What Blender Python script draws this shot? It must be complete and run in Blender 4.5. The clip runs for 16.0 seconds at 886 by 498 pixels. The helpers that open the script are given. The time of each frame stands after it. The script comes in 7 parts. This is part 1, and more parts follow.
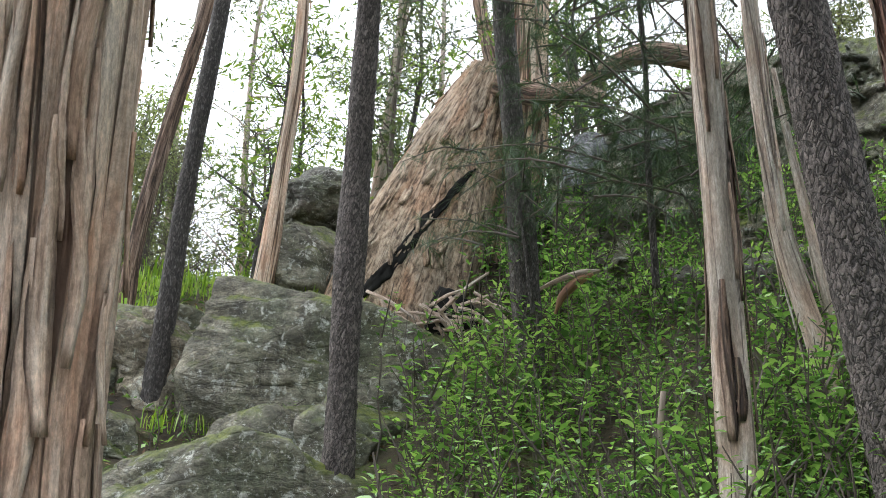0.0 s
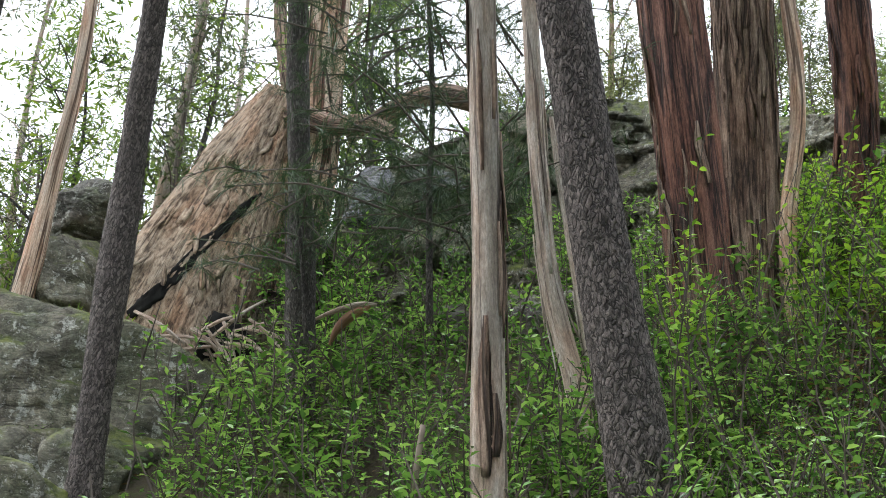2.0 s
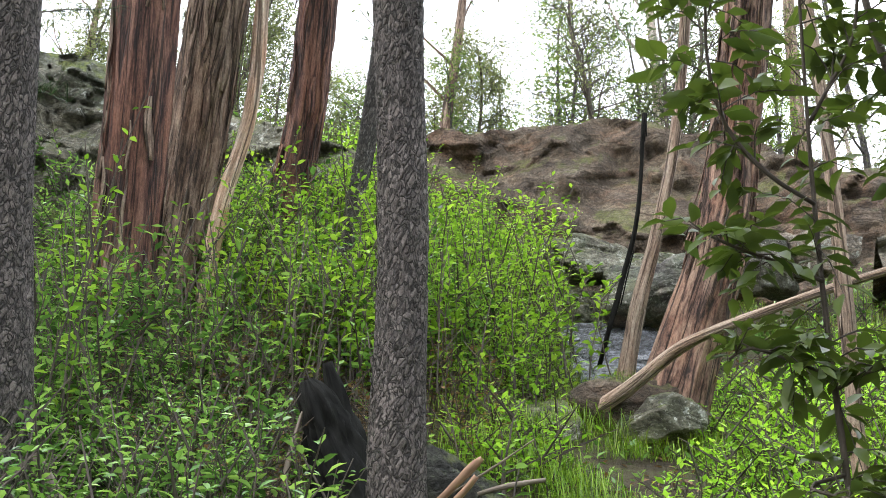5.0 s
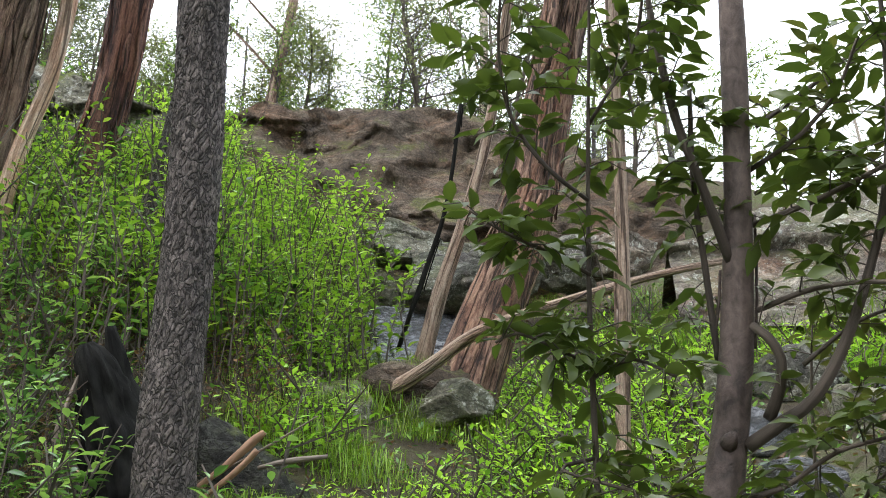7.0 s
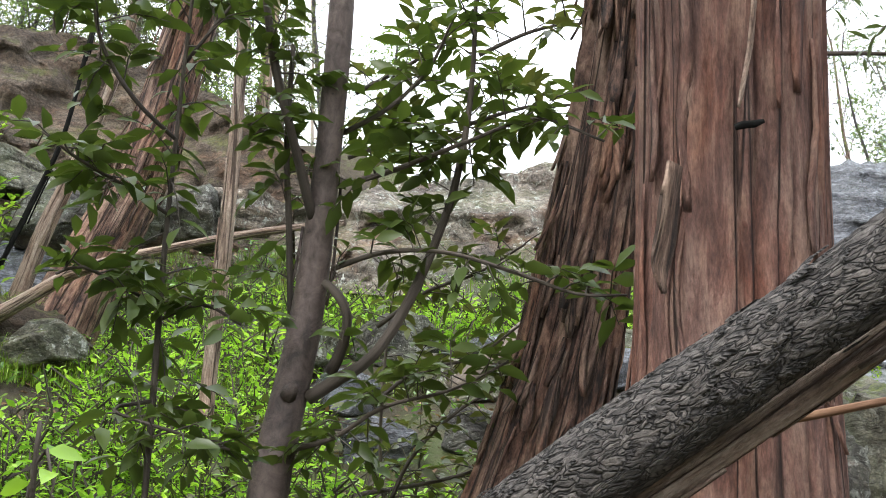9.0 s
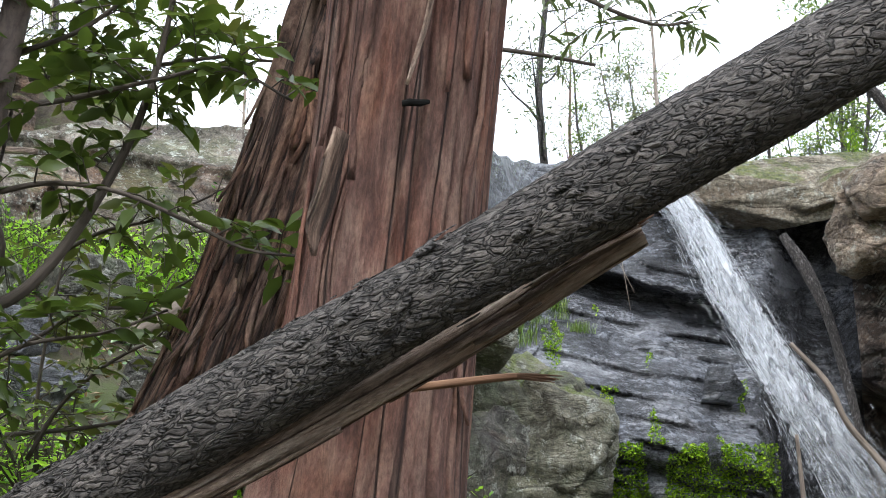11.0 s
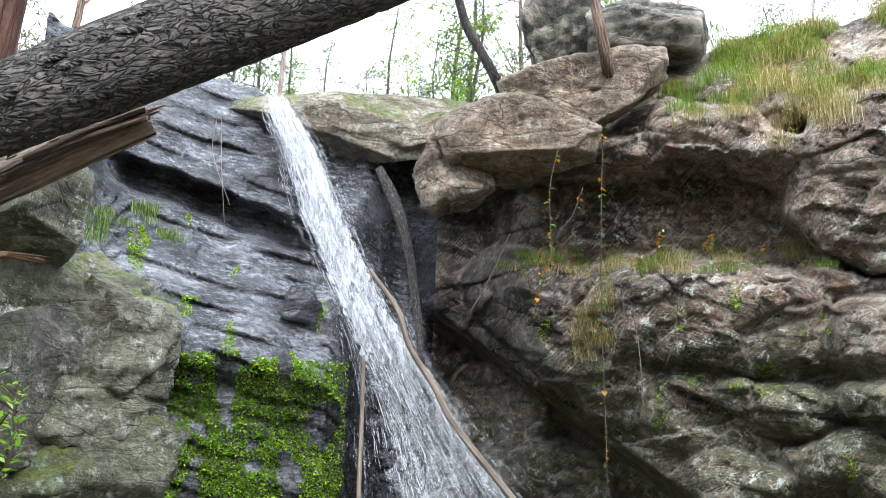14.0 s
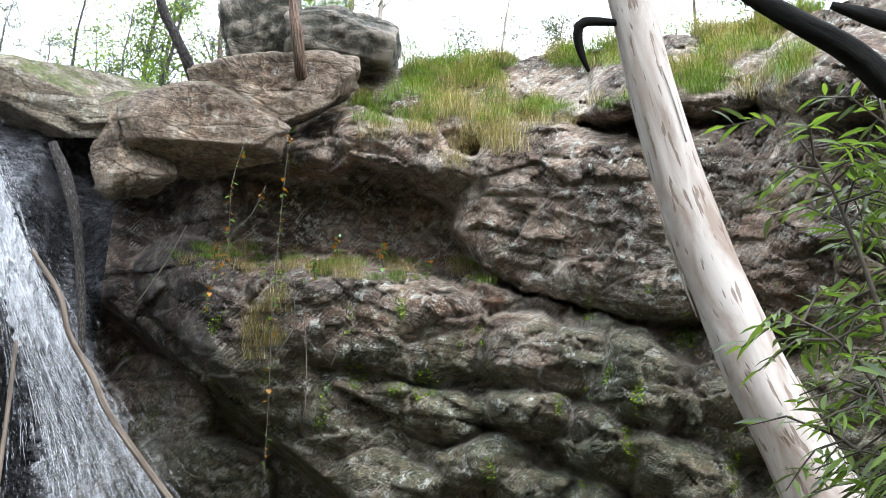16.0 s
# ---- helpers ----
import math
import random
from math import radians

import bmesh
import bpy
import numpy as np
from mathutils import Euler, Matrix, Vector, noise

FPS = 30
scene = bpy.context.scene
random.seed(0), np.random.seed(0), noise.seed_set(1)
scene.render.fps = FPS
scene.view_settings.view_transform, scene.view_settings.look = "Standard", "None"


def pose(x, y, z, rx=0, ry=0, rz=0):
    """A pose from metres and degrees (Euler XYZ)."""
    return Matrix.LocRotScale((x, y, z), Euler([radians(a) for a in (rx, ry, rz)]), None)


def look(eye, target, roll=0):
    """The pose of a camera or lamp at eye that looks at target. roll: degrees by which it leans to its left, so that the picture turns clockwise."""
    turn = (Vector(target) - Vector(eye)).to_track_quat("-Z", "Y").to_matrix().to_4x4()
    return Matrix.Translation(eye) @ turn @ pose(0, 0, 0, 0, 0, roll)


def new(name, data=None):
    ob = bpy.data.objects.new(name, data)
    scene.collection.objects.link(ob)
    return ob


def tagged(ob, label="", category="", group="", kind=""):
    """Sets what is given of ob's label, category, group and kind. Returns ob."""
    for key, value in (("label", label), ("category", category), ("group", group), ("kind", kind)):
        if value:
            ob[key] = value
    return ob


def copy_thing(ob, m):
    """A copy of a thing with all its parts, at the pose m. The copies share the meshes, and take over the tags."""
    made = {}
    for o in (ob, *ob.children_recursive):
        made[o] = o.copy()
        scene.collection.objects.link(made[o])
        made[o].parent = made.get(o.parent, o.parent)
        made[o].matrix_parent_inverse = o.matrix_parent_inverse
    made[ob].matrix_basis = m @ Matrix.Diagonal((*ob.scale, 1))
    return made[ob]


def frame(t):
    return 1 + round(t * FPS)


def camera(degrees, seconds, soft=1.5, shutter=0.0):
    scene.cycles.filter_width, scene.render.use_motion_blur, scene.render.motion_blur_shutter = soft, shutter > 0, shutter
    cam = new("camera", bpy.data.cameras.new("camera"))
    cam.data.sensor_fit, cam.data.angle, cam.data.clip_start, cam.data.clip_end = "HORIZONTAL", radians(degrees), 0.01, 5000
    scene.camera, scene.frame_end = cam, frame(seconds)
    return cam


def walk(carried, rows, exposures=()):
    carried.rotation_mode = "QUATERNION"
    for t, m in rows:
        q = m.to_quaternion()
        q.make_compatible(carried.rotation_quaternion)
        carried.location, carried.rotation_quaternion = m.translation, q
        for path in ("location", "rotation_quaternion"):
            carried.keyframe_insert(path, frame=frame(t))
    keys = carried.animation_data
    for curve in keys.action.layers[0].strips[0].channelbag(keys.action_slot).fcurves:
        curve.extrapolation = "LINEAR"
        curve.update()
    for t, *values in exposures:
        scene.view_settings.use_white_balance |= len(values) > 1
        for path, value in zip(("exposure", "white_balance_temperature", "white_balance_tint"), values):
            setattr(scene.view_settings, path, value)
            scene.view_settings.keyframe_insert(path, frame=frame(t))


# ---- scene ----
cam = camera(46.9, 16.0, 0.9)
PATH = [
    (0, (-0.024, -0.061, 1.599), (-0.038, 1.343, 2.126), 1.4),
    (0.5, (0.013, -0.053, 1.590), (0.042, 1.348, 2.127), 1.0),
    (1, (0.054, -0.013, 1.593), (0.140, 1.376, 2.150), 0.7),
    (1.5, (0.074, 0.009, 1.587), (0.251, 1.385, 2.158), 0.8),
    (2, (0.096, 0.017, 1.590), (0.380, 1.370, 2.170), 0.7),
    (2.5, (0.118, 0.008, 1.557), (0.493, 1.341, 2.135), 0.6),
    (3, (0.152, -0.013, 1.550), (0.634, 1.287, 2.124), 0.0),
    (3.5, (0.186, -0.034, 1.533), (0.785, 1.218, 2.103), -0.6),
    (4, (0.255, -0.080, 1.514), (1.028, 1.069, 2.091), -0.4),
    (4.5, (0.265, -0.106, 1.513), (1.151, 0.959, 2.089), -0.2),
    (5, (0.282, -0.113, 1.497), (1.248, 0.883, 2.067), -0.1),
    (7.5, (0.404, -0.274, 1.451), (1.581, 0.481, 1.994), -0.0),
    (8, (0.424, -0.319, 1.435), (1.657, 0.349, 1.968), -0.5),
    (8.5, (0.444, -0.375, 1.409), (1.762, 0.124, 1.923), -0.5),
    (9, (0.506, -0.440, 1.406), (1.875, -0.085, 1.905), -0.4),
    (9.5, (0.548, -0.510, 1.401), (1.947, -0.284, 1.893), -0.3),
    (12, (0.523, -0.819, 1.366), (1.959, -0.989, 1.767), 1.6),
    (12.5, (0.532, -0.901, 1.360), (1.962, -1.169, 1.724), 0.8),
    (13, (0.518, -0.947, 1.353), (1.934, -1.290, 1.707), 1.0),
    (13.5, (0.485, -0.980, 1.337), (1.872, -1.425, 1.695), 1.5),
    (14, (0.460, -0.994, 1.320), (1.807, -1.543, 1.685), 2.5),
    (14.5, (0.436, -1.001, 1.303), (1.751, -1.620, 1.672), 3.2),
    (15, (0.396, -1.018, 1.326), (1.657, -1.739, 1.698), 3.5),
    (15.5, (0.365, -1.063, 1.329), (1.567, -1.877, 1.707), 3.3),
    (16, (0.345, -1.039, 1.332), (1.456, -1.972, 1.713), 2.9),
]
walk(cam, [(t, look(eye, target, roll)) for t, eye, target, roll in PATH], exposures=((0, 1.13, 6500, 10), (1.5, 1.1, 6500, 10), (2.5, 0.9, 6500, 10), (3, 1.02, 6500, 10), (4, 1.4, 6500, 10), (5, 1.45, 6500, 10), (7.5, 1.15, 6500, 10), (8.5, 1.35, 6500, 10), (9.0, 1.35, 6500, 10), (9.5, 1.12, 6500, 10), (12, 1.15, 6150, 10), (13, 1.8, 6150, 10), (14, 1.7, 6150, 10), (15.5, 1.4, 6150, 10), (16, 1.5, 6150, 10)))

# ---- light ----
world = bpy.data.worlds.new("overcast_sky")
scene.world = world
world.use_nodes = True
wn, wl = world.node_tree.nodes, world.node_tree.links
wbg = wn["Background"]
sky = wn.new("ShaderNodeTexSky")
sky.sky_type = 'NISHITA'
sky.sun_disc = False
sky.sun_elevation = radians(42)
sky.sun_rotation = radians(285)
sky.dust_density = 6.0
wmix = wn.new("ShaderNodeMix")
wmix.data_type = 'RGBA'
wmix.inputs[0].default_value = 0.88
wmix.inputs[7].default_value = (10.9, 11.6, 12.5, 1)
wl.new(sky.outputs[0], wmix.inputs[6])
wl.new(wmix.outputs[2], wbg.inputs[0])
wbg.inputs[1].default_value = 0.118

sun = new("sun", bpy.data.lights.new("sun", 'SUN'))
sun.data.energy = 0.9
sun.data.angle = radians(25)
sun.data.color = (1.0, 0.98, 0.955)
sun.matrix_world = look((0, 0, 30), (8 * math.sin(radians(105)), 8 * math.cos(radians(105)), 30 - 8 * math.tan(radians(42))))


# ---- materials ----
def material(name):
    m = bpy.data.materials.new(name)
    m.use_nodes = True
    t = m.node_tree
    return m, t.nodes, t.links, t.nodes["Principled BSDF"]


def ramp(n, stops, inter='LINEAR'):
    r = n.new("ShaderNodeValToRGB")
    r.color_ramp.interpolation = inter
    while len(r.color_ramp.elements) < len(stops):
        r.color_ramp.elements.new(0.5)
    for e, (p, c) in zip(r.color_ramp.elements, stops):
        e.position = p
        e.color = (*c, 1) if len(c) == 3 else (c[0], c[0], c[0], 1)
    return r


def coords(n, l, kind, scale):
    tc = n.new("ShaderNodeTexCoord")
    mp = n.new("ShaderNodeMapping")
    mp.inputs["Scale"].default_value = scale
    l.new(tc.outputs[kind], mp.inputs[0])
    return mp.outputs[0]


def noise_tex(n, l, vec, scale, detail=6, rough=0.6, dist=0.0):
    t = n.new("ShaderNodeTexNoise")
    t.inputs["Scale"].default_value = scale
    t.inputs["Detail"].default_value = detail
    t.inputs["Roughness"].default_value = rough
    t.inputs["Distortion"].default_value = dist
    l.new(vec, t.inputs["Vector"])
    return t.outputs[0]


def mix(n, l, fac, a, b, mode='MIX'):
    m = n.new("ShaderNodeMix")
    m.data_type = 'RGBA'
    m.blend_type = mode
    for sock, v in ((m.inputs[0], fac), (m.inputs[6], a), (m.inputs[7], b)):
        if isinstance(v, (int, float)):
            sock.default_value = v
        elif isinstance(v, tuple):
            sock.default_value = (*v, 1)
        else:
            l.new(v, sock)
    return m.outputs[2]


def maths(n, l, op, a, b=0.0):
    m = n.new("ShaderNodeMath")
    m.operation = op
    for sock, v in ((m.inputs[0], a), (m.inputs[1], b)):
        if isinstance(v, (int, float)):
            sock.default_value = v
        else:
            l.new(v, sock)
    return m.outputs[0]


def bump(n, l, p, height, strength=0.5, distance=0.02, normal=None):
    b = n.new("ShaderNodeBump")
    b.inputs["Strength"].default_value = strength
    b.inputs["Distance"].default_value = distance
    l.new(height, b.inputs["Height"])
    if normal:
        l.new(normal, b.inputs["Normal"])
    l.new(b.outputs[0], p.inputs["Normal"])
    return b.outputs[0]


def string_bark(name, deep, mid, pale, stretch=0.09, fine=60.0, patch=0.5, cracks=9.0, gape=0.018, body=0.0):
    """Fibrous bark: long fibres along the trunk, from a UV map in metres."""
    m, n, l, p = material(name)
    v = coords(n, l, "UV", (1, stretch, 1))
    fibre = noise_tex(n, l, v, fine, 8, 0.7, 0.3)
    ridge = noise_tex(n, l, v, 14.0, 4, 0.55, 0.5)
    v2 = coords(n, l, "UV", (1, 0.45, 1))
    big = noise_tex(n, l, v2, 3.2, 5, 0.6, 0.4)
    c = ramp(n, [(0.40, tuple(a + (b - a) * body for a, b in zip(deep, mid))), (0.48, mid), (0.58, pale)])
    l.new(maths(n, l, 'ADD', maths(n, l, 'MULTIPLY', fibre, 0.5), maths(n, l, 'MULTIPLY', ridge, 0.5)), c.inputs[0])
    tint = ramp(n, [(0.35, (1.0, 0.80, 0.70)), (0.5, (1, 1, 1)), (0.65, (0.80, 0.86, 0.90))])
    l.new(big, tint.inputs[0])
    col = mix(n, l, patch, c.outputs[0], mix(n, l, 1.0, c.outputs[0], tint.outputs[0], 'MULTIPLY'))
    sp = ramp(n, [(0.36, (0.55,)), (0.5, (0.97,)), (0.64, (1.4,))])
    l.new(noise_tex(n, l, coords(n, l, "UV", (1, 0.3, 1)), 90.0, 6, 0.8), sp.inputs[0])
    col = mix(n, l, 0.8, col, mix(n, l, 1.0, col, sp.outputs[0], 'MULTIPLY'))
    fis = maths(n, l, 'ABSOLUTE', maths(n, l, 'SUBTRACT', noise_tex(n, l, coords(n, l, "UV", (1, 0.035, 1)), cracks, 3, 0.5, 0.3), 0.5))
    fr = ramp(n, [(0.0, (1.0,)), (gape * 0.4, (1.0,)), (gape, (0.0,))])
    l.new(fis, fr.inputs[0])
    col = mix(n, l, maths(n, l, 'MULTIPLY', fr.outputs[0], 0.85), col, deep)
    ridge = maths(n, l, 'SUBTRACT', ridge, maths(n, l, 'MULTIPLY', fr.outputs[0], 0.5))
    l.new(col, p.inputs["Base Color"])
    p.inputs["Roughness"].default_value = 0.85
    bump(n, l, p, maths(n, l, 'ADD', maths(n, l, 'MULTIPLY', fibre, 0.5), ridge), 1.0, 0.045)
    return m


def plate_bark(name, deep, mid, pale, across=64.0, stretch=0.45, flecks=0.35):
    """Hard bark broken into short plates, with pale lichen flecks."""
    m, n, l, p = material(name)
    v = coords(n, l, "UV", (1, stretch, 1))
    warp = noise_tex(n, l, v, 18.0, 3, 0.5)
    wv = n.new("ShaderNodeVectorMath")
    wv.operation = 'MULTIPLY_ADD'
    comb = n.new("ShaderNodeCombineXYZ")
    l.new(warp, comb.inputs[0]); l.new(warp, comb.inputs[1])
    l.new(comb.outputs[0], wv.inputs[0])
    wv.inputs[1].default_value = (0.09, 0.08, 0)
    l.new(v, wv.inputs[2])
    vo = n.new("ShaderNodeTexVoronoi")
    vo.feature = 'DISTANCE_TO_EDGE'
    vo.inputs["Scale"].default_value = across
    vo.inputs["Randomness"].default_value = 1.0
    l.new(wv.outputs[0], vo.inputs["Vector"])
    edge = ramp(n, [(0.0, (0.0,)), (0.05, (0.25,)), (0.14, (0.9,)), (0.28, (1.0,))])
    l.new(vo.outputs["Distance"], edge.inputs[0])
    gone = ramp(n, [(0.50, (0.0,)), (0.62, (0.75,))])
    l.new(noise_tex(n, l, v, 30.0, 3, 0.6), gone.inputs[0])
    whole = maths(n, l, 'MAXIMUM', edge.outputs[0], gone.outputs[0])
    cell = n.new("ShaderNodeTexVoronoi")
    cell.inputs["Scale"].default_value = across
    l.new(wv.outputs[0], cell.inputs["Vector"])
    own = n.new("ShaderNodeSeparateColor")
    l.new(cell.outputs["Color"], own.inputs[0])
    shade = ramp(n, [(0.0, (0.55,)), (1.0, (1.4,))])
    l.new(own.outputs[0], shade.inputs[0])
    grain = noise_tex(n, l, v, 70.0, 8, 0.75)
    c = ramp(n, [(0.25, deep), (0.5, mid), (0.75, pale)])
    l.new(grain, c.inputs[0])
    col = mix(n, l, whole, deep, mix(n, l, 1.0, c.outputs[0], shade.outputs[0], 'MULTIPLY'))
    fl = noise_tex(n, l, coords(n, l, "UV", (1, 0.45, 1)), 42.0, 4, 0.6)
    fr = ramp(n, [(0.56, (0.0,)), (0.63, (1.0,))])
    l.new(fl, fr.inputs[0])
    col = mix(n, l, maths(n, l, 'MULTIPLY', fr.outputs[0], flecks), col, (0.34, 0.325, 0.31))
    l.new(col, p.inputs["Base Color"])
    p.inputs["Roughness"].default_value = 0.8
    bump(n, l, p, maths(n, l, 'ADD', maths(n, l, 'ADD', whole, maths(n, l, 'MULTIPLY', own.outputs[1], 0.5)), maths(n, l, 'MULTIPLY', grain, 0.7)), 1.0, 0.016)
    return m


def rock_material(name, deep, mid, pale, moss=0.3, lichen=0.4, rough=0.8, strata=(1, 1, 2.2), wet=False, rust=0.0, stain=0.5, algae=0.0, speck=0.5, wear=0.0, low=0.0, damp_shade=None):
    m, n, l, p = material(name)
    v = coords(n, l, "Object", (1, 1, 1))
    vs = coords(n, l, "Object", strata)
    big = noise_tex(n, l, vs, 0.55, 5, 0.6, 0.6)
    fine = noise_tex(n, l, vs, 5.0, 10, 0.72, 0.4)
    grit = noise_tex(n, l, v, 38.0, 6, 0.7)
    c = ramp(n, [(0.40, deep), (0.5, mid), (0.60, pale)])
    l.new(maths(n, l, 'ADD', maths(n, l, 'MULTIPLY', big, 0.5), maths(n, l, 'MULTIPLY', fine, 0.5)), c.inputs[0])
    col = c.outputs[0]
    if rust:
        rn = ramp(n, [(0.5, (0.0,)), (0.66, (1.0,))])
        l.new(noise_tex(n, l, vs, 0.9, 6, 0.65, 1.0), rn.inputs[0])
        col = mix(n, l, maths(n, l, 'MULTIPLY', rn.outputs[0], rust), col, (0.27, 0.145, 0.085))
    line = maths(n, l, 'ABSOLUTE', maths(n, l, 'SUBTRACT', noise_tex(n, l, vs, 0.9, 7, 0.62, 0.8), 0.5))
    line2 = maths(n, l, 'ABSOLUTE', maths(n, l, 'SUBTRACT', noise_tex(n, l, vs, 2.3, 6, 0.6, 0.5), 0.5))
    line3 = maths(n, l, 'ABSOLUTE', maths(n, l, 'SUBTRACT', noise_tex(n, l, vs, 6.5, 5, 0.65, 0.7), 0.5))
    cr = ramp(n, [(0.0, (0.0,)), (0.022, (1.0,))])
    l.new(maths(n, l, 'MINIMUM', maths(n, l, 'MINIMUM', line, maths(n, l, 'ADD', line2, 0.004)), maths(n, l, 'ADD', line3, 0.008)), cr.inputs[0])
    col = mix(n, l, maths(n, l, 'MULTIPLY', maths(n, l, 'SUBTRACT', 1.0, cr.outputs[0]), 0.6), col, deep)
    wq = n.new("ShaderNodeVectorMath")
    wq.operation = 'MULTIPLY_ADD'
    wq.inputs[1].default_value = (0.5, 0.5, 0.3)
    wt = n.new("ShaderNodeTexNoise")
    wt.inputs["Scale"].default_value = 1.7
    wt.inputs["Detail"].default_value = 5
    l.new(v, wt.inputs["Vector"])
    l.new(wt.outputs["Color"], wq.inputs[0])
    l.new(vs, wq.inputs[2])
    vo = n.new("ShaderNodeTexVoronoi")
    vo.feature = 'DISTANCE_TO_EDGE'
    vo.inputs["Scale"].default_value = 1.5
    l.new(wq.outputs[0], vo.inputs["Vector"])
    net = ramp(n, [(0.0, (0.0,)), (0.012, (0.5,)), (0.05, (1.0,))])
    l.new(vo.outputs["Distance"], net.inputs[0])
    vf = n.new("ShaderNodeTexVoronoi")
    vf.inputs["Scale"].default_value = 3.4
    l.new(wq.outputs[0], vf.inputs["Vector"])
    facet = n.new("ShaderNodeSeparateColor")
    l.new(vf.outputs["Color"], facet.inputs[0])
    tone = ramp(n, [(0.0, (0.62, 0.60, 0.58)), (0.5, (1.0, 1.0, 1.0)), (1.0, (1.28, 1.22, 1.12))])
    l.new(facet.outputs[0], tone.inputs[0])
    col = mix(n, l, 0.55, col, mix(n, l, 1.0, col, tone.outputs[0], 'MULTIPLY'))
    col = mix(n, l, maths(n, l, 'MULTIPLY', maths(n, l, 'SUBTRACT', 1.0, net.outputs[0]), 0.55), col, deep)
    st = ramp(n, [(0.44, (0.0,)), (0.56, (1.0,))])
    l.new(noise_tex(n, l, coords(n, l, "Object", (1.6, 1.6, 0.5)), 1.1, 7, 0.65, 0.6), st.inputs[0])
    col = mix(n, l, maths(n, l, 'MULTIPLY', st.outputs[0], stain), col, mix(n, l, 1.0, col, (0.33, 0.30, 0.29), 'MULTIPLY'))
    bl = ramp(n, [(0.48, (0.0,)), (0.60, (1.0,))])
    l.new(noise_tex(n, l, coords(n, l, "Object", (1.0, 1.0, 0.75)), 0.62, 9, 0.72, 0.8), bl.inputs[0])
    col = mix(n, l, maths(n, l, 'MULTIPLY', bl.outputs[0], stain * 0.95), col, mix(n, l, 1.0, col, (0.33, 0.33, 0.35), 'MULTIPLY'))
    if algae:
        ar = ramp(n, [(0.44, (0.0,)), (0.60, (1.0,))])
        l.new(noise_tex(n, l, coords(n, l, "Object", (1.3, 1.3, 0.8)), 0.9, 6, 0.65, 0.5), ar.inputs[0])
        ac = ramp(n, [(0.35, (0.045, 0.062, 0.028)), (0.5, (0.115, 0.14, 0.07)), (0.65, (0.27, 0.32, 0.22))])
        l.new(noise_tex(n, l, v, 7.0, 8, 0.75), ac.inputs[0])
        cover = maths(n, l, 'MULTIPLY', ar.outputs[0], algae)
        if low:
            # damp green growth on the lower courses, with a ragged upper edge
            oz = n.new("ShaderNodeSeparateXYZ")
            l.new(v, oz.inputs[0])
            lw = ramp(n, [(0.42, (0.0,)), (0.58, (1.0,))])
            l.new(maths(n, l, 'ADD', maths(n, l, 'MULTIPLY', maths(n, l, 'SUBTRACT', low, oz.outputs[2]), 0.22), noise_tex(n, l, v, 1.4, 6, 0.7, 0.4)), lw.inputs[0])
            cover = maths(n, l, 'MAXIMUM', cover, maths(n, l, 'MULTIPLY', lw.outputs[0], 0.5))
        col = mix(n, l, cover, col, ac.outputs[0])
    if lichen:
        lr = ramp(n, [(0.55, (0.0,)), (0.60, (1.0,))])
        l.new(noise_tex(n, l, v, 9.0, 8, 0.75, 0.3), lr.inputs[0])
        zone = ramp(n, [(0.38, (0.0,)), (0.54, (1.0,))])
        l.new(noise_tex(n, l, v, 0.8, 3, 0.5), zone.inputs[0])
        col = mix(n, l, maths(n, l, 'MULTIPLY', maths(n, l, 'MULTIPLY', lr.outputs[0], zone.outputs[0]), lichen), col, (0.54, 0.56, 0.50))
    if speck:
        kr = ramp(n, [(0.60, (0.0,)), (0.645, (1.0,))])
        l.new(noise_tex(n, l, v, 30.0, 4, 0.75, 0.2), kr.inputs[0])
        kz = ramp(n, [(0.46, (0.0,)), (0.58, (1.0,))])
        l.new(noise_tex(n, l, v, 1.3, 4, 0.6), kz.inputs[0])
        col = mix(n, l, maths(n, l, 'MULTIPLY', maths(n, l, 'MULTIPLY', kr.outputs[0], kz.outputs[0]), speck), col, (0.55, 0.55, 0.50))
    sp = ramp(n, [(0.38, (0.35,)), (0.5, (0.95,)), (0.62, (1.6,))])
    l.new(noise_tex(n, l, v, 24.0, 9, 0.85), sp.inputs[0])
    col = mix(n, l, 0.85, col, mix(n, l, 1.0, col, sp.outputs[0], 'MULTIPLY'))
    if moss:
        geo = n.new("ShaderNodeNewGeometry")
        sep = n.new("ShaderNodeSeparateXYZ")
        l.new(geo.outputs["Normal"], sep.inputs[0])
        mr = ramp(n, [(0.68, (0.0,)), (0.79, (1.0,))])
        l.new(maths(n, l, 'ADD', maths(n, l, 'MULTIPLY', sep.outputs[2], 0.35), noise_tex(n, l, v, 1.6, 8, 0.7, 0.3)), mr.inputs[0])
        mc = ramp(n, [(0.35, (0.035, 0.055, 0.010)), (0.65, (0.16, 0.19, 0.025))])
        l.new(noise_tex(n, l, v, 14.0, 5, 0.7), mc.inputs[0])
        col = mix(n, l, maths(n, l, 'MULTIPLY', mr.outputs[0], moss), col, mc.outputs[0])
    if damp_shade is not None:
        # wet rock and recess shade beside the falls, both painted dark, with a ragged edge
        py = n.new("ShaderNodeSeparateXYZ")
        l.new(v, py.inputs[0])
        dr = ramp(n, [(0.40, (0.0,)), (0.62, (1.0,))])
        l.new(maths(n, l, 'ADD', maths(n, l, 'MULTIPLY', maths(n, l, 'SUBTRACT', py.outputs[1], damp_shade), 0.40), noise_tex(n, l, coords(n, l, "Object", (1, 1, 0.6)), 1.2, 8, 0.72, 0.6)), dr.inputs[0])
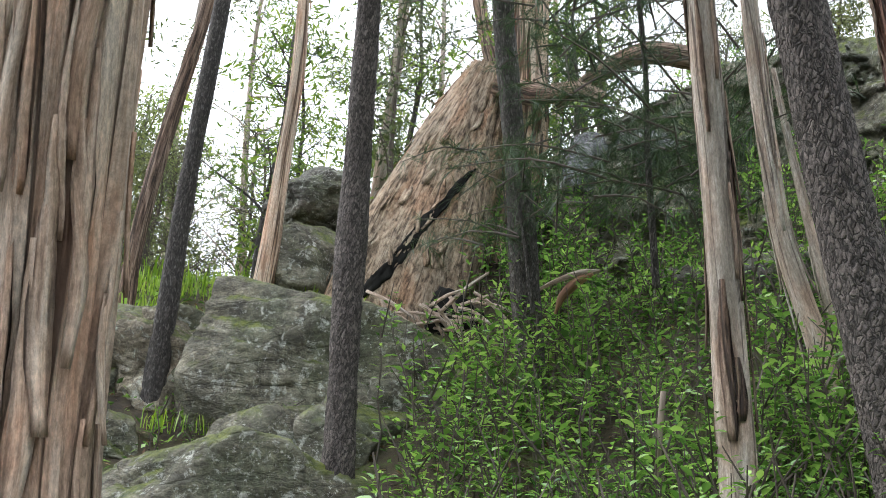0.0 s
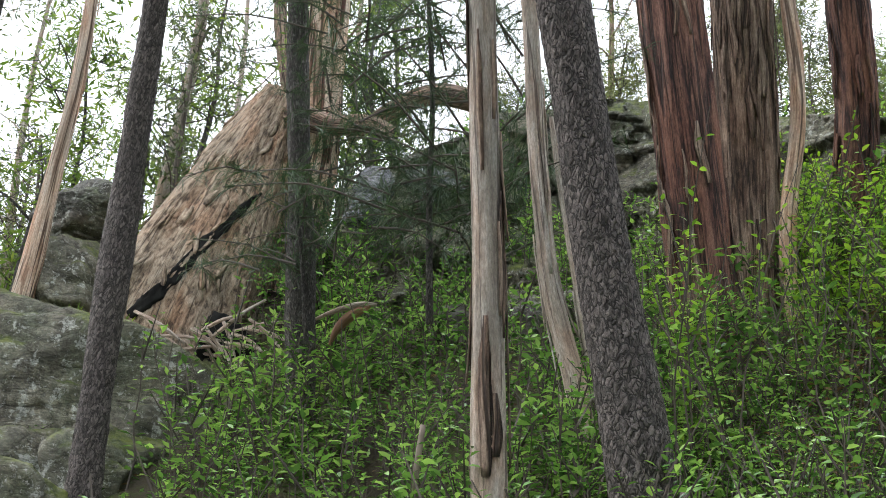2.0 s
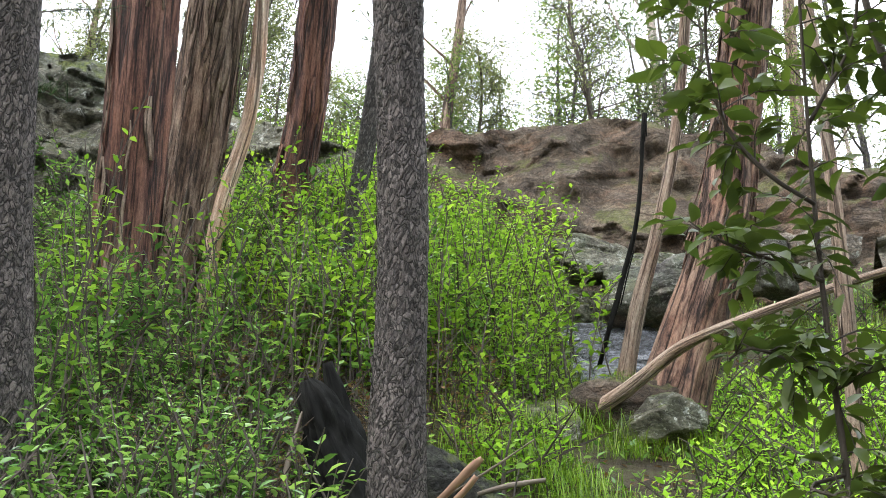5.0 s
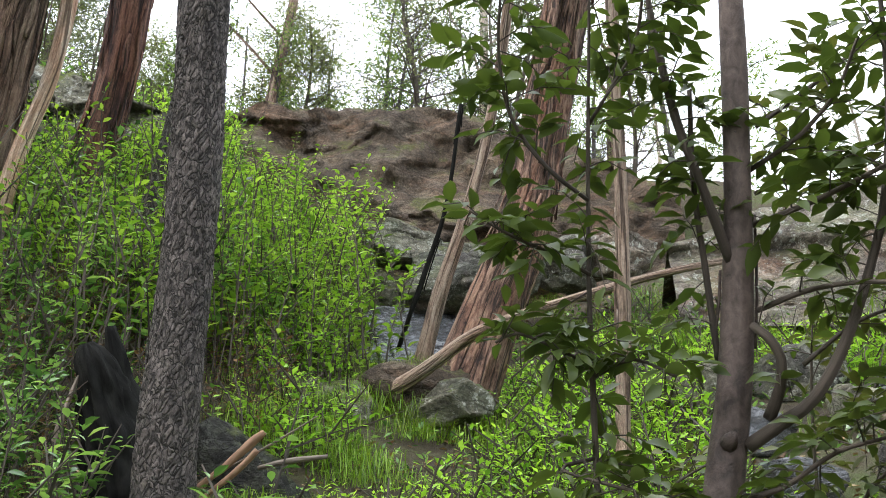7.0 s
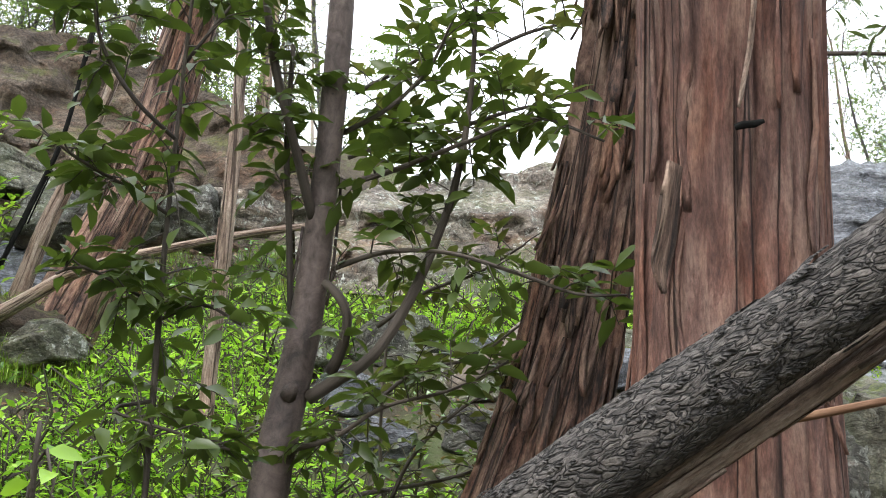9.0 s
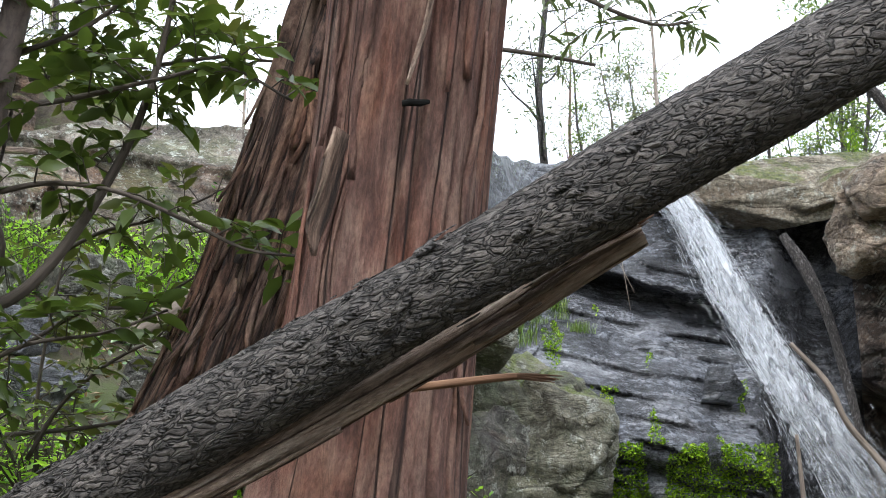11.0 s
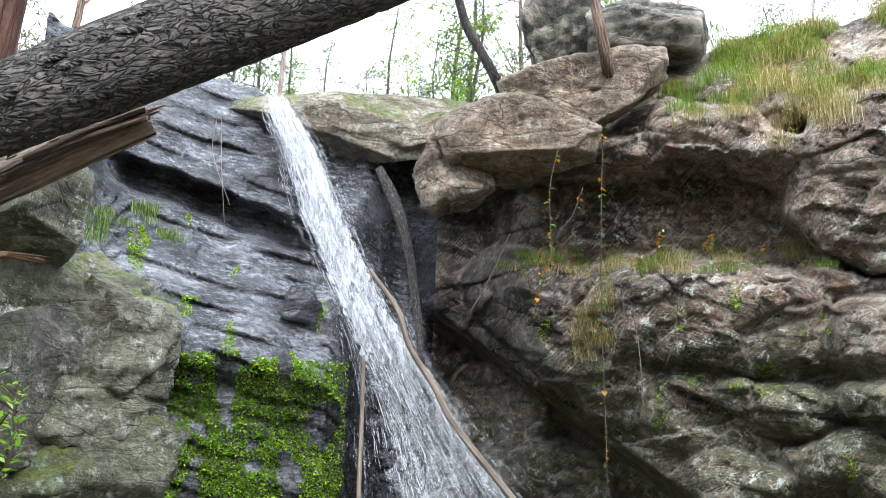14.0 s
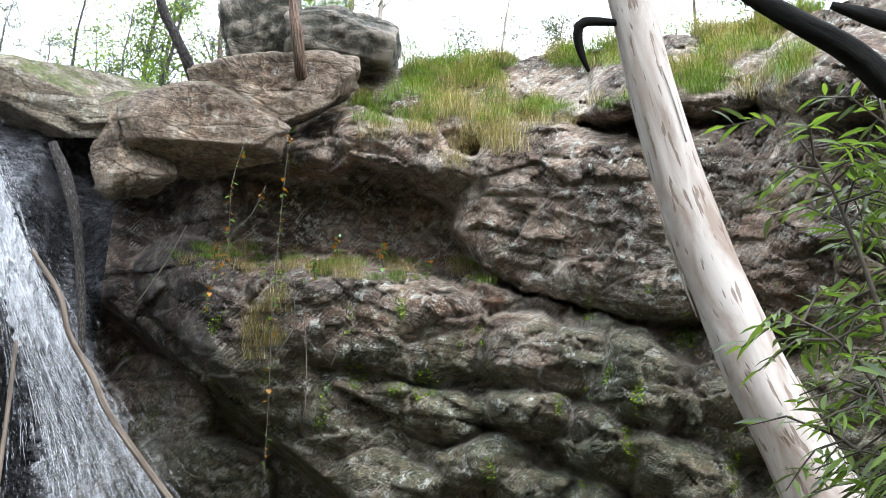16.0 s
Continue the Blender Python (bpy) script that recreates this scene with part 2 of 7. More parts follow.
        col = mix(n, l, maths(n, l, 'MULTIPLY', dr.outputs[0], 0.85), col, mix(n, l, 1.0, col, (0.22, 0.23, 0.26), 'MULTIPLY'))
    if wear:
        # proud edges are scoured paler
        gw = n.new("ShaderNodeNewGeometry")
        wr = ramp(n, [(0.50, (0.0,)), (0.58, (1.0,))])
        l.new(gw.outputs["Pointiness"], wr.inputs[0])
        col = mix(n, l, maths(n, l, 'MULTIPLY', wr.outputs[0], wear), col, pale)
    l.new(col, p.inputs["Base Color"])
    if wet:
        p.inputs["Specular IOR Level"].default_value = 0.9
        rr = ramp(n, [(0.35, (0.10,)), (0.65, (0.30,))])
        l.new(big, rr.inputs[0])
        l.new(rr.outputs[0], p.inputs["Roughness"])
    else:
        p.inputs["Roughness"].default_value = rough
    h = maths(n, l, 'ADD', maths(n, l, 'MULTIPLY', fine, 1.0), maths(n, l, 'MULTIPLY', grit, 0.34))
    h = maths(n, l, 'ADD', h, maths(n, l, 'MULTIPLY', cr.outputs[0], 0.30))
    h = maths(n, l, 'ADD', h, maths(n, l, 'ADD', maths(n, l, 'MULTIPLY', net.outputs[0], 0.30), maths(n, l, 'MULTIPLY', facet.outputs[1], 0.22)))
    bump(n, l, p, h, 0.8, 0.12 if not wet else 0.05)
    return m


def leaf_material(name, dark, mid, light, through_light=0.35, rough=0.45, gloss=0.5):
    m, n, l, p = material(name)
    geo = n.new("ShaderNodeNewGeometry")
    r = ramp(n, [(0.0, dark), (0.55, mid), (1.0, light)])
    l.new(geo.outputs["Random Per Island"], r.inputs[0])
    oi = n.new("ShaderNodeObjectInfo")
    rv = ramp(n, [(0.0, (0.75, 0.80, 0.75)), (1.0, (1.15, 1.1, 1.0))])
    l.new(oi.outputs["Random"], rv.inputs[0])
    col = mix(n, l, 1.0, r.outputs[0], rv.outputs[0], 'MULTIPLY')
    l.new(col, p.inputs["Base Color"])
    p.inputs["Roughness"].default_value = rough
    p.inputs["Specular IOR Level"].default_value = gloss
    tr = n.new("ShaderNodeBsdfTranslucent")
    l.new(mix(n, l, 1.0, col, (1.5, 1.55, 0.8), 'MULTIPLY'), tr.inputs[0])
    ms = n.new("ShaderNodeMixShader")
    ms.inputs[0].default_value = through_light
    l.new(p.outputs[0], ms.inputs[1]); l.new(tr.outputs[0], ms.inputs[2])
    l.new(ms.outputs[0], n["Material Output"].inputs[0])
    return m


def plain_wood(name, deep, pale, scale=24.0, stretch=0.06, rough=0.8, shine=0.5):
    m, n, l, p = material(name)
    v = coords(n, l, "UV", (1, stretch, 1))
    a = noise_tex(n, l, v, scale, 8, 0.7, 0.4)
    b = noise_tex(n, l, coords(n, l, "UV", (1, 0.35, 1)), 5.0, 4, 0.6)
    c = ramp(n, [(0.38, deep), (0.60, pale)])
    l.new(maths(n, l, 'ADD', maths(n, l, 'MULTIPLY', a, 0.6), maths(n, l, 'MULTIPLY', b, 0.4)), c.inputs[0])
    l.new(c.outputs[0], p.inputs["Base Color"])
    p.inputs["Roughness"].default_value = rough
    p.inputs["Specular IOR Level"].default_value = shine
    bump(n, l, p, a, 0.7, 0.012)
    return m


M_RED = string_bark("red_fibre_bark", (0.015, 0.007, 0.006), (0.090, 0.037, 0.028), (0.23, 0.115, 0.080))
M_BROWN = string_bark("brown_fibre_bark", (0.028, 0.017, 0.012), (0.15, 0.095, 0.068), (0.34, 0.25, 0.19))
M_TAN = string_bark("tan_fibre_bark", (0.080, 0.042, 0.026), (0.50, 0.355, 0.26), (0.74, 0.61, 0.49), 0.06, 45.0, 0.9, 5.0, 0.018, 0.35)
M_SHAG = string_bark("shaggy_red_brown_bark", (0.020, 0.011, 0.008), (0.145, 0.080, 0.058), (0.31, 0.20, 0.145), 0.22, 40.0, 0.9)
M_PINK = string_bark("pinkish_tan_bark", (0.075, 0.048, 0.036), (0.29, 0.21, 0.16), (0.44, 0.35, 0.28))
M_BIG = string_bark("pink_brown_bark", (0.020, 0.010, 0.008), (0.150, 0.074, 0.056), (0.245, 0.145, 0.108), 0.22, 20.0, 1.0, 3.2, 0.006, 0.5)
M_DARK = plate_bark("dark_plate_bark", (0.016, 0.012, 0.011), (0.120, 0.100, 0.092), (0.235, 0.205, 0.19), 46.0, 0.60, 0.06)
M_SLIM = plate_bark("slim_dark_bark", (0.018, 0.015, 0.014), (0.070, 0.060, 0.055), (0.15, 0.135, 0.125), 64.0, 0.4)
M_LOG = plate_bark("log_plate_bark", (0.011, 0.009, 0.008), (0.118, 0.104, 0.094), (0.26, 0.235, 0.215), 70.0, 0.48, 0.06)
M_DEADWOOD = string_bark("weathered_dead_wood", (0.13, 0.10, 0.085), (0.35, 0.295, 0.245), (0.50, 0.445, 0.39), 0.14, 50.0, 0.8, 6.0, 0.008, 0.7)
M_RAWWOOD = plain_wood("torn_orange_wood", (0.11, 0.055, 0.032), (0.36, 0.20, 0.12))
M_CURL = plain_wood("peeled_orange_bark", (0.20, 0.105, 0.065), (0.52, 0.33, 0.225), 18.0, 0.05)
M_MOSSCHAR = rock_material("burnt_mossy_wood", (0.010, 0.010, 0.009), (0.040, 0.042, 0.034), (0.10, 0.105, 0.085), 0.5, 0.0, 0.9, algae=0.35, speck=0.0)
M_STICK = plain_wood("grey_brown_stick", (0.065, 0.050, 0.040), (0.27, 0.22, 0.175))
M_PALE = rock_material("pale_weathered_rock", (0.12, 0.10, 0.07), (0.34, 0.30, 0.225), (0.52, 0.48, 0.38), 0.8, 0.6, rust=0.3, stain=0.25)
M_CHAR = plain_wood("charred_wood", (0.003, 0.003, 0.003), (0.018, 0.018, 0.016), 16.0, 0.3, 0.9, 0.12)
M_TWIG = plain_wood("brown_twig", (0.030, 0.023, 0.018), (0.10, 0.080, 0.062))
M_SAPBARK = plain_wood("smooth_sapling_bark", (0.040, 0.029, 0.026), (0.16, 0.12, 0.104), 14.0, 1.0, 0.7)
M_ROCK = rock_material("grey_granite", (0.050, 0.046, 0.033), (0.190, 0.178, 0.130), (0.40, 0.38, 0.30), 0.95, 0.7, algae=0.45, speck=0.8, wear=0.3)
M_ROCKBROWN = rock_material("brown_cliff_rock", (0.085, 0.072, 0.061), (0.28, 0.235, 0.195), (0.54, 0.48, 0.41), 0.3, 0.85, rust=0.85, stain=0.52, algae=0.22, speck=0.85)
M_SLAB = rock_material("tan_layered_slab", (0.09, 0.064, 0.046), (0.36, 0.275, 0.20), (0.60, 0.52, 0.42), 0.35, 0.5, strata=(1, 1, 2.4), rust=0.4, stain=0.45, speck=0.5, wear=0.4)
M_CRAG = rock_material("banded_cliff_rock", (0.062, 0.044, 0.035), (0.365, 0.262, 0.196), (0.76, 0.67, 0.57), 0.08, 0.95, strata=(1, 1, 1.5), rust=0.95, stain=0.70, algae=0.08, speck=0.9, wear=0.55, low=2.6, damp_shade=-5.55)
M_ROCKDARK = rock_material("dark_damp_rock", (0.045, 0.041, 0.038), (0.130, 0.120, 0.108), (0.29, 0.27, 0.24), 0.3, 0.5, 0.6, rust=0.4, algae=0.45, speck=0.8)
M_WET = rock_material("black_wet_rock", (0.024, 0.026, 0.031), (0.115, 0.123, 0.142), (0.29, 0.305, 0.345), 0.0, 0.0, 0.3, (1, 1, 3.0), True, stain=0.35, speck=0.0)
M_EARTH = rock_material("bare_earth_bank", (0.062, 0.045, 0.032), (0.14, 0.105, 0.076), (0.23, 0.19, 0.14), 0.5, 0.0, 0.95, rust=0.5, stain=0.3, speck=0.0)
M_SHRUB = leaf_material("shrub_leaf", (0.030, 0.074, 0.025), (0.150, 0.295, 0.090), (0.36, 0.54, 0.21), 0.30, 0.20, 0.95)
M_BRIGHT = leaf_material("bright_shrub_leaf", (0.080, 0.160, 0.020), (0.225, 0.405, 0.050), (0.40, 0.57, 0.11), 0.36, 0.30)
M_HERB = leaf_material("herb_leaf", (0.11, 0.24, 0.030), (0.27, 0.49, 0.060), (0.44, 0.64, 0.13), 0.45, 0.4)
M_GLOSSY = leaf_material("glossy_sapling_leaf", (0.026, 0.042, 0.012), (0.066, 0.098, 0.026), (0.14, 0.18, 0.050), 0.35, 0.35)
M_GUMLEAF = leaf_material("gum_leaf", (0.032, 0.048, 0.024), (0.080, 0.108, 0.052), (0.16, 0.19, 0.10), 0.28)
M_WATTLE = leaf_material("yellow_green_leaf", (0.06, 0.11, 0.02), (0.13, 0.21, 0.045), (0.24, 0.31, 0.07), 0.4)
M_NEEDLE = leaf_material("needle_foliage", (0.018, 0.042, 0.024), (0.040, 0.075, 0.042), (0.075, 0.115, 0.065), 0.25)
M_GRASS = leaf_material("grass_blade", (0.055, 0.105, 0.014), (0.13, 0.22, 0.028), (0.24, 0.30, 0.075), 0.35)
M_BRIGHTGRASS = leaf_material("fresh_grass_blade", (0.09, 0.17, 0.018), (0.20, 0.34, 0.035), (0.33, 0.44, 0.08), 0.4)
M_DRYGRASS = leaf_material("dry_grass_blade", (0.12, 0.12, 0.045), (0.26, 0.22, 0.11), (0.42, 0.36, 0.22), 0.3)
M_MOSS = leaf_material("bright_moss", (0.08, 0.18, 0.007), (0.21, 0.37, 0.012), (0.38, 0.55, 0.026), 0.25, 0.9)
M_DRYLEAF = leaf_material("dead_leaf", (0.07, 0.035, 0.02), (0.19, 0.10, 0.05), (0.36, 0.24, 0.13), 0.15)
M_AUTUMN = leaf_material("orange_vine_leaf", (0.30, 0.07, 0.015), (0.42, 0.17, 0.02), (0.38, 0.28, 0.03), 0.3)
M_MOSSBOULD = rock_material("mossy_stone", (0.05, 0.05, 0.03), (0.17, 0.17, 0.11), (0.35, 0.34, 0.26), 0.9, 0.5, algae=0.85)

mg, n, l, p = material("gum_smooth_bark")
vv = coords(n, l, "UV", (1, 0.35, 1))
patch = noise_tex(n, l, vv, 5.0, 5, 0.6, 0.6)
cc = ramp(n, [(0.36, (0.26, 0.205, 0.165)), (0.48, (0.37, 0.325, 0.29)), (0.6, (0.46, 0.425, 0.39))])
l.new(patch, cc.inputs[0])
fle = ramp(n, [(0.60, (0.0,)), (0.65, (1.0,))])
l.new(noise_tex(n, l, coords(n, l, "UV", (1, 0.28, 1)), 20.0, 2, 0.5), fle.inputs[0])
l.new(mix(n, l, maths(n, l, 'MULTIPLY', fle.outputs[0], 0.85), cc.outputs[0], (0.16, 0.115, 0.085)), p.inputs["Base Color"])
p.inputs["Roughness"].default_value = 0.65
bump(n, l, p, maths(n, l, 'SUBTRACT', patch, maths(n, l, 'MULTIPLY', fle.outputs[0], 0.5)), 0.5, 0.01)
M_GUM = mg

def water_material(name, least, most):
    m, n, l, p = material(name)
    vv = coords(n, l, "UV", (1, 0.09, 1))
    wnz = noise_tex(n, l, vv, 30.0, 8, 0.72, 0.3)
    wr = ramp(n, [(0.40, (0.0,)), (0.60, (1.0,))])
    l.new(wnz, wr.inputs[0])
    p.inputs["Base Color"].default_value = (0.66, 0.69, 0.73, 1)
    p.inputs["Roughness"].default_value = 0.3
    l.new(maths(n, l, 'ADD', least, maths(n, l, 'MULTIPLY', wr.outputs[0], most)), p.inputs["Alpha"])
    bump(n, l, p, wnz, 0.8, 0.03)
    return m


M_WATER = water_material("white_water", 0.05, 0.36)
M_SHEET = water_material("sliding_water", 0.10, 0.62)
M_MIST = water_material("thin_falling_water", 0.02, 0.26)

mgd, n, l, p = material("forest_floor")
vv = coords(n, l, "Object", (1, 1, 1))
g1 = noise_tex(n, l, vv, 0.7, 6, 0.65)
g2 = noise_tex(n, l, vv, 9.0, 10, 0.75)
gc = ramp(n, [(0.40, (0.026, 0.019, 0.014)), (0.5, (0.070, 0.054, 0.032)), (0.58, (0.075, 0.095, 0.026))])
l.new(maths(n, l, 'ADD', maths(n, l, 'MULTIPLY', g1, 0.6), maths(n, l, 'MULTIPLY', g2, 0.4)), gc.inputs[0])
l.new(gc.outputs[0], p.inputs["Base Color"])
p.inputs["Roughness"].default_value = 0.95
bump(n, l, p, g2, 0.9, 0.08)
M_GROUND = mgd


# ---- builders ----
def rng_of(seed):
    return random.Random(seed)


def mesh_ob(name, verts, faces, mat, parent=None, label="", uvs=None, smooth=True, origin=None):
    """One mesh object; verts in world metres, or local to origin when it is given."""
    me = bpy.data.meshes.new(name)
    v = np.asarray(verts, dtype=float)
    if origin is not None:
        v = v - np.asarray(origin, dtype=float)
    me.from_pydata(v.tolist(), [], faces)
    if uvs is not None:
        lay = me.uv_layers.new(name="UVMap")
        idx = np.empty(len(me.loops), dtype=np.int32)
        me.loops.foreach_get("vertex_index", idx)
        lay.data.foreach_set("uv", np.asarray(uvs, dtype=np.float32)[idx].ravel())
    if smooth:
        me.polygons.foreach_set("use_smooth", np.ones(len(me.polygons), dtype=bool))
    me.materials.append(mat)
    me.update()
    ob = new(name, me)
    if parent is not None:
        ob.parent = parent
    elif origin is not None:
        ob.location = origin
    if label:
        ob["label"] = label
    return ob


def holder(name, at, label, category, group=""):
    e = new(name)
    e.location = at
    e.empty_display_size = 0.1
    return tagged(e, label, category, group)


def smooth_path(points, step):
    """Catmull-Rom through the points (x, y, z, radius), at about that step."""
    p = [np.array(q, dtype=float) for q in points]
    p = [2 * p[0] - p[1]] + p + [2 * p[-1] - p[-2]]
    out = []
    for i in range(1, len(p) - 2):
        d = np.linalg.norm(p[i + 1][:3] - p[i][:3])
        k = max(1, int(round(d / step)))
        for j in range(k):
            t = j / k
            a, b, c, e = p[i - 1], p[i], p[i + 1], p[i + 2]
            out.append(0.5 * (2 * b + (c - a) * t + (2 * a - 5 * b + 4 * c - e) * t * t + (3 * b - a - 3 * c + e) * t ** 3))
    out.append(p[-2])
    return np.array(out)


def tube_data(points, segs=12, step=0.15, shape=None, cap=True):
    """A tube along points (x, y, z, radius). shape(angle, along, radius) adds to the radius. Gives verts, faces, uvs."""
    path = smooth_path(points, step)
    n = len(path)
    tang = np.gradient(path[:, :3], axis=0)
    tang /= np.linalg.norm(tang, axis=1)[:, None] + 1e-9
    ref = np.array((0.6, 0.8, 0.0)) if abs(tang[0][2]) > 0.5 else np.array((0.0, 0.0, -1.0))
    verts, uvs, along = [], [], 0.0
    r0 = max(path[:, 3])
    for i in range(n):
        if i:
            along += np.linalg.norm(path[i, :3] - path[i - 1, :3])
        t = tang[i]
        a = ref - t * np.dot(ref, t)
        a /= np.linalg.norm(a)
        b = np.cross(t, a)
        ref = a
        for s in range(segs + 1):
            ang = 2 * math.pi * s / segs
            r = path[i, 3]
            if shape:
                r = r + shape(ang, along, r)
            verts.append(path[i, :3] + (a * math.cos(ang) + b * math.sin(ang)) * r)
            uvs.append((ang * r0, along))
    faces = []
    w = segs + 1
    for i in range(n - 1):
        for s in range(segs):
            faces.append((i * w + s, i * w + s + 1, (i + 1) * w + s + 1, (i + 1) * w + s))
    if cap:
        for i, flip in ((0, True), (n - 1, False)):
            c = len(verts)
            verts.append(path[i, :3])
            uvs.append((0.0, along if i else 0.0))
            for s in range(segs):
                f = (i * w + s, i * w + s + 1, c)
                faces.append(f[::-1] if flip else f)
    return verts, faces, uvs


def join(parts):
    """Joins (verts, faces, uvs) triples."""
    V, F, U = [], [], []
    for v, f, u in parts:
        k = len(V)
        V.extend(v)
        U.extend(u)
        F.extend([tuple(i + k for i in q) for q in f])
    return V, F, U


def fibre_shape(seed, amount, lobes=7.0, flute=0.05):
    """Ridges that run along the trunk, broken slowly."""
    def f(ang, along, r):
        c, s = math.cos(ang), math.sin(ang)
        a = noise.noise((c * lobes * 0.5 + seed, s * lobes * 0.5, along * 0.5))
        b = noise.noise((c * lobes * 1.7 + seed, s * lobes * 1.7 + 9, along * 0.9))
        d = noise.noise((c * lobes * 4.0, s * lobes * 4.0 + seed, along * 1.7))
        return r * (flute * a * 1.6) + amount * (0.9 * b + 0.7 * d)
    return f


def fissure_shape(seed, depth, count):
    """Flat bark split by long, narrow, deep clefts that run along the trunk."""
    def f(ang, along, r):
        c, s = math.cos(ang), math.sin(ang)
        wob = 0.35 * noise.noise((c * 3, s * 3, along * 1.6 + seed))
        cleft = max(0.0, 1 - abs(noise.noise((c * count + wob, s * count + wob, along * 0.22 + seed))) * 9) * step(-0.25, 0.15, noise.noise((c * 2.2, s * 2.2 + seed, along * 0.9)))
        fine = noise.noise((c * 16, s * 16 + seed, along * 1.4)) + 0.6 * noise.noise((c * 38, s * 38, along * 3 + seed))
        sheet = noise.noise((c * 4.5 + seed, s * 4.5, along * 0.6))
        return r * 0.07 * noise.noise((c * 1.5 + seed, s * 1.5, along * 0.5)) - depth * cleft + 0.006 * fine + 0.010 * step(0.0, 0.05, sheet)
    return f


def plate_shape(seed, amount, fine=46.0):
    def f(ang, along, r):
        c, s = math.cos(ang) * r, math.sin(ang) * r
        big = noise.noise((c * 3 + seed, s * 3, along * 1.2)) * 0.05 * r * 4
        d = noise.voronoi((c * fine + seed, s * fine, along * fine * 0.5))[0]
        return big + amount * (min(1.0, (d[1] - d[0]) * 4.0) - 0.5)
    return f


def ragged_shape(seed):
    """Burnt, broken wood: deep uneven pits and ridges."""
    def f(ang, along, r):
        q = Vector((math.cos(ang) * 1.6 + seed, math.sin(ang) * 1.6, along * 2.2))
        q2 = Vector((math.cos(ang) * 5 + seed, math.sin(ang) * 5, along * 3.0))
        return r * (0.30 * noise.noise(q) + 0.22 * noise.noise(q * 2.7) + 0.16 * noise.noise(q * 6.0) + 0.30 * abs(noise.noise(q2)) + 0.16 * noise.noise(q2 * 3.0))
    return f


def wobble_shape(seed, amount):
    return lambda ang, along, r: r * amount * noise.noise((math.cos(ang) * 1.3 + seed, math.sin(ang) * 1.3, along * 2.0))


def leaf_data(specs, wide=True):
    """Leaves (base, direction, up, length, width); wide ones have a midrib fold and a bend."""
    V, F = [], []
    for base, d, up, ln, wd in specs:
        d = Vector(d).normalized()
        s = d.cross(Vector(up))
        if s.length < 1e-3:
            s = d.cross(Vector((1, 0.2, 0)))
        s.normalize()
        nrm = s.cross(d)
        b = Vector(base)
        k = len(V)
        h = wd * 0.5
        if wide:
            m1, m2 = b + d * ln * 0.35 + nrm * ln * 0.02, b + d * ln * 0.68 - nrm * ln * 0.01
            V += [b, m1, m2, b + d * ln - nrm * ln * 0.10,
                  m1 - s * h + nrm * h * 0.35, m2 - s * h * 0.8 + nrm * h * 0.3,
                  m1 + s * h + nrm * h * 0.35, m2 + s * h * 0.8 + nrm * h * 0.3]
            F += [(k, k + 1, k + 4), (k, k + 6, k + 1), (k + 1, k + 2, k + 5, k + 4),
                  (k + 1, k + 6, k + 7, k + 2), (k + 2, k + 3, k + 5), (k + 2, k + 7, k + 3)]
        else:
            V += [b, b + d * ln * 0.45 - s * h + nrm * h * 0.3, b + d * ln, b + d * ln * 0.45 + s * h + nrm * h * 0.3]
            F += [(k, k + 2, k + 1), (k, k + 3, k + 2)]
    return [tuple(v) for v in V], F


# ---- ground ----
OX, OY, OZ = 0.45, -0.97, 1.33

# The waterfall's cliff: a wall round the gully's head, by heading and slope of sight from its middle.
FACE = ((76, 15.0), (88, 16.0), (95, 17.5), (100, 18.5), (106, 19.7), (110, 22.6), (113, 20.8), (118, 18.6), (126, 17.6), (134, 16.8), (145, 15.2), (156, 13.5), (172, 12.5))
RIM = ((76, 23.0), (88, 24.0), (95, 22.8), (100, 22.2), (102.5, 21.6), (105, 20.6), (109, 19.8), (112, 20.6), (118, 23.4), (125, 24.6), (134, 25.6), (145, 26.6), (156, 27.5), (172, 28.0))


def along(table, a):
    if a <= table[0][0]:
        return table[0][1]
    for (a0, v0), (a1, v1) in zip(table, table[1:]):
        if a <= a1:
            t = (a - a0) / (a1 - a0)
            t = t * t * (3 - 2 * t)
            return v0 * (1 - t) + v1 * t
    return table[-1][1]


def step(a, b, x):
    t = min(1.0, max(0.0, (x - a) / (b - a)))
    return t * t * (3 - 2 * t)


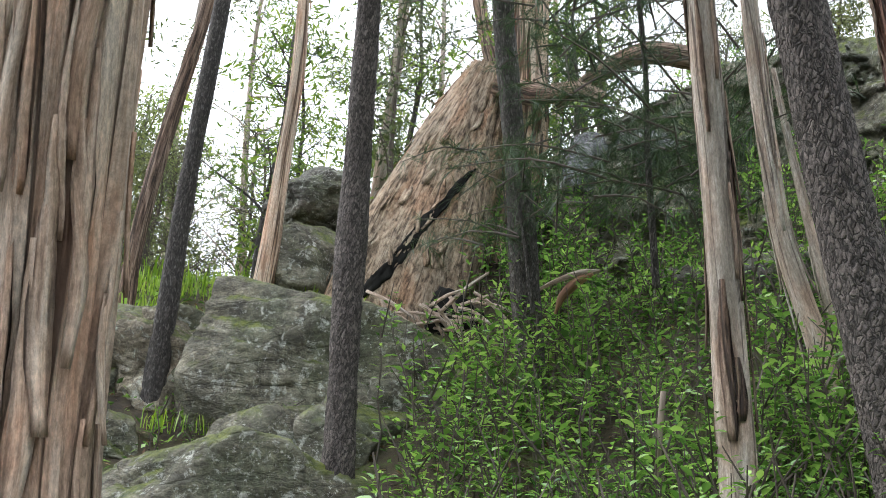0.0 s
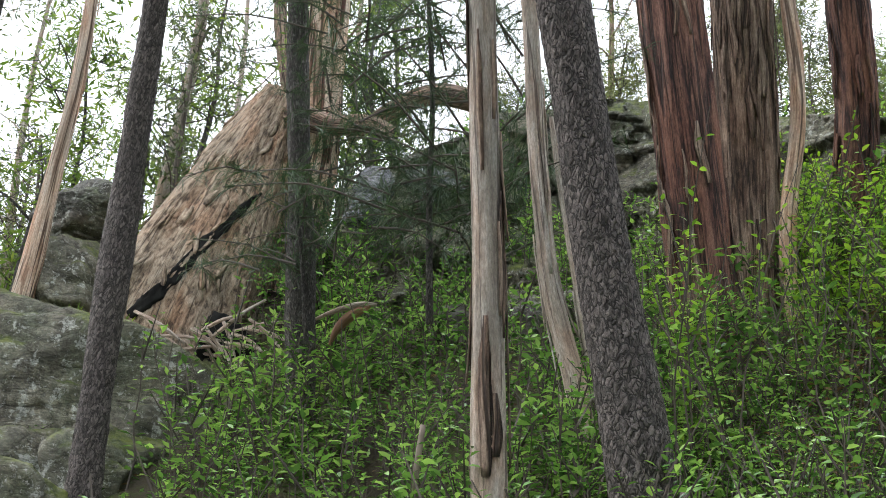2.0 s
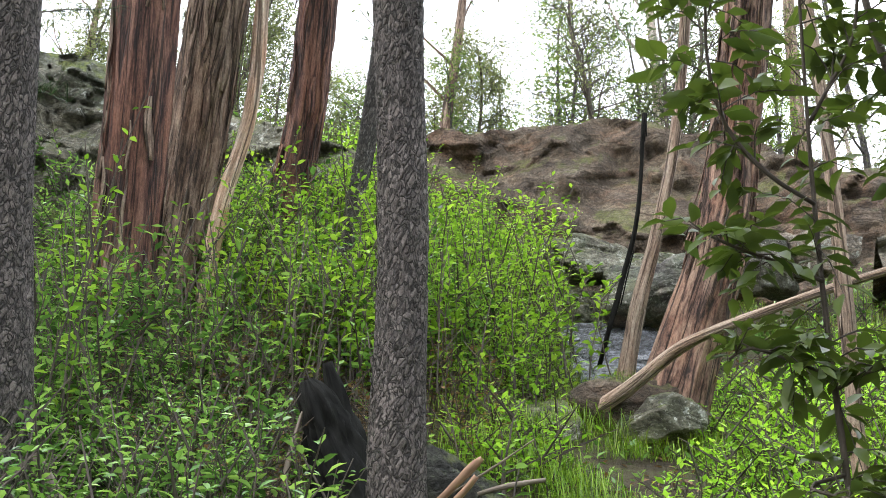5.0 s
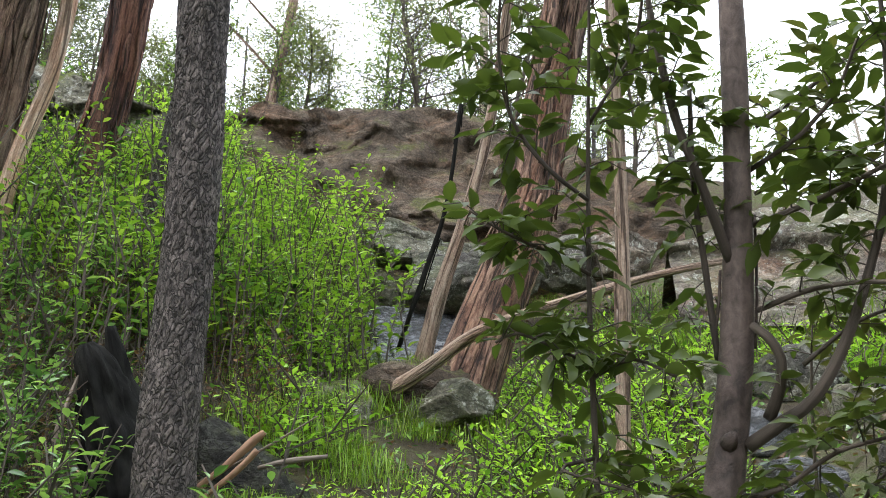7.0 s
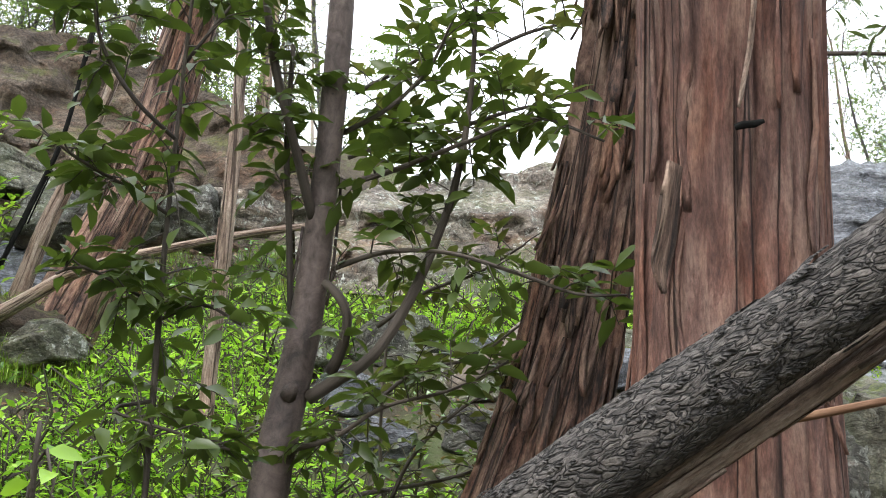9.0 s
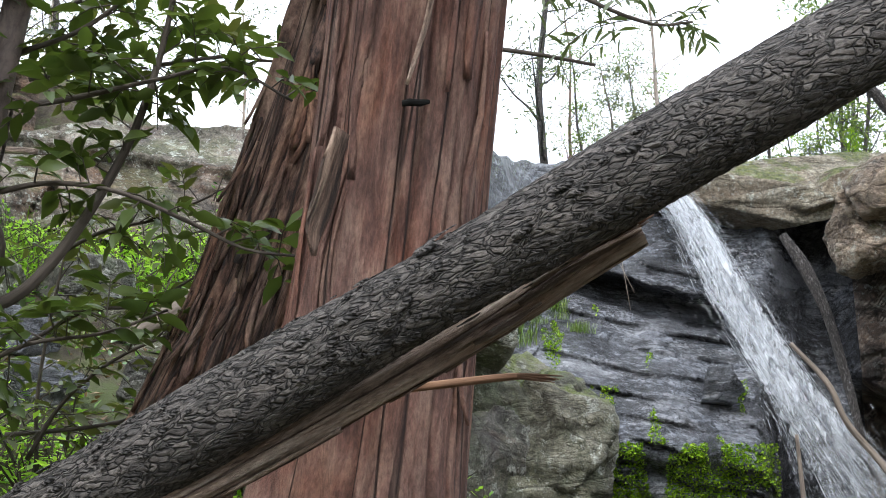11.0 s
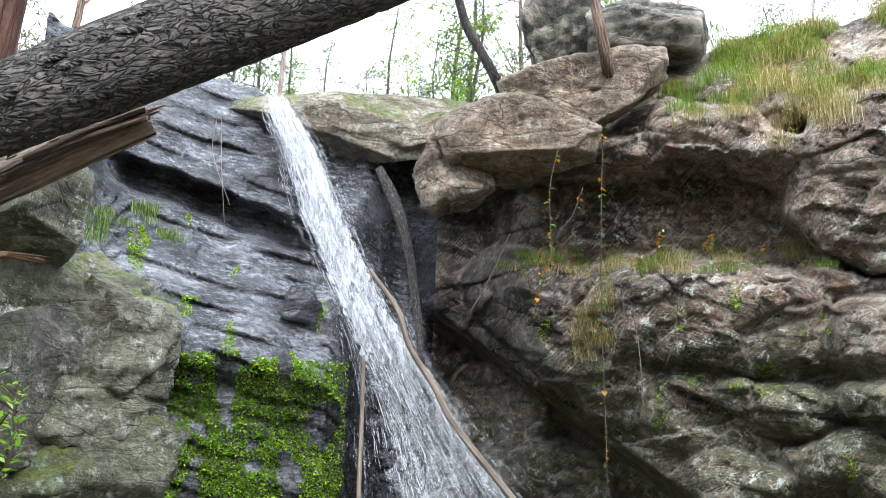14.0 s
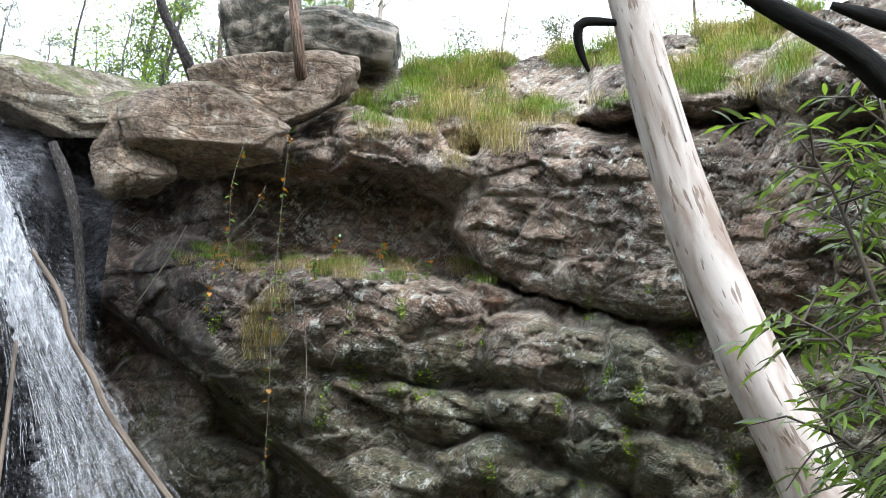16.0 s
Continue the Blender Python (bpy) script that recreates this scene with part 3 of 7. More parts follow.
# How the gully's side rises away from the camera's place: by heading, (distance, height) pairs.
RISE = [
    (-75, ((2.25, 0.40), (6.75, 1.15), (10.50, 2.35), (15.00, 3.40))),
    (-14, ((3.00, 0.55), (6.75, 0.85), (10.12, 3.55), (12.75, 5.35))),
    (0, ((3.00, 0.62), (6.75, 1.52), (10.50, 4.38), (13.50, 7.00))),
    (16, ((3.00, 0.62), (6.75, 2.35), (10.12, 5.05), (12.38, 7.60))),
    (34, ((3.00, 0.62), (6.75, 2.35), (10.12, 5.20), (12.75, 7.15), (15.00, 8.65))),
    (52, ((3.00, 0.48), (7.50, 2.65), (12.00, 4.83), (13.80, 5.95), (15.15, 8.80))),
    (66, ((3.00, 0.40), (7.12, 2.65), (9.90, 4.22), (11.25, 4.83), (13.80, 6.40), (15.15, 8.35))),
    (84, ((3.00, 0.25), (7.12, 2.65), (9.90, 4.38), (12.00, 6.10))),
    (91, ((3.75, 0.03), (8.25, 0.85), (10.50, 2.35), (13.50, 6.25))),
    (95, ((3.75, -0.05), (9.00, 0.10), (12.00, 0.25), (15.00, 0.40))),
    (172, ((3.75, -0.05), (6.00, 0.18), (8.25, 0.40), (9.00, 0.55))),
    (190, ((3.00, 0.40), (6.00, 0.85), (9.00, 1.90), (12.75, 5.65))),
    (285, ((2.25, 0.40), (6.75, 1.15), (10.50, 2.35), (15.00, 3.40))),
]


def rise_of(profile, r):
    r0, z0 = 1.5, 0.0
    for r1, z1 in profile:
        if r <= r1:
            t = max(0.0, (r - r0) / (r1 - r0))
            return z0 + (z1 - z0) * t
        r0, z0 = r1, z1
    return z0 + (r - r0) * 0.05


def ground_z(x, y):
    dx, dy = x - OX, y - OY
    r = math.hypot(dx, dy)
    az = math.degrees(math.atan2(dx, dy))
    if az < -75:
        az += 360
    for (a0, p0), (a1, p1) in zip(RISE, RISE[1:]):
        if a0 <= az <= a1:
            t = (az - a0) / (a1 - a0)
            t = t * t * (3 - 2 * t)
            z = rise_of(p0, r) * (1 - t) + rise_of(p1, r) * t
            break
    w = step(92, 95, az) * (1 - step(172, 182, az))
    if w:
        # behind the waterfall's cliff the land stands at the rim's height
        rf = along(FACE, az) * 0.525
        lag = 1.5 + 1.6 * step(90, 94, az) * (1 - step(106, 110, az))
        top = OZ + (rf + lag + 0.6) * math.tan(radians(along(RIM, az))) - 0.15 + 0.06 * max(0.0, r - rf - 2)
        z = z * (1 - w) + w * ((z if r < rf else 0) + (top - z) * step(rf + lag, rf + lag + 0.7, r) + (z if r >= rf else 0))
    bumpy = min(1.0, r / 3.0)
    return z + bumpy * (0.18 * noise.noise((x * 0.5, y * 0.5, 0)) + 0.05 * noise.noise((x * 2.1, y * 2.1, 3)))


def at(az, r, up=0.0):
    """A place on the ground at a heading and a distance from the gully's middle."""
    x, y = OX + r * math.sin(radians(az)), OY + r * math.cos(radians(az))
    return (x, y, ground_z(x, y) + up)


rings = [0.3 + 0.24 * i for i in range(80)]
while rings[-1] < 900:
    rings.append(rings[-1] * 1.16)
V, F = [(OX, OY, ground_z(OX, OY))], []
NA = 300
for r in rings:
    for a in range(NA):
        x, y = OX + r * math.sin(2 * math.pi * a / NA), OY + r * math.cos(2 * math.pi * a / NA)
        V.append((x, y, ground_z(x, y)))
for a in range(NA):
    F.append((0, 1 + (a + 1) % NA, 1 + a))
for i in range(len(rings) - 1):
    for a in range(NA):
        b = (a + 1) % NA
        F.append((1 + i * NA + a, 1 + i * NA + b, 1 + (i + 1) * NA + b, 1 + (i + 1) * NA + a))
tagged(mesh_ob("ground", V, F, M_GROUND), "steep forest floor with leaf litter and low green growth", "ground", kind="structure")


# ---- rock ----
def boulder(name, centre, size, turn, seed, mat, label, detail=5, cuts=9, rough=0.12, group="", category="rock"):
    """A broken block: a ball cut by planes, then worn by noise at three scales. size: half lengths; turn: degrees."""
    rr = rng_of(seed)
    bm = bmesh.new()
    bmesh.ops.create_icosphere(bm, subdivisions=detail, radius=1.0)
    planes = []
    for i in range(cuts):
        d = Vector((rr.gauss(0, 1), rr.gauss(0, 1), rr.gauss(0, 1))).normalized()
        planes.append((d, rr.uniform(0.52, 0.80)))
    for d in ((1, 0, 0), (-1, 0, 0), (0, 1, 0), (0, -1, 0), (0, 0, 1), (0, 0, -1)):
        planes.append((Vector(d), rr.uniform(0.72, 0.86)))
    sx, sy, sz = size
    m = max(size)
    rot = Euler([radians(a) for a in turn]).to_matrix()
    verts = []
    for v in bm.verts:
        q = v.co.normalized()
        r = 1.05
        for d, k in planes:
            c = q.dot(d)
            if c > 0.05:
                r = min(r, k / c)
        co = Vector((q.x * r * sx, q.y * r * sy, q.z * r * sz))
        s = Vector((seed * 7.3, seed * 1.7, 0))
        w = co * (1.6 / m) + s
        layered = Vector((co.x * 0.8, co.y * 0.8, co.z * 3.2)) + s
        a = noise.noise(w) * rough * m * 0.35
        b = noise.turbulence(layered, 3, False) * rough * 0.55 * min(m, 1.2)
        c = (abs(noise.noise(co * 3.1 + s)) * 0.35 + abs(noise.noise(co * 6.5 + s)) * 0.30 + abs(noise.noise(co * 15 + s)) * 0.20) * rough * min(m, 1.0)
        layered = Vector((co.x, co.y + 0.3 * co.z, co.z * 1.5)) * (1.9 / max(m, 0.5)) + s
        cr, cp = noise.voronoi(layered)
        own = cp[0].x * 17.3 + cp[0].y * 9.1 + cp[0].z * 5.7
        g = rough * min(m, 1.0) * (0.16 * math.sin(own) + 0.5 * math.sin(own * 3.7) * (layered.x - cp[0].x) + 0.4 * math.sin(own * 5.3) * (layered.z - cp[0].z) - 0.16 * max(0.0, 1 - (cr[1] - cr[0]) * 8))
        verts.append(rot @ (co + q * (a + b - c + g)))
    faces = [tuple(v.index for v in f.verts) for f in bm.faces]
    bm.free()
    ob = mesh_ob(name, verts, faces, mat)
    ob.location = centre
    return tagged(ob, label, category, group)


def blocks(a, e, wide, tall, skew, seed):
    """Jointed blocks: gives the joint's depth (0 to 1) and the block's own stand-out, tilted as a broken face."""
    q = Vector(((a + skew * e) / wide, (e - 0.18 * a) / tall, seed))
    q += 0.07 * Vector((noise.noise(q * 1.7), noise.noise(q * 1.7 + Vector((7, 3, 1))), 0))
    d, pts = noise.voronoi(q)
    c = pts[0]
    h = c.x * 91.7 + c.y * 47.3
    return 1 - step(0.0, 0.06, d[1] - d[0]), math.sin(h) * 0.6 + math.sin(h * 3.1) * 1.5 * (q.x - c.x) + math.sin(h * 5.7) * 1.3 * (q.y - c.y)


# The great blocks of the cliff right of the falls: heading, slope, half width and half height in degrees, tilt, how far it stands out, squareness.
CRAGS = (
    (126.6, 10.6, 7.2, 3.0, -7, 1.20, 3.0), (117.6, 11.4, 4.4, 2.5, -14, 0.75, 2.4), (120.6, 8.2, 5.2, 2.5, -38, 0.85, 2.4),
    (136.9, 8.9, 3.9, 2.2, -14, 1.25, 3.2), (142.3, 7.5, 2.9, 2.5, -22, 1.25, 3.4), (146.9, 6.0, 2.9, 2.7, -26, 1.15, 3.0),
    (135.6, 11.6, 3.7, 0.95, -13, 0.70, 3.0), (141.8, 9.9, 3.6, 0.9, -20, 0.70, 3.0), (147.5, 8.6, 3.4, 1.0, -22, 0.60, 3.0),
    (130.6, 5.6, 3.4, 1.5, -6, 1.10, 3.0), (136.2, 5.8, 2.8, 1.4, 5, 1.30, 3.0), (126.4, 4.9, 3.6, 2.3, -30, 0.85, 2.6),
    (140.2, 4.2, 2.6, 1.9, -40, 1.20, 3.0), (134.0, 3.0, 3.0, 1.5, 10, 1.15, 2.6), (144.6, 2.6, 3.4, 2.2, -20, 1.20, 3.0),
    (128.8, 1.6, 3.3, 2.0, -25, 0.90, 2.6), (138.2, 0.8, 4.0, 2.0, -12, 1.15, 2.8), (148.5, -0.8, 4.5, 2.6, -10, 1.30, 3.0), (132.0, -2.0, 5.0, 2.2, 0, 1.10, 2.8), (141.0, -4.0, 6.0, 2.8, 0, 1.30, 3.0),
    (139.8, 16.6, 8.2, 4.9, -14, 1.05, 3.2), (147.6, 15.8, 6.0, 5.4, -20, 1.10, 3.0), (156.0, 13.5, 6.0, 5.0, -10, 1.00, 3.0), (155.0, 5.0, 6.0, 4.6, -10, 1.10, 3.0), (165.0, 9.0, 7.0, 8.0, 0, 1.00, 3.0),
    (127.4, 20.5, 3.5, 1.5, -9, 0.95, 3.6), (131.0, 19.0, 2.6, 1.6, -18, 0.80, 3.0), (122.6, 19.3, 2.9, 1.1, 8, 0.70, 3.4), (132.2, 21.6, 2.2, 1.0, 6, 0.60, 3.6), (129.0, 22.7, 2.8, 0.9, -6, 0.45, 3.4),
    (112.9, 18.2, 2.3, 1.9, 24, 1.00, 2.6), (117.5, 20.4, 3.7, 2.1, -14, 0.70, 3.6),
    (144.8, 24.0, 5.8, 1.9, 4, 1.10, 3.0), (153.5, 23.6, 4.6, 2.4, -4, 1.30, 3.0), (139.6, 23.0, 2.4, 1.1, 0, 0.60, 3.4), (152.0, 19.8, 4.2, 2.0, -14, 1.00, 3.4), (159.0, 19.0, 5.0, 3.0, 0, 1.0, 3.0),
    (115.6, 5.0, 3.0, 2.4, -30, 0.55, 3.2), (119.0, 1.4, 3.2, 2.2, -20, 0.60, 3.4), (113.8, 1.0, 2.4, 2.0, 10, 0.55, 3.0), (123.6, -2.0, 3.6, 2.2, 0, 0.70, 3.2), (115.5, -3.5, 3.5, 2.2, 0, 0.70, 3.0),
)
CRAGS = [(a, e, w, h, math.cos(radians(k)), math.sin(radians(k)), out, sq) for a, e, w, h, k, out, sq in CRAGS]


def crags(az, el):
    """How far the blocks stand out of the cliff at a heading and slope."""
    q = Vector((az * 0.42, el * 0.42, 2.0))
    wa = az + 0.55 * noise.noise(q) + 0.28 * noise.noise(q * 2.7)
    we = el + 0.45 * noise.noise(q + Vector((9, 4, 1))) + 0.22 * noise.noise(q * 2.7 + Vector((3, 8, 5)))
    best = 0.0
    for a, e, w, h, c, s, out, sq in CRAGS:
        da, de = wa - a, we - e
        if abs(da) > w + 1.5 or abs(de) > w + 1.5:
            continue
        u, v = abs(da * c + de * s) / w, abs(de * c - da * s) / h
        if u < 1 and v < 1:
            d = u ** sq + v ** sq
            if d < 1:
                best = max(best, out * ((1 - d) ** 0.40 * 0.62 + 0.38) * (1 + 0.10 * (de / h)))
    # the lower courses lie close together
    low = step(119, 127, az) * (1 - step(8.5, 12.5, el)) * step(-3, 0, el - 8.5 + 0.68 * (az - 113.5))
    return max(best, 0.52 * low)


def cliff_r(az, el):
    """Distance of the rock from the gully's middle."""
    r = along(FACE, az)
    slab = step(91, 95, az) * (1 - step(106.0, 108.5, az))
    right = step(110.5, 113.5, az)
    # the wet slab leans back, steps under a brow, and drops to a mossy face
    lip = 8.2 - 0.14 * (az - 96) + 0.5 * noise.noise((az * 0.6, 0.0, 21.0))
    crev = 16.2 - 0.25 * (az - 94) + 0.4 * noise.noise((az * 0.5, 4.0, 3.0))
    r += slab * (0.40 * (max(el, lip) - 12) + 1.1 * step(crev - 0.5, crev, el) - 1.5 * step(crev + 1.0, crev + 1.7, el))
    r += slab * (0.45 * (1 - step(lip - 2.2, lip - 0.3, el)) - 0.3 * step(lip - 3.5, lip - 2.2, el))
    # right: the recess over the ledge, the hollow beside the falls, and the slope above the brow
    hollow = 9.4 - 0.68 * (az - 113.5)
    r += right * 3.0 * (1 - step(hollow - 0.8, hollow + 0.3, el)) * (1 - step(126.0, 128.5, az))
    r += right * 0.55 * step(12.0, 14.0, el) * (1 - step(18.0, 19.5, el)) * (1 - step(130, 134, az))
    r += right * 0.55 * max(0.0, el - (along(RIM, az) - 3.6))
    r -= right * 1.75 * crags(az, el)
    j1, o1 = blocks(az, el, 5.5, 2.6, 0.5, 1.0)
    j2, o2 = blocks(az, el, 2.0, 1.1, 0.8, 5.0)
    r += right * (0.08 * j1 + 0.15 * o1) + (0.05 * j2 + 0.08 * o2) * (0.35 + 0.65 * right)
    # bedding that dips to the right, broken into short steps
    bed = (el + 0.22 * (az - 100)) * (1.15 - 0.35 * slab) + 0.5 * noise.noise((az * 0.22, el * 0.22, 3.0))
    r += (0.06 + 0.22 * slab) * (bed - math.floor(bed)) ** 2 * max(0.0, 0.45 + 1.1 * noise.noise((az * 0.35, el * 0.5, 8.0)))
    q = Vector((az * 0.3, el * 0.33, 0.0))
    r += 0.22 * noise.noise(q * 0.8) + 0.09 * noise.noise(q * 2.3 + Vector((3, 1, 7)))
    lay = Vector((az * 0.30 + el * 0.1, el * 0.75 + az * 0.16, 2.0))
    r += 0.035 * noise.noise(lay * 1.6) + 0.03 * abs(noise.noise(lay * 3.4)) + 0.026 * noise.noise(lay * 7) + 0.018 * noise.noise(lay * 15)
    return r * 0.525


def face(name, a0, a1, na, ne, mat, label, dist, rim, foot=None, category="cliff", smooth=True):
    """A rock wall as a sheet over heading and slope of sight, rolled back over its top."""
    V, F = [], []
    for i in range(na + 1):
        a = a0 + (a1 - a0) * i / na
        top = along(rim, a) + 0.45 * noise.noise((a * 0.5, 0, 5)) + 0.2 * noise.noise((a * 1.7, 0, 9))
        low = along(foot, a) if foot else -10
        for j in range(ne + 5):
            if j <= ne:
                e = low + (top - low) * j / ne
                r = dist(a, e)
                z = OZ + r * math.tan(radians(e))
            else:
                r = r + 0.3 * (j - ne)
                z = z + 0.10 - 0.05 * (j - ne)
            V.append((OX + r * math.sin(radians(a)), OY + r * math.cos(radians(a)), z))
    w = ne + 5
    for i in range(na):
        for j in range(w - 1):
            F.append((i * w + j, i * w + j + 1, (i + 1) * w + j + 1, (i + 1) * w + j))
    return tagged(mesh_ob(name, V, F, mat, smooth=smooth), label, category, kind="structure")


def bank_r(az, el):
    q = Vector((az * 0.3, el * 0.33, 4.0))
    j, o = blocks(az, el, 4.0, 1.6, 0.4, 9.0)
    return 0.75 * (18.6 + 0.5 * noise.noise(q) + 0.3 * noise.noise(q * 2.6) + 0.1 * noise.noise(q * 7) + 0.10 * o + 0.15 * (el - 26))


def shelf_r(az, el):
    q = Vector((az * 0.3, el * 0.33, 8.0))
    j, o = blocks(az, el, 6.0, 2.4, 0.4, 12.0)
    low = 1 - step(20.6, 21.6, el)
    return 0.75 * (13.6 + 0.4 * noise.noise(q) + 0.15 * noise.noise(q * 3) + 0.05 * noise.noise(q * 9) + 0.03 * j + 0.08 * o + 0.30 * (el - 22) + 0.4 * low)


def outcrop_r(az, el):
    """The pale rock wall behind the red-barked trees."""
    q = Vector((az * 0.3, el * 0.36, 31.0))
    j, o = blocks(az, el, 3.4, 2.0, 0.3, 14.0)
    j2, o2 = blocks(az, el, 1.3, 0.8, 0.3, 15.0)
    lay = Vector((az * 0.2, el * 1.2, 7.0))
    return 10.1 + 0.55 * step(8, 4, az) + 0.10 * max(0.0, el - 20) + 0.35 * noise.noise(q) + 0.12 * noise.noise(q * 2.6) + 0.10 * j + 0.14 * o + 0.05 * j2 + 0.06 * o2 + 0.05 * noise.noise(lay) + 0.03 * noise.noise(lay * 3)


face("cliff_waterfall", 89, 111.9, 220, 250, M_WET, "wet black rock face behind the waterfall", cliff_r, RIM)
face("cliff_right", 111.9, 172, 430, 250, M_CRAG, "brown and grey layered cliff with recess shade painted in beside the falls", cliff_r, RIM)
face("rock_outcrop", 3, 37, 200, 70, M_ROCK, "pale lichened rock wall with a mossy top behind the trees", outcrop_r, ((3, 25.0), (8, 27.4), (13, 29.4), (20, 29.9), (30, 28.2), (37, 27.0)), ((3, 16.0), (37, 17.0)))
face("rock_shelf", 64, 88, 140, 40, M_ROCKBROWN, "long pale rock shelf above the grass", shelf_r, ((64, 21.5), (70, 23.0), (80, 24.0), (85, 23.0), (88, 19.0)), ((64, 17.0), (93, 15.0)))
face("earth_bank", 36, 66, 150, 50, M_EARTH, "eroded brown earth bank with roots", bank_r, ((36, 27.0), (42, 28.6), (52, 29.0), (58, 27.5), (66, 24.5)), ((36, 20.0), (66, 18.0)), "bank")

# boulders: centre, half size, turn, seed
boulder("boulder", (9.345, -5.961, 6.224), (0.62, 0.65, 0.90), (0, -4, 60), 13, M_CRAG, "large grey-brown boulder on the cliff top")
boulder("boulder", (8.564, -6.466, 6.163), (0.70, 0.6, 0.50), (0, -6, 50), 22, M_CRAG, "flatter boulder leaning against a larger one")
boulder("boulder", (7.640, -1.262, 2.24), (0.86, 0.72, 0.92), (0, 12, 96), 41, M_ROCK, "grey-brown weathered boulder beside the falls", 6, 6, 0.16)
boulder("boulder", (9.612, -3.333, 3.073), (0.32, 0.28, 0.21), (0, 0, 0), 23, M_WET, "wet rounded rock with moss in the falls")
boulder("boulder", (9.55, 6.40, 5.80), (1.35, 0.9, 0.34), (12, 8, -46), 25, M_ROCK, "flat pale ledge with dark hollow beneath", 6, 5, 0.12)
boulder("boulder", (8.95, 6.62, 5.22), (0.50, 0.45, 0.32), (0, 12, -40), 26, M_ROCK, "rounded grey block under the ledge")
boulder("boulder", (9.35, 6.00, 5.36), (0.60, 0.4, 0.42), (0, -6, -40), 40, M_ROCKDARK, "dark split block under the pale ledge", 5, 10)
boulder("earth_mound", (6.78, 4.62, 3.26), (0.72, 0.45, 0.36), (0, 0, -49), 42, M_EARTH, "grassy hump of earth over a dark hollow", 5, 5, 0.12, "", "mound")
boulder("boulder", (7.95, 5.58, 4.30), (0.78, 0.85, 0.10), (37, 0, -49), 27, M_WET, "wet sloping grey stone slab shining with water", 6, 5, 0.08)
boulder("boulder", (6.334, 4.800, 3.056), (0.42, 0.4, 0.30), (0, 10, 0), 28, M_ROCK, "small grey rock among the grass")
boulder("boulder", (6.874, 4.295, 3.144), (0.40, 0.4, 0.26), (0, 0, 30), 29, M_ROCK, "small grey rock over a hollow")
boulder("boulder", (-1.60, 7.36, 2.26), (1.36, 0.95, 0.95), (0, 3, 8), 30, M_ROCK, "large grey boulder with a cracked shelf", 6, 5, 0.10)
boulder("boulder", (-1.16, 8.80, 3.60), (1.45, 1.0, 0.98), (0, 12, 6), 31, M_ROCK, "broad mossy granite boulder", 6, 5, 0.09)
boulder("boulder", (-2.58, 8.96, 3.70), (1.05, 0.8, 0.80), (0, 4, 0), 32, M_PALE, "fractured pale rock below the grass", 6, 12, 0.18)
boulder("boulder", (-1.641, 10.740, 5.355), (0.62, 0.6, 0.72), (0, -20, 0), 33, M_ROCK, "smooth grey rock under the leaning tree")
boulder("boulder", (-1.72, 11.33, 6.36), (0.70, 0.55, 0.56), (0, 10, 0), 34, M_ROCKDARK, "dark overhanging rock on the slope", 6, 8, 0.18)
boulder("boulder", (2.622, 8.584, 4.399), (1.0, 0.8, 0.6), (0, 0, 10), 37, M_ROCKDARK, "dark rock among the shrubs")

boulder("boulder", (-0.732, 8.259, 3.044), (0.62, 0.6, 0.55), (0, 10, 30), 51, M_ROCK, "grey rock in the stony slope")
boulder("boulder", (-1.323, 7.982, 2.893), (0.6, 0.6, 0.5), (0, -10, 60), 52, M_ROCK, "grey rock beside a larger boulder")
boulder("boulder", (-2.709, 7.958, 2.858), (0.5, 0.5, 0.42), (0, 10, 10), 53, M_ROCK, "small lichened rock at the slope foot")
boulder("boulder", (-0.438, 8.991, 3.688), (0.55, 0.5, 0.45), (0, 16, 80), 54, M_ROCK, "grey rock under the stick heap")
boulder("boulder", (-2.059, 8.456, 3.674), (0.55, 0.35, 0.30), (0, -34, 10), 55, M_MOSSBOULD, "moss-covered sloping rock edge")
boulder("boulder", (-1.114, 9.570, 4.255), (0.6, 0.5, 0.45), (0, 0, 120), 56, M_MOSSBOULD, "mossy rock below the giant trunk")
boulder("boulder", (-2.978, 9.361, 4.155), (0.8, 0.5, 0.4), (0, 0, 20), 57, M_ROCK, "cracked pale rock under the grass edge")
boulder("boulder", (11.55, -4.60, 5.62), (2.2, 1.3, 0.52), (-18, 3, 70), 58, M_PALE, "long pale sloping slab with yellow moss beside the fall", 6, 6, 0.07)
boulder("boulder", (10.854, -5.069, 5.404), (1.0, 0.8, 0.34), (-16, 8, 66), 59, M_PALE, "pale lichened rock under the grass", 5, 12)
boulder("boulder", (6.966, -0.951, 2.897), (0.55, 0.5, 0.35), (0, 10, 20), 68, M_ROCK, "mossy rock with grass above the boulder")
boulder("boulder", (6.085, 4.764, 3.156), (0.36, 0.3, 0.26), (0, 4, -60), 64, M_ROCK, "pale rock in the grass slope")
boulder("boulder", (6.599, 4.115, 3.182), (0.34, 0.3, 0.22), (0, 4, -20), 65, M_ROCK, "pale rock above a dark hollow")
boulder("boulder", (8.616, 5.196, 5.003), (0.9, 0.6, 0.4), (0, -6, -60), 66, M_ROCKDARK, "dark jumbled rock under the red tree")

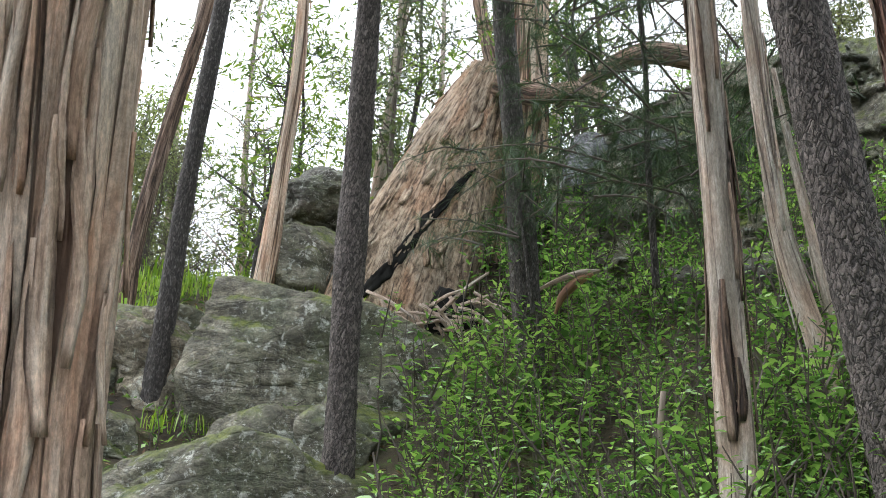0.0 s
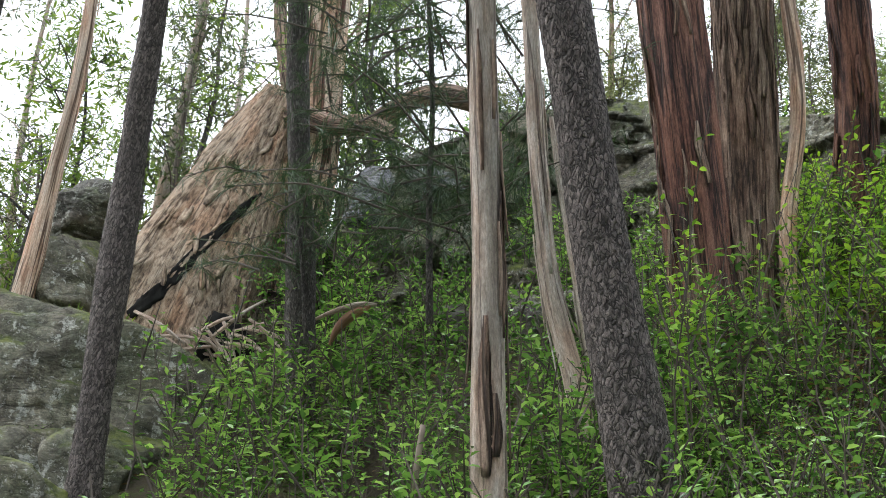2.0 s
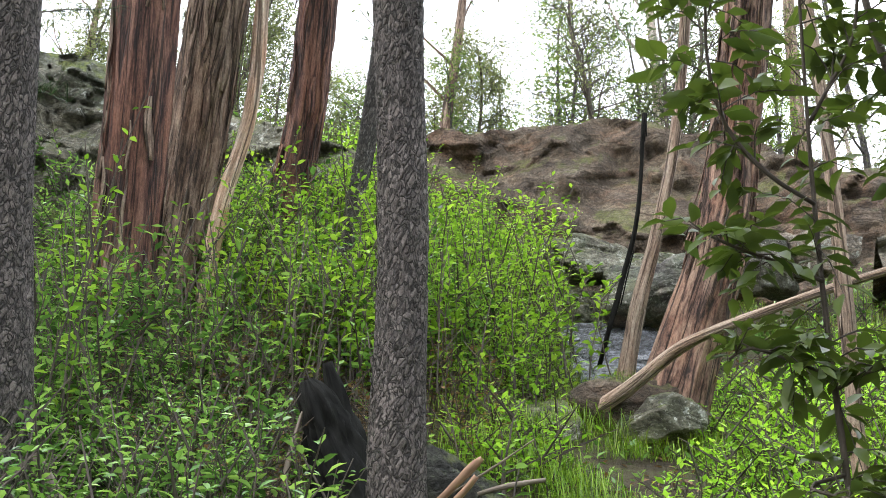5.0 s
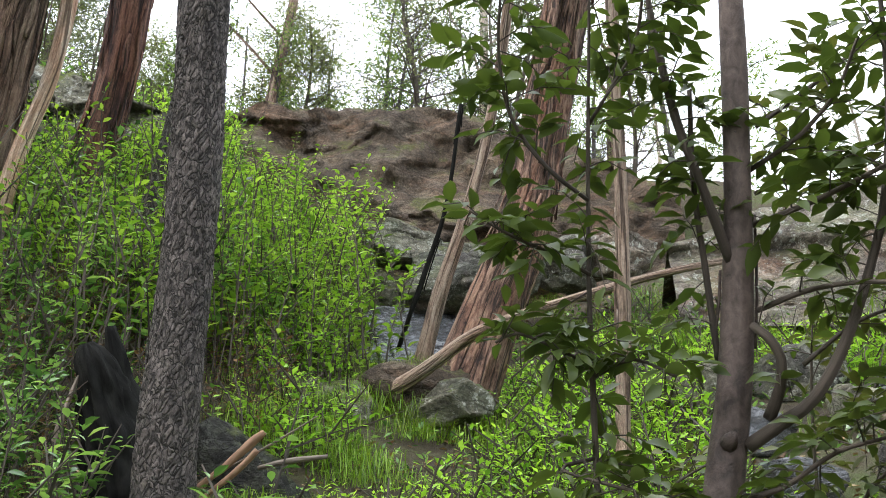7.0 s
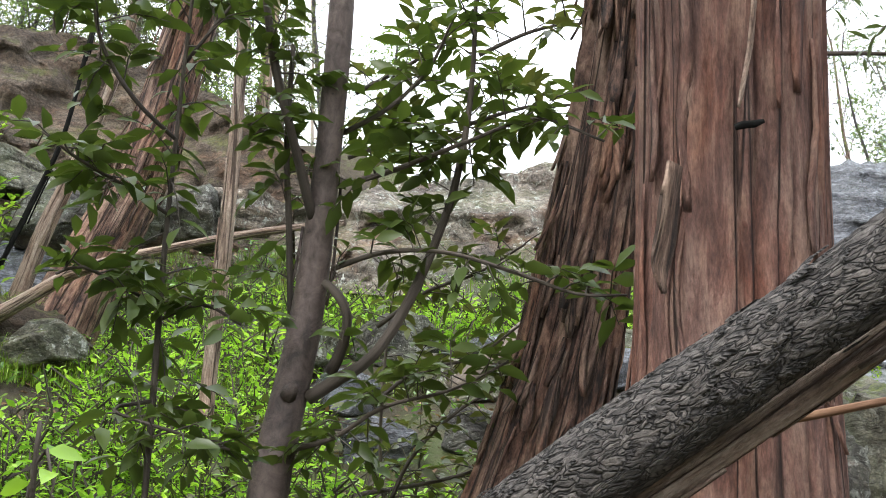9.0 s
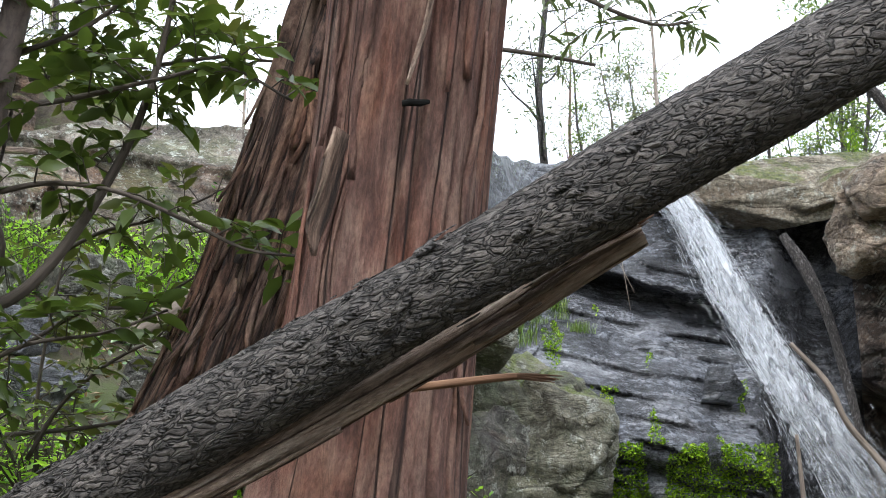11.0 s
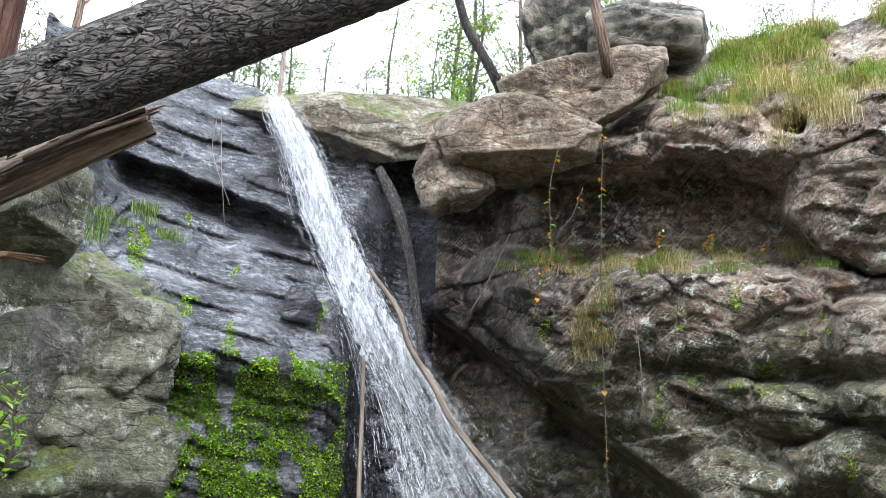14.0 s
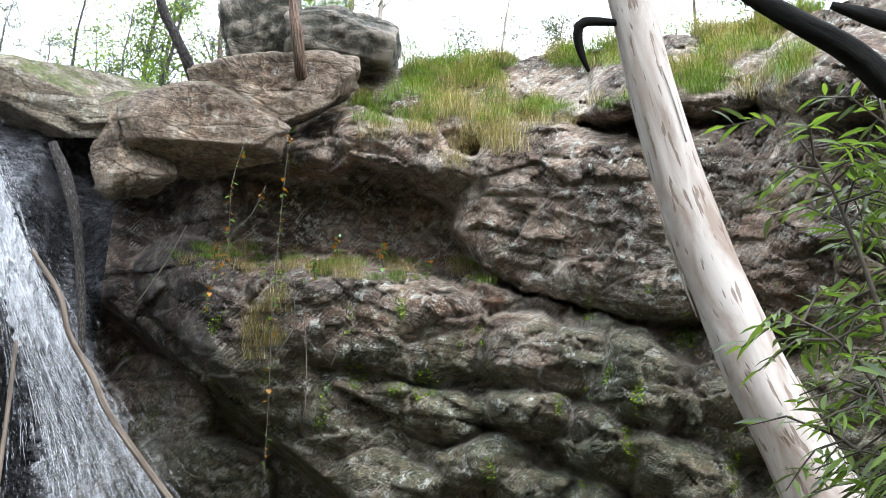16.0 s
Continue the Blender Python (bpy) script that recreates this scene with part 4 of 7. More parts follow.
boulder("boulder", (7.550, -1.380, 1.399), (0.95, 0.8, 0.75), (0, 6, 40), 69, M_MOSSBOULD, "damp mossy rock at the foot of the boulder")
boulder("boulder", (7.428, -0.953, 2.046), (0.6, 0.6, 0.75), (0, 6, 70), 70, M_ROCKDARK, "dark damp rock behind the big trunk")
boulder("boulder", (-0.450, 8.469, 3.252), (0.5, 0.45, 0.4), (0, 16, 20), 71, M_ROCK, "lichened rock half hidden by shrubs")
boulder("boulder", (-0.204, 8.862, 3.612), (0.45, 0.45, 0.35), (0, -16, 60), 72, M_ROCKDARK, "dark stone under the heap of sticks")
boulder("boulder", (-1.359, 6.974, 2.349), (0.5, 0.5, 0.4), (0, 10, 70), 73, M_ROCK, "angular grey rock below the cracked shelf")
boulder("boulder", (10.266, 5.114, 5.619), (0.6, 0.5, 0.4), (0, 8, 10), 74, M_ROCKDARK, "brown block in the jumbled rocks")
boulder("boulder", (10.702, 4.766, 5.845), (0.8, 0.6, 0.45), (0, -8, 50), 75, M_ROCKBROWN, "pale brown block in the jumbled rocks")

boulder("boulder", (8.592, -5.034, 4.675), (0.86, 0.65, 0.56), (-14, 16, 61), 11, M_SLAB, "broad tilted brown slab jutting from the cliff top", 6, 4, 0.08)
boulder("boulder", (8.316, -5.546, 5.077), (1.02, 0.65, 0.48), (-16, 15, 61), 64, M_SLAB, "tilted upper slab of layered brown rock", 6, 4, 0.08)
boulder("boulder", (8.990, -4.524, 4.420), (0.46, 0.45, 0.44), (0, 20, 66), 76, M_SLAB, "rounded brown nose of rock beside the falls", 6, 7, 0.12)
boulder("boulder", (1.27, 9.36, 6.05), (0.26, 0.3, 0.42), (0, 14, 10), 36, M_WET, "wet black rock in the shade")
boulder("boulder", (1.95, 9.30, 6.28), (0.36, 0.3, 0.26), (0, -6, 30), 38, M_WET, "dark wet block on the rock wall")

CREEK = ((64.0, 7.9, 0.42), (66.5, 7.2, 0.34), (69.0, 8.2, 0.45), (72.5, 7.6, 0.40), (75.0, 8.3, 0.36), (77.5, 7.4, 0.42), (80.5, 8.0, 0.5), (67.5, 6.4, 0.30), (73.0, 6.6, 0.34), (79.0, 6.5, 0.36), (83.5, 7.4, 0.45), (61.0, 8.6, 0.36))
for k, (a, r, w) in enumerate(CREEK):
    boulder("boulder", at(a, r, 0.10), (w, w * 0.8, w * 0.62), (6 * (k % 3) - 6, 8 - 5 * (k % 4), 41 * k), 120 + k, (M_ROCK, M_WET, M_ROCKDARK)[k % 3], ("grey lichened stone beside the creek", "wet dark stone beside the creek", "dark damp stone in the creek bed")[k % 3], 5, 8, 0.14, "creek stones")

STONES = ((-3.196, 8.593, 3.683), (-3.105, 9.020, 4.057), (-2.462, 9.047, 4.079), (-1.936, 8.999, 4.131), (-1.766, 9.432, 4.400), (-2.276, 7.504, 2.547), (-0.587, 9.241, 3.903), (-0.828, 7.894, 2.890), (-3.037, 7.958, 3.117))
for k, q in enumerate(STONES):
    boulder("boulder", q, (0.42 + 0.05 * (k % 3), 0.40, 0.26 + 0.04 * (k % 4)), (8 * (k % 3) - 8, 10 - 6 * (k % 4), 37 * k), 80 + k, M_ROCK, "cracked lichened stone in the rocky slope", 5, 8, 0.12, "slope stones")

# ---- trees ----
def bark_strips(e, points, n, seed, mat, lo=0.1, hi=1.0, lengths=(0.3, 1.1), widths=(0.012, 0.04), lift=0.03):
    """Loose ribbons of bark that hang along the trunk, each a part of its own."""
    rr = rng_of(seed)
    path = smooth_path(points, 0.05)
    base = np.array(points[0][:3])
    for i in range(n):
        k0 = int(len(path) * rr.uniform(lo, hi))
        ln = rr.uniform(*lengths)
        ks = max(4, int(ln / 0.05))
        k1 = min(len(path) - 1, k0 + ks)
        if k1 - k0 < 4:
            continue
        ang, w = rr.uniform(0, 6.283), rr.uniform(*widths)
        hang = rr.random() < 0.35
        V, F, U = [], [], []
        for j, k in enumerate(range(k0, k1 + 1)):
            t = (path[min(k + 1, len(path) - 1)] - path[max(k - 1, 0)])[:3]
            t /= np.linalg.norm(t)
            a = np.array((1.0, 0.0, 0.0)) - t * t[0]
            a /= np.linalg.norm(a)
            b = np.cross(t, a)
            g = ang + 0.25 * noise.noise((i * 3.1, j * 0.12, seed))
            u = j / (k1 - k0)
            off = path[k][3] * 1.02 + 0.006 + lift * ((1 - u) ** 2 if hang else 0.25 * math.sin(3.14 * u) * rr.random())
            o = a * math.cos(g) + b * math.sin(g)
            s = -a * math.sin(g) + b * math.cos(g)
            c = path[k][:3] + o * off
            wj = w * (0.35 + 0.65 * math.sin(math.pi * min(1, u * 0.9 + 0.12))) * (1 + 0.3 * noise.noise((j * 0.4, i, 2)))
            for q, h in ((-wj, 0.0), (0.0, 0.008), (wj, 0.0), (0.0, -0.004)):
                V.append(c + s * q + o * h)
                U.append((ang + q, k * 0.05))
        m = (len(V) // 4) - 1
        for j in range(m):
            for q in range(4):
                F.append((4 * j + q, 4 * j + (q + 1) % 4, 4 * j + 4 + (q + 1) % 4, 4 * j + 4 + q))
        F += [(0, 3, 2, 1), (4 * m, 4 * m + 1, 4 * m + 2, 4 * m + 3)]
        mesh_ob("bark_strip", V, F, mat, e, "", U, True, base)


PLATED = []


def tree(points, mat, label, seed, segs=28, step=0.10, shape=None, name="tree", strips=0, strip_mat=None, plates=0, **kw):
    base = Vector(points[0][:3])
    e = holder(name, base, label, "tree")
    v, f, u = tube_data(points, segs, step, shape)
    mesh_ob("trunk", v, f, mat, e, "", u, True, base)
    if plates:
        PLATED.append((e.children[0], points, plates, seed, mat))
    if strips:
        bark_strips(e, points, strips, seed, strip_mat or mat, **kw)
    elif not plates:
        bark_strips(e, points, 7, seed, mat, 0.05, 0.9, (0.2, 0.6), (0.004, 0.009), 0.012)
    return e


T = tree
T([(-0.860, 2.152, 1.197, 0.173), (-0.940, 2.143, 1.843, 0.149), (-0.953, 2.093, 2.387, 0.162), (-0.917, 1.921, 2.931, 0.175), (-0.851, 1.594, 3.766, 0.190)], M_TAN, "tall tan stringybark tree with split bark", 1, 64, 0.05, fibre_shape(1, 0.027), strips=110, strip_mat=M_TAN, lengths=(0.2, 0.8), widths=(0.008, 0.03), lift=0.025)
T([(-0.774, 6.862, 1.992, 0.124), (-0.753, 6.786, 2.709, 0.108), (-0.711, 6.455, 4.201, 0.098), (-0.624, 5.872, 5.633, 0.080), (-0.541, 4.942, 7.162, 0.071)], M_DARK, "straight slim tree with dark rough bark", 2, 32, 0.06, plate_shape(2, 0.010), plates=120)
T([(1.300, 4.707, 1.674, 0.099), (1.317, 4.712, 2.415, 0.089), (1.263, 4.508, 3.462, 0.076), (1.153, 4.153, 4.499, 0.067), (1.000, 3.641, 5.393, 0.060)], M_DEADWOOD, "pale dead trunk with flaking bark", 3, 32, 0.06, fibre_shape(3, 0.009), strips=26, strip_mat=M_BROWN, lengths=(0.25, 0.9), widths=(0.015, 0.040), lift=0.02)
T([(2.224, 5.738, 2.302, 0.075), (2.126, 5.690, 3.118, 0.066), (1.900, 5.540, 3.989, 0.056), (1.689, 5.084, 5.472, 0.051), (1.483, 4.585, 6.327, 0.045)], M_DEADWOOD, "pale grey trunk stripped of bark", 4, 28, 0.07, fibre_shape(4, 0.010), strips=16, widths=(0.008, 0.02))
T([(2.414, 5.938, 2.636, 0.032), (2.304, 5.896, 3.329, 0.033), (2.064, 5.674, 4.501, 0.026), (1.962, 5.539, 4.958, 0.015)], M_DEADWOOD, "thin pale stem beside the stripped trunk", 5, 16, 0.1, fibre_shape(5, 0.006))
T([(1.952, 4.187, 1.883, 0.157), (1.888, 4.233, 2.357, 0.147), (1.695, 4.073, 3.377, 0.128), (1.441, 3.769, 4.491, 0.118), (1.169, 3.387, 5.435, 0.116)], M_DARK, "leaning tree with dark plated bark", 6, 64, 0.022, plate_shape(6, 0.009), plates=260)
T([(3.828, 7.444, 3.160, 0.282), (3.806, 7.285, 4.071, 0.275), (3.660, 6.989, 4.955, 0.261), (3.314, 6.405, 6.737, 0.255), (2.933, 5.706, 8.418, 0.250)], M_RED, "dark red-brown stringybark trunk", 7, 56, 0.07, fibre_shape(7, 0.027), strips=50, strip_mat=M_BROWN)
T([(4.456, 7.746, 3.761, 0.228), (4.352, 7.418, 5.028, 0.235), (4.214, 6.960, 6.153, 0.248), (3.733, 5.834, 8.253, 0.245)], M_BROWN, "grey-brown stringybark trunk with peeling strips", 8, 48, 0.08, fibre_shape(8, 0.027), strips=60)
T([(4.615, 7.403, 4.000, 0.065), (4.499, 7.008, 5.112, 0.070), (4.472, 6.588, 6.020, 0.065), (4.276, 6.241, 6.919, 0.061), (3.851, 5.587, 8.081, 0.057)], M_TAN, "thin bent tan stem beside the stringybarks", 9, 16, 0.1, wobble_shape(9, 0.2))
T([(5.624, 8.015, 4.390, 0.202), (5.542, 7.677, 5.324, 0.191), (5.435, 7.139, 6.537, 0.187), (4.770, 5.984, 8.815, 0.169)], M_RED, "tall reddish shaggy-barked tree", 10, 40, 0.08, fibre_shape(10, 0.027), strips=60)
T([(5.501, 6.817, 3.946, 0.075), (5.453, 6.510, 4.765, 0.075), (5.386, 6.115, 5.877, 0.076), (4.978, 5.246, 7.621, 0.068)], M_SLIM, "slim leaning grey tree", 11, 20, 0.1, wobble_shape(11, 0.1))
T([(3.299, 3.205, 1.794, 0.145), (3.231, 3.220, 2.161, 0.130), (3.110, 3.073, 3.186, 0.114), (2.880, 2.856, 4.259, 0.112), (2.611, 2.567, 5.189, 0.110)], M_DARK, "leaning tree with dark flaky bark", 12, 64, 0.022, plate_shape(12, 0.009), plates=260)
T([(7.016, 4.265, 3.382, 0.270), (6.997, 3.948, 4.042, 0.225), (6.985, 3.634, 4.711, 0.200), (6.859, 3.273, 5.784, 0.180), (6.369, 2.556, 7.565, 0.165)], M_SHAG, "leaning red-barked tree above the stream", 13, 44, 0.07, fibre_shape(13, 0.040), strips=90, widths=(0.015, 0.045), lift=0.06)
T([(7.368, 4.954, 3.758, 0.085), (7.307, 4.704, 4.401, 0.070), (7.232, 4.387, 5.024, 0.060), (7.128, 4.019, 5.944, 0.046), (6.532, 3.306, 7.590, 0.052)], M_PINK, "pale tan slanting trunk by the wet slab", 14, 20, 0.1, wobble_shape(14, 0.15))
T([(7.329, 5.184, 3.948, 0.020), (7.292, 4.853, 4.645, 0.023), (7.216, 4.579, 5.188, 0.020), (7.071, 4.324, 6.048, 0.015)], M_CHAR, "thin blackened leaning stem", 15, 10, 0.12, wobble_shape(15, 0.15))
T([(5.550, 2.213, 2.335, 0.045), (5.494, 2.168, 2.695, 0.042), (5.354, 2.064, 3.295, 0.038), (5.093, 1.906, 4.331, 0.033), (4.672, 1.724, 5.494, 0.028)], M_PINK, "thin pale trunk with peeling bark", 16, 24, 0.08, fibre_shape(16, 0.008))
SAPLING = T([(4.045, 1.197, 1.370, 0.082), (4.041, 1.137, 1.878, 0.074), (4.020, 1.017, 2.421, 0.063), (3.910, 0.913, 2.948, 0.055), (3.735, 0.799, 3.653, 0.048), (3.425, 0.650, 4.442, 0.041)], M_SAPBARK, "smooth grey-brown sapling with knots", 17, 28, 0.05, wobble_shape(17, 0.10), "sapling")
BIG = T([(3.720, -0.437, 1.146, 0.367), (3.753, -0.489, 1.713, 0.318), (3.632, -0.555, 2.456, 0.284), (3.371, -0.614, 3.181, 0.273), (3.037, -0.674, 3.956, 0.280)], M_BIG, "massive pink-brown stringybark trunk", 18, 220, 0.035, fissure_shape(18, 0.030, 5.0), strips=34, lengths=(0.3, 1.0), widths=(0.008, 0.030), lift=0.02)
T([(4.770, 0.401, 1.574, 0.265), (4.721, 0.236, 2.015, 0.227), (4.561, 0.018, 2.680, 0.190), (4.284, -0.226, 3.552, 0.157), (3.774, -0.422, 4.499, 0.145)], M_SHAG, "rough shaggy brown tree behind the big trunk", 19, 64, 0.05, fibre_shape(19, 0.040), strips=150, lengths=(0.15, 0.55), widths=(0.010, 0.028), lift=0.05)
T([(2.723, -5.696, 0.862, 0.218), (2.926, -5.608, 1.509, 0.181), (3.167, -5.381, 2.200, 0.151), (3.340, -5.107, 3.015, 0.133), (3.397, -4.758, 3.946, 0.112), (3.345, -4.458, 4.767, 0.104)], M_GUM, "leaning white gum trunk with dark scars", 20, 40, 0.06, wobble_shape(20, 0.10))

# the fallen log in front of the falls
lg = [(3.421, 0.968, 1.098, 0.106), (3.226, 0.351, 1.446, 0.106), (3.009, -0.334, 1.833, 0.106), (2.792, -1.019, 2.220, 0.106), (2.597, -1.635, 2.568, 0.106), (2.402, -2.252, 2.916, 0.106)]
e = holder("fallen_log", Vector(lg[0][:3]), "large fallen trunk with dark plated bark leaning across the gully", "log")
v, f, u = tube_data(lg, 80, 0.014, plate_shape(31, 0.0045, 62.0))
LOGTRUNK, LOGPATH = mesh_ob("trunk", v, f, M_LOG, e, "", u, True, lg[0][:3]), list(lg)

lg = [(3.150, 0.140, 1.430, 0.042), (3.140, -0.230, 1.640, 0.042), (3.118, -0.562, 1.836, 0.042), (3.085, -0.823, 1.996, 0.043), (3.030, -1.060, 2.150, 0.042), (2.985, -1.210, 2.235, 0.036)]
e = holder("broken_limb", Vector(lg[0][:3]), "brown broken limb lying under the fallen trunk", "branch")
v, f, u = tube_data(lg, 36, 0.03, fibre_shape(32, 0.012))
mesh_ob("limb", v, f, M_PINK, e, "", u, True, lg[0][:3])
for k in range(6):
    q, d = Vector(lg[4][:3]), Vector(lg[5][:3]) - Vector(lg[4][:3])
    o = Vector((0.010 * math.sin(k * 2.1), 0.010 * math.cos(k * 2.1), 0.010 * (k - 2.5)))
    v, f, u = tube_data([(*(q + o), 0.016), (*(q + d * 0.6 + o * 0.9), 0.012), (*(q + d * (0.85 + 0.07 * k) + o * 0.7), 0.002)], 6, 0.04)
    mesh_ob("splinter", v, f, M_RAWWOOD if k % 2 else M_BROWN, e, "", u, True, lg[0][:3])
bark_strips(e, lg, 14, 132, M_PINK, 0.1, 0.85, (0.2, 0.6), (0.006, 0.016), 0.012)
lg = [(3.318, -0.241, 1.806, 0.006), (3.350, -0.471, 1.845, 0.008), (3.288, -0.715, 1.874, 0.010), (3.282, -0.928, 1.904, 0.008), (3.168, -1.013, 1.877, 0.002)]
e = holder("torn_branch", Vector(lg[0][:3]), "torn orange-brown branch with a splintered end", "branch")
v, f, u = tube_data(lg, 12, 0.03, fibre_shape(33, 0.005))
mesh_ob("stem", v, f, M_RAWWOOD, e, "", u, True, lg[0][:3])
for k in range(3):
    q, d = Vector(lg[3][:3]), Vector(lg[4][:3]) - Vector(lg[3][:3])
    o = Vector((0, 0, 0.007 * (k - 1)))
    v, f, u = tube_data([(*(q + o * 0.4), 0.006), (*(q + d * 0.6 + o), 0.004), (*(q + d * (1.0 + 0.12 * k) + o * 1.3), 0.001)], 5, 0.04)
    mesh_ob("splinter", v, f, M_RAWWOOD, e, "", u, True, lg[0][:3])

PLATES = []
for k in range(3):
    rr = rng_of(90 + k)
    w, h, t = 0.009 + 0.003 * k, 0.020 + 0.006 * k, 0.0035
    ring = [(math.cos(q) * w * rr.uniform(0.75, 1.1), math.sin(q) * h * rr.uniform(0.75, 1.1)) for q in [i * math.pi / 3 for i in range(6)]]
    V = [(x, y, -0.004) for x, y in ring] + [(x * 0.72, y * 0.8, t) for x, y in ring]
    F = [(i, (i + 1) % 6, 6 + (i + 1) % 6, 6 + i) for i in range(6)] + [(6, 7, 8, 9, 10, 11)]
    PLATES.append((V, F))


def bark_plates(trunk, points, n, seed, mat, size=1.0, lo=0.05, hi=0.95):
    """Raised flakes of hard bark, each one a piece under the trunk."""
    rr = rng_of(seed)
    meshes = []
    for V, F in PLATES:
        me = bpy.data.meshes.new("bark_plate")
        me.from_pydata(V, [], F)
        lay = me.uv_layers.new(name="UVMap")
        for lp in me.loops:
            lay.data[lp.index].uv = (V[lp.vertex_index][0], V[lp.vertex_index][1])
        me.materials.append(mat)
        meshes.append(me)
    path = smooth_path(points, 0.02)
    base = Vector(points[0][:3])
    for i in range(n):
        k = int(len(path) * rr.uniform(lo, hi))
        k = min(max(k, 1), len(path) - 2)
        t = Vector((path[k + 1] - path[k - 1])[:3]).normalized()
        o = Vector((rr.gauss(0, 1), rr.gauss(0, 1), rr.gauss(0, 1)))
        o = (o - t * o.dot(t)).normalized()
        x = t.cross(o)
        m = Matrix((x, t, o)).transposed().to_4x4()
        m.translation = Vector(path[k][:3]) + o * (path[k][3] + 0.001) - base
        ob = new("bark_plate", meshes[i % 3])
        ob.parent = trunk
        s = size * rr.uniform(0.7, 1.4)
        ob.matrix_basis = m @ Matrix.Rotation(rr.gauss(0, 0.25), 4, 'Z') @ Matrix.Diagonal((s, s, 0.35, 1))


# leaning giant: a broken old trunk with a charred split
gi = [(-0.685, 10.825, 4.358, 0.936), (-0.518, 10.626, 5.077, 0.842), (-0.228, 10.469, 5.960, 0.664), (0.132, 10.272, 6.922, 0.451), (0.390, 10.138, 7.616, 0.250)]
M_GIANT = string_bark("old_stump_bark", (0.070, 0.048, 0.032), (0.27, 0.195, 0.130), (0.44, 0.345, 0.25), 0.55, 24.0, 0.9, 12.0, 0.010)
GIANT = T(gi, M_GIANT, "huge leaning broken trunk with rough tan bark", 21, 72, 0.06, fibre_shape(21, 0.06, 5.0, 0.06), strips=130, lengths=(0.20, 0.30), widths=(0.015, 0.045), lift=0.03)
T([(0.497, 11.052, 4.969, 0.258), (0.749, 10.441, 6.523, 0.245), (0.781, 9.903, 7.961, 0.223), (0.786, 8.979, 10.010, 0.206)], M_TAN, "orange-tan stringybark trunk behind the giant", 22, 40, 0.08, fibre_shape(22, 0.031), strips=40, strip_mat=M_RED)
T([(0.678, 8.330, 3.464, 0.124), (0.594, 8.082, 4.371, 0.120), (0.450, 7.658, 5.745, 0.097), (0.360, 7.363, 6.671, 0.085), (0.275, 6.692, 7.876, 0.077)], M_SLIM, "dark slim she-oak trunk", 23, 28, 0.08, plate_shape(23, 0.008))
T([(-3.262, 9.708, 3.678, 0.093), (-3.168, 9.376, 4.960, 0.082), (-2.882, 9.060, 6.295, 0.077), (-2.536, 8.705, 7.523, 0.066), (-2.214, 8.048, 9.082, 0.056)], M_BROWN, "thin leaning brown tree", 24, 18, 0.1, wobble_shape(24, 0.12))
T([(-2.528, 8.429, 3.221, 0.110), (-2.424, 8.200, 4.242, 0.090), (-2.280, 7.880, 5.366, 0.075), (-2.056, 7.456, 6.682, 0.072), (-1.875, 6.973, 8.091, 0.059)], M_SLIM, "dark leaning slim tree", 25, 20, 0.1, wobble_shape(25, 0.1))
T([(-2.124, 10.531, 4.753, 0.125), (-1.996, 10.298, 5.517, 0.106), (-1.900, 10.073, 6.292, 0.082), (-1.743, 9.653, 7.460, 0.070), (-1.667, 9.047, 9.237, 0.060)], M_TAN, "slender orange-brown tree on the grass edge", 26, 18, 0.1, fibre_shape(26, 0.008))
T([(-1.236, 13.912, 6.917, 0.108), (-1.054, 13.363, 8.211, 0.092), (-0.840, 12.770, 9.752, 0.076), (-0.734, 11.979, 11.727, 0.070)], M_DEADWOOD, "pale slender tree on the skyline", 27, 14, 0.15, wobble_shape(27, 0.1))

bark_plates(LOGTRUNK, LOGPATH, 300, 5, M_LOG, 0.9, 0.1, 0.9)
for trunk, points, n, seed, mat in PLATED:
    bark_plates(trunk, points, n, seed, mat, 1.0, 0.1, 0.85)

# ---- shrubs and leaves ----
def spray(rr, base, height, lean, leaf, count, pairs=True):
    """An upright leafy stem: its path and its leaves."""
    a = rr.uniform(0, 2 * math.pi)
    out = Vector((math.cos(a), math.sin(a), 0)) * lean
    pts, specs = [], []
    n = 5
    for i in range(n + 1):
        t = i / n
        p = Vector(base) + out * (t ** 1.4) + Vector((rr.gauss(0, 0.012), rr.gauss(0, 0.012), height * t))
        pts.append((*p, 0.007 * (1 - 0.8 * t) + 0.0015))
    path = smooth_path(pts, height / 14)
    for i in range(count):
        t = 0.18 + 0.82 * i / count
        k = min(len(path) - 1, int(t * (len(path) - 1)))
        p = Vector(path[k][:3])
        ang = i * 2.4 + rr.uniform(-0.4, 0.4)
        for side in ((0, math.pi) if pairs else (0,)):
            d = Vector((math.cos(ang + side), math.sin(ang + side), rr.uniform(-0.15, 0.75)))
            ln = leaf * rr.uniform(0.55, 1.15) * (1.0 - 0.35 * t)
            specs.append((p + d * 0.01, d, (rr.gauss(0, 0.3), rr.gauss(0, 0.3), 1), ln, ln * rr.uniform(0.34, 0.50)))
    return pts, specs


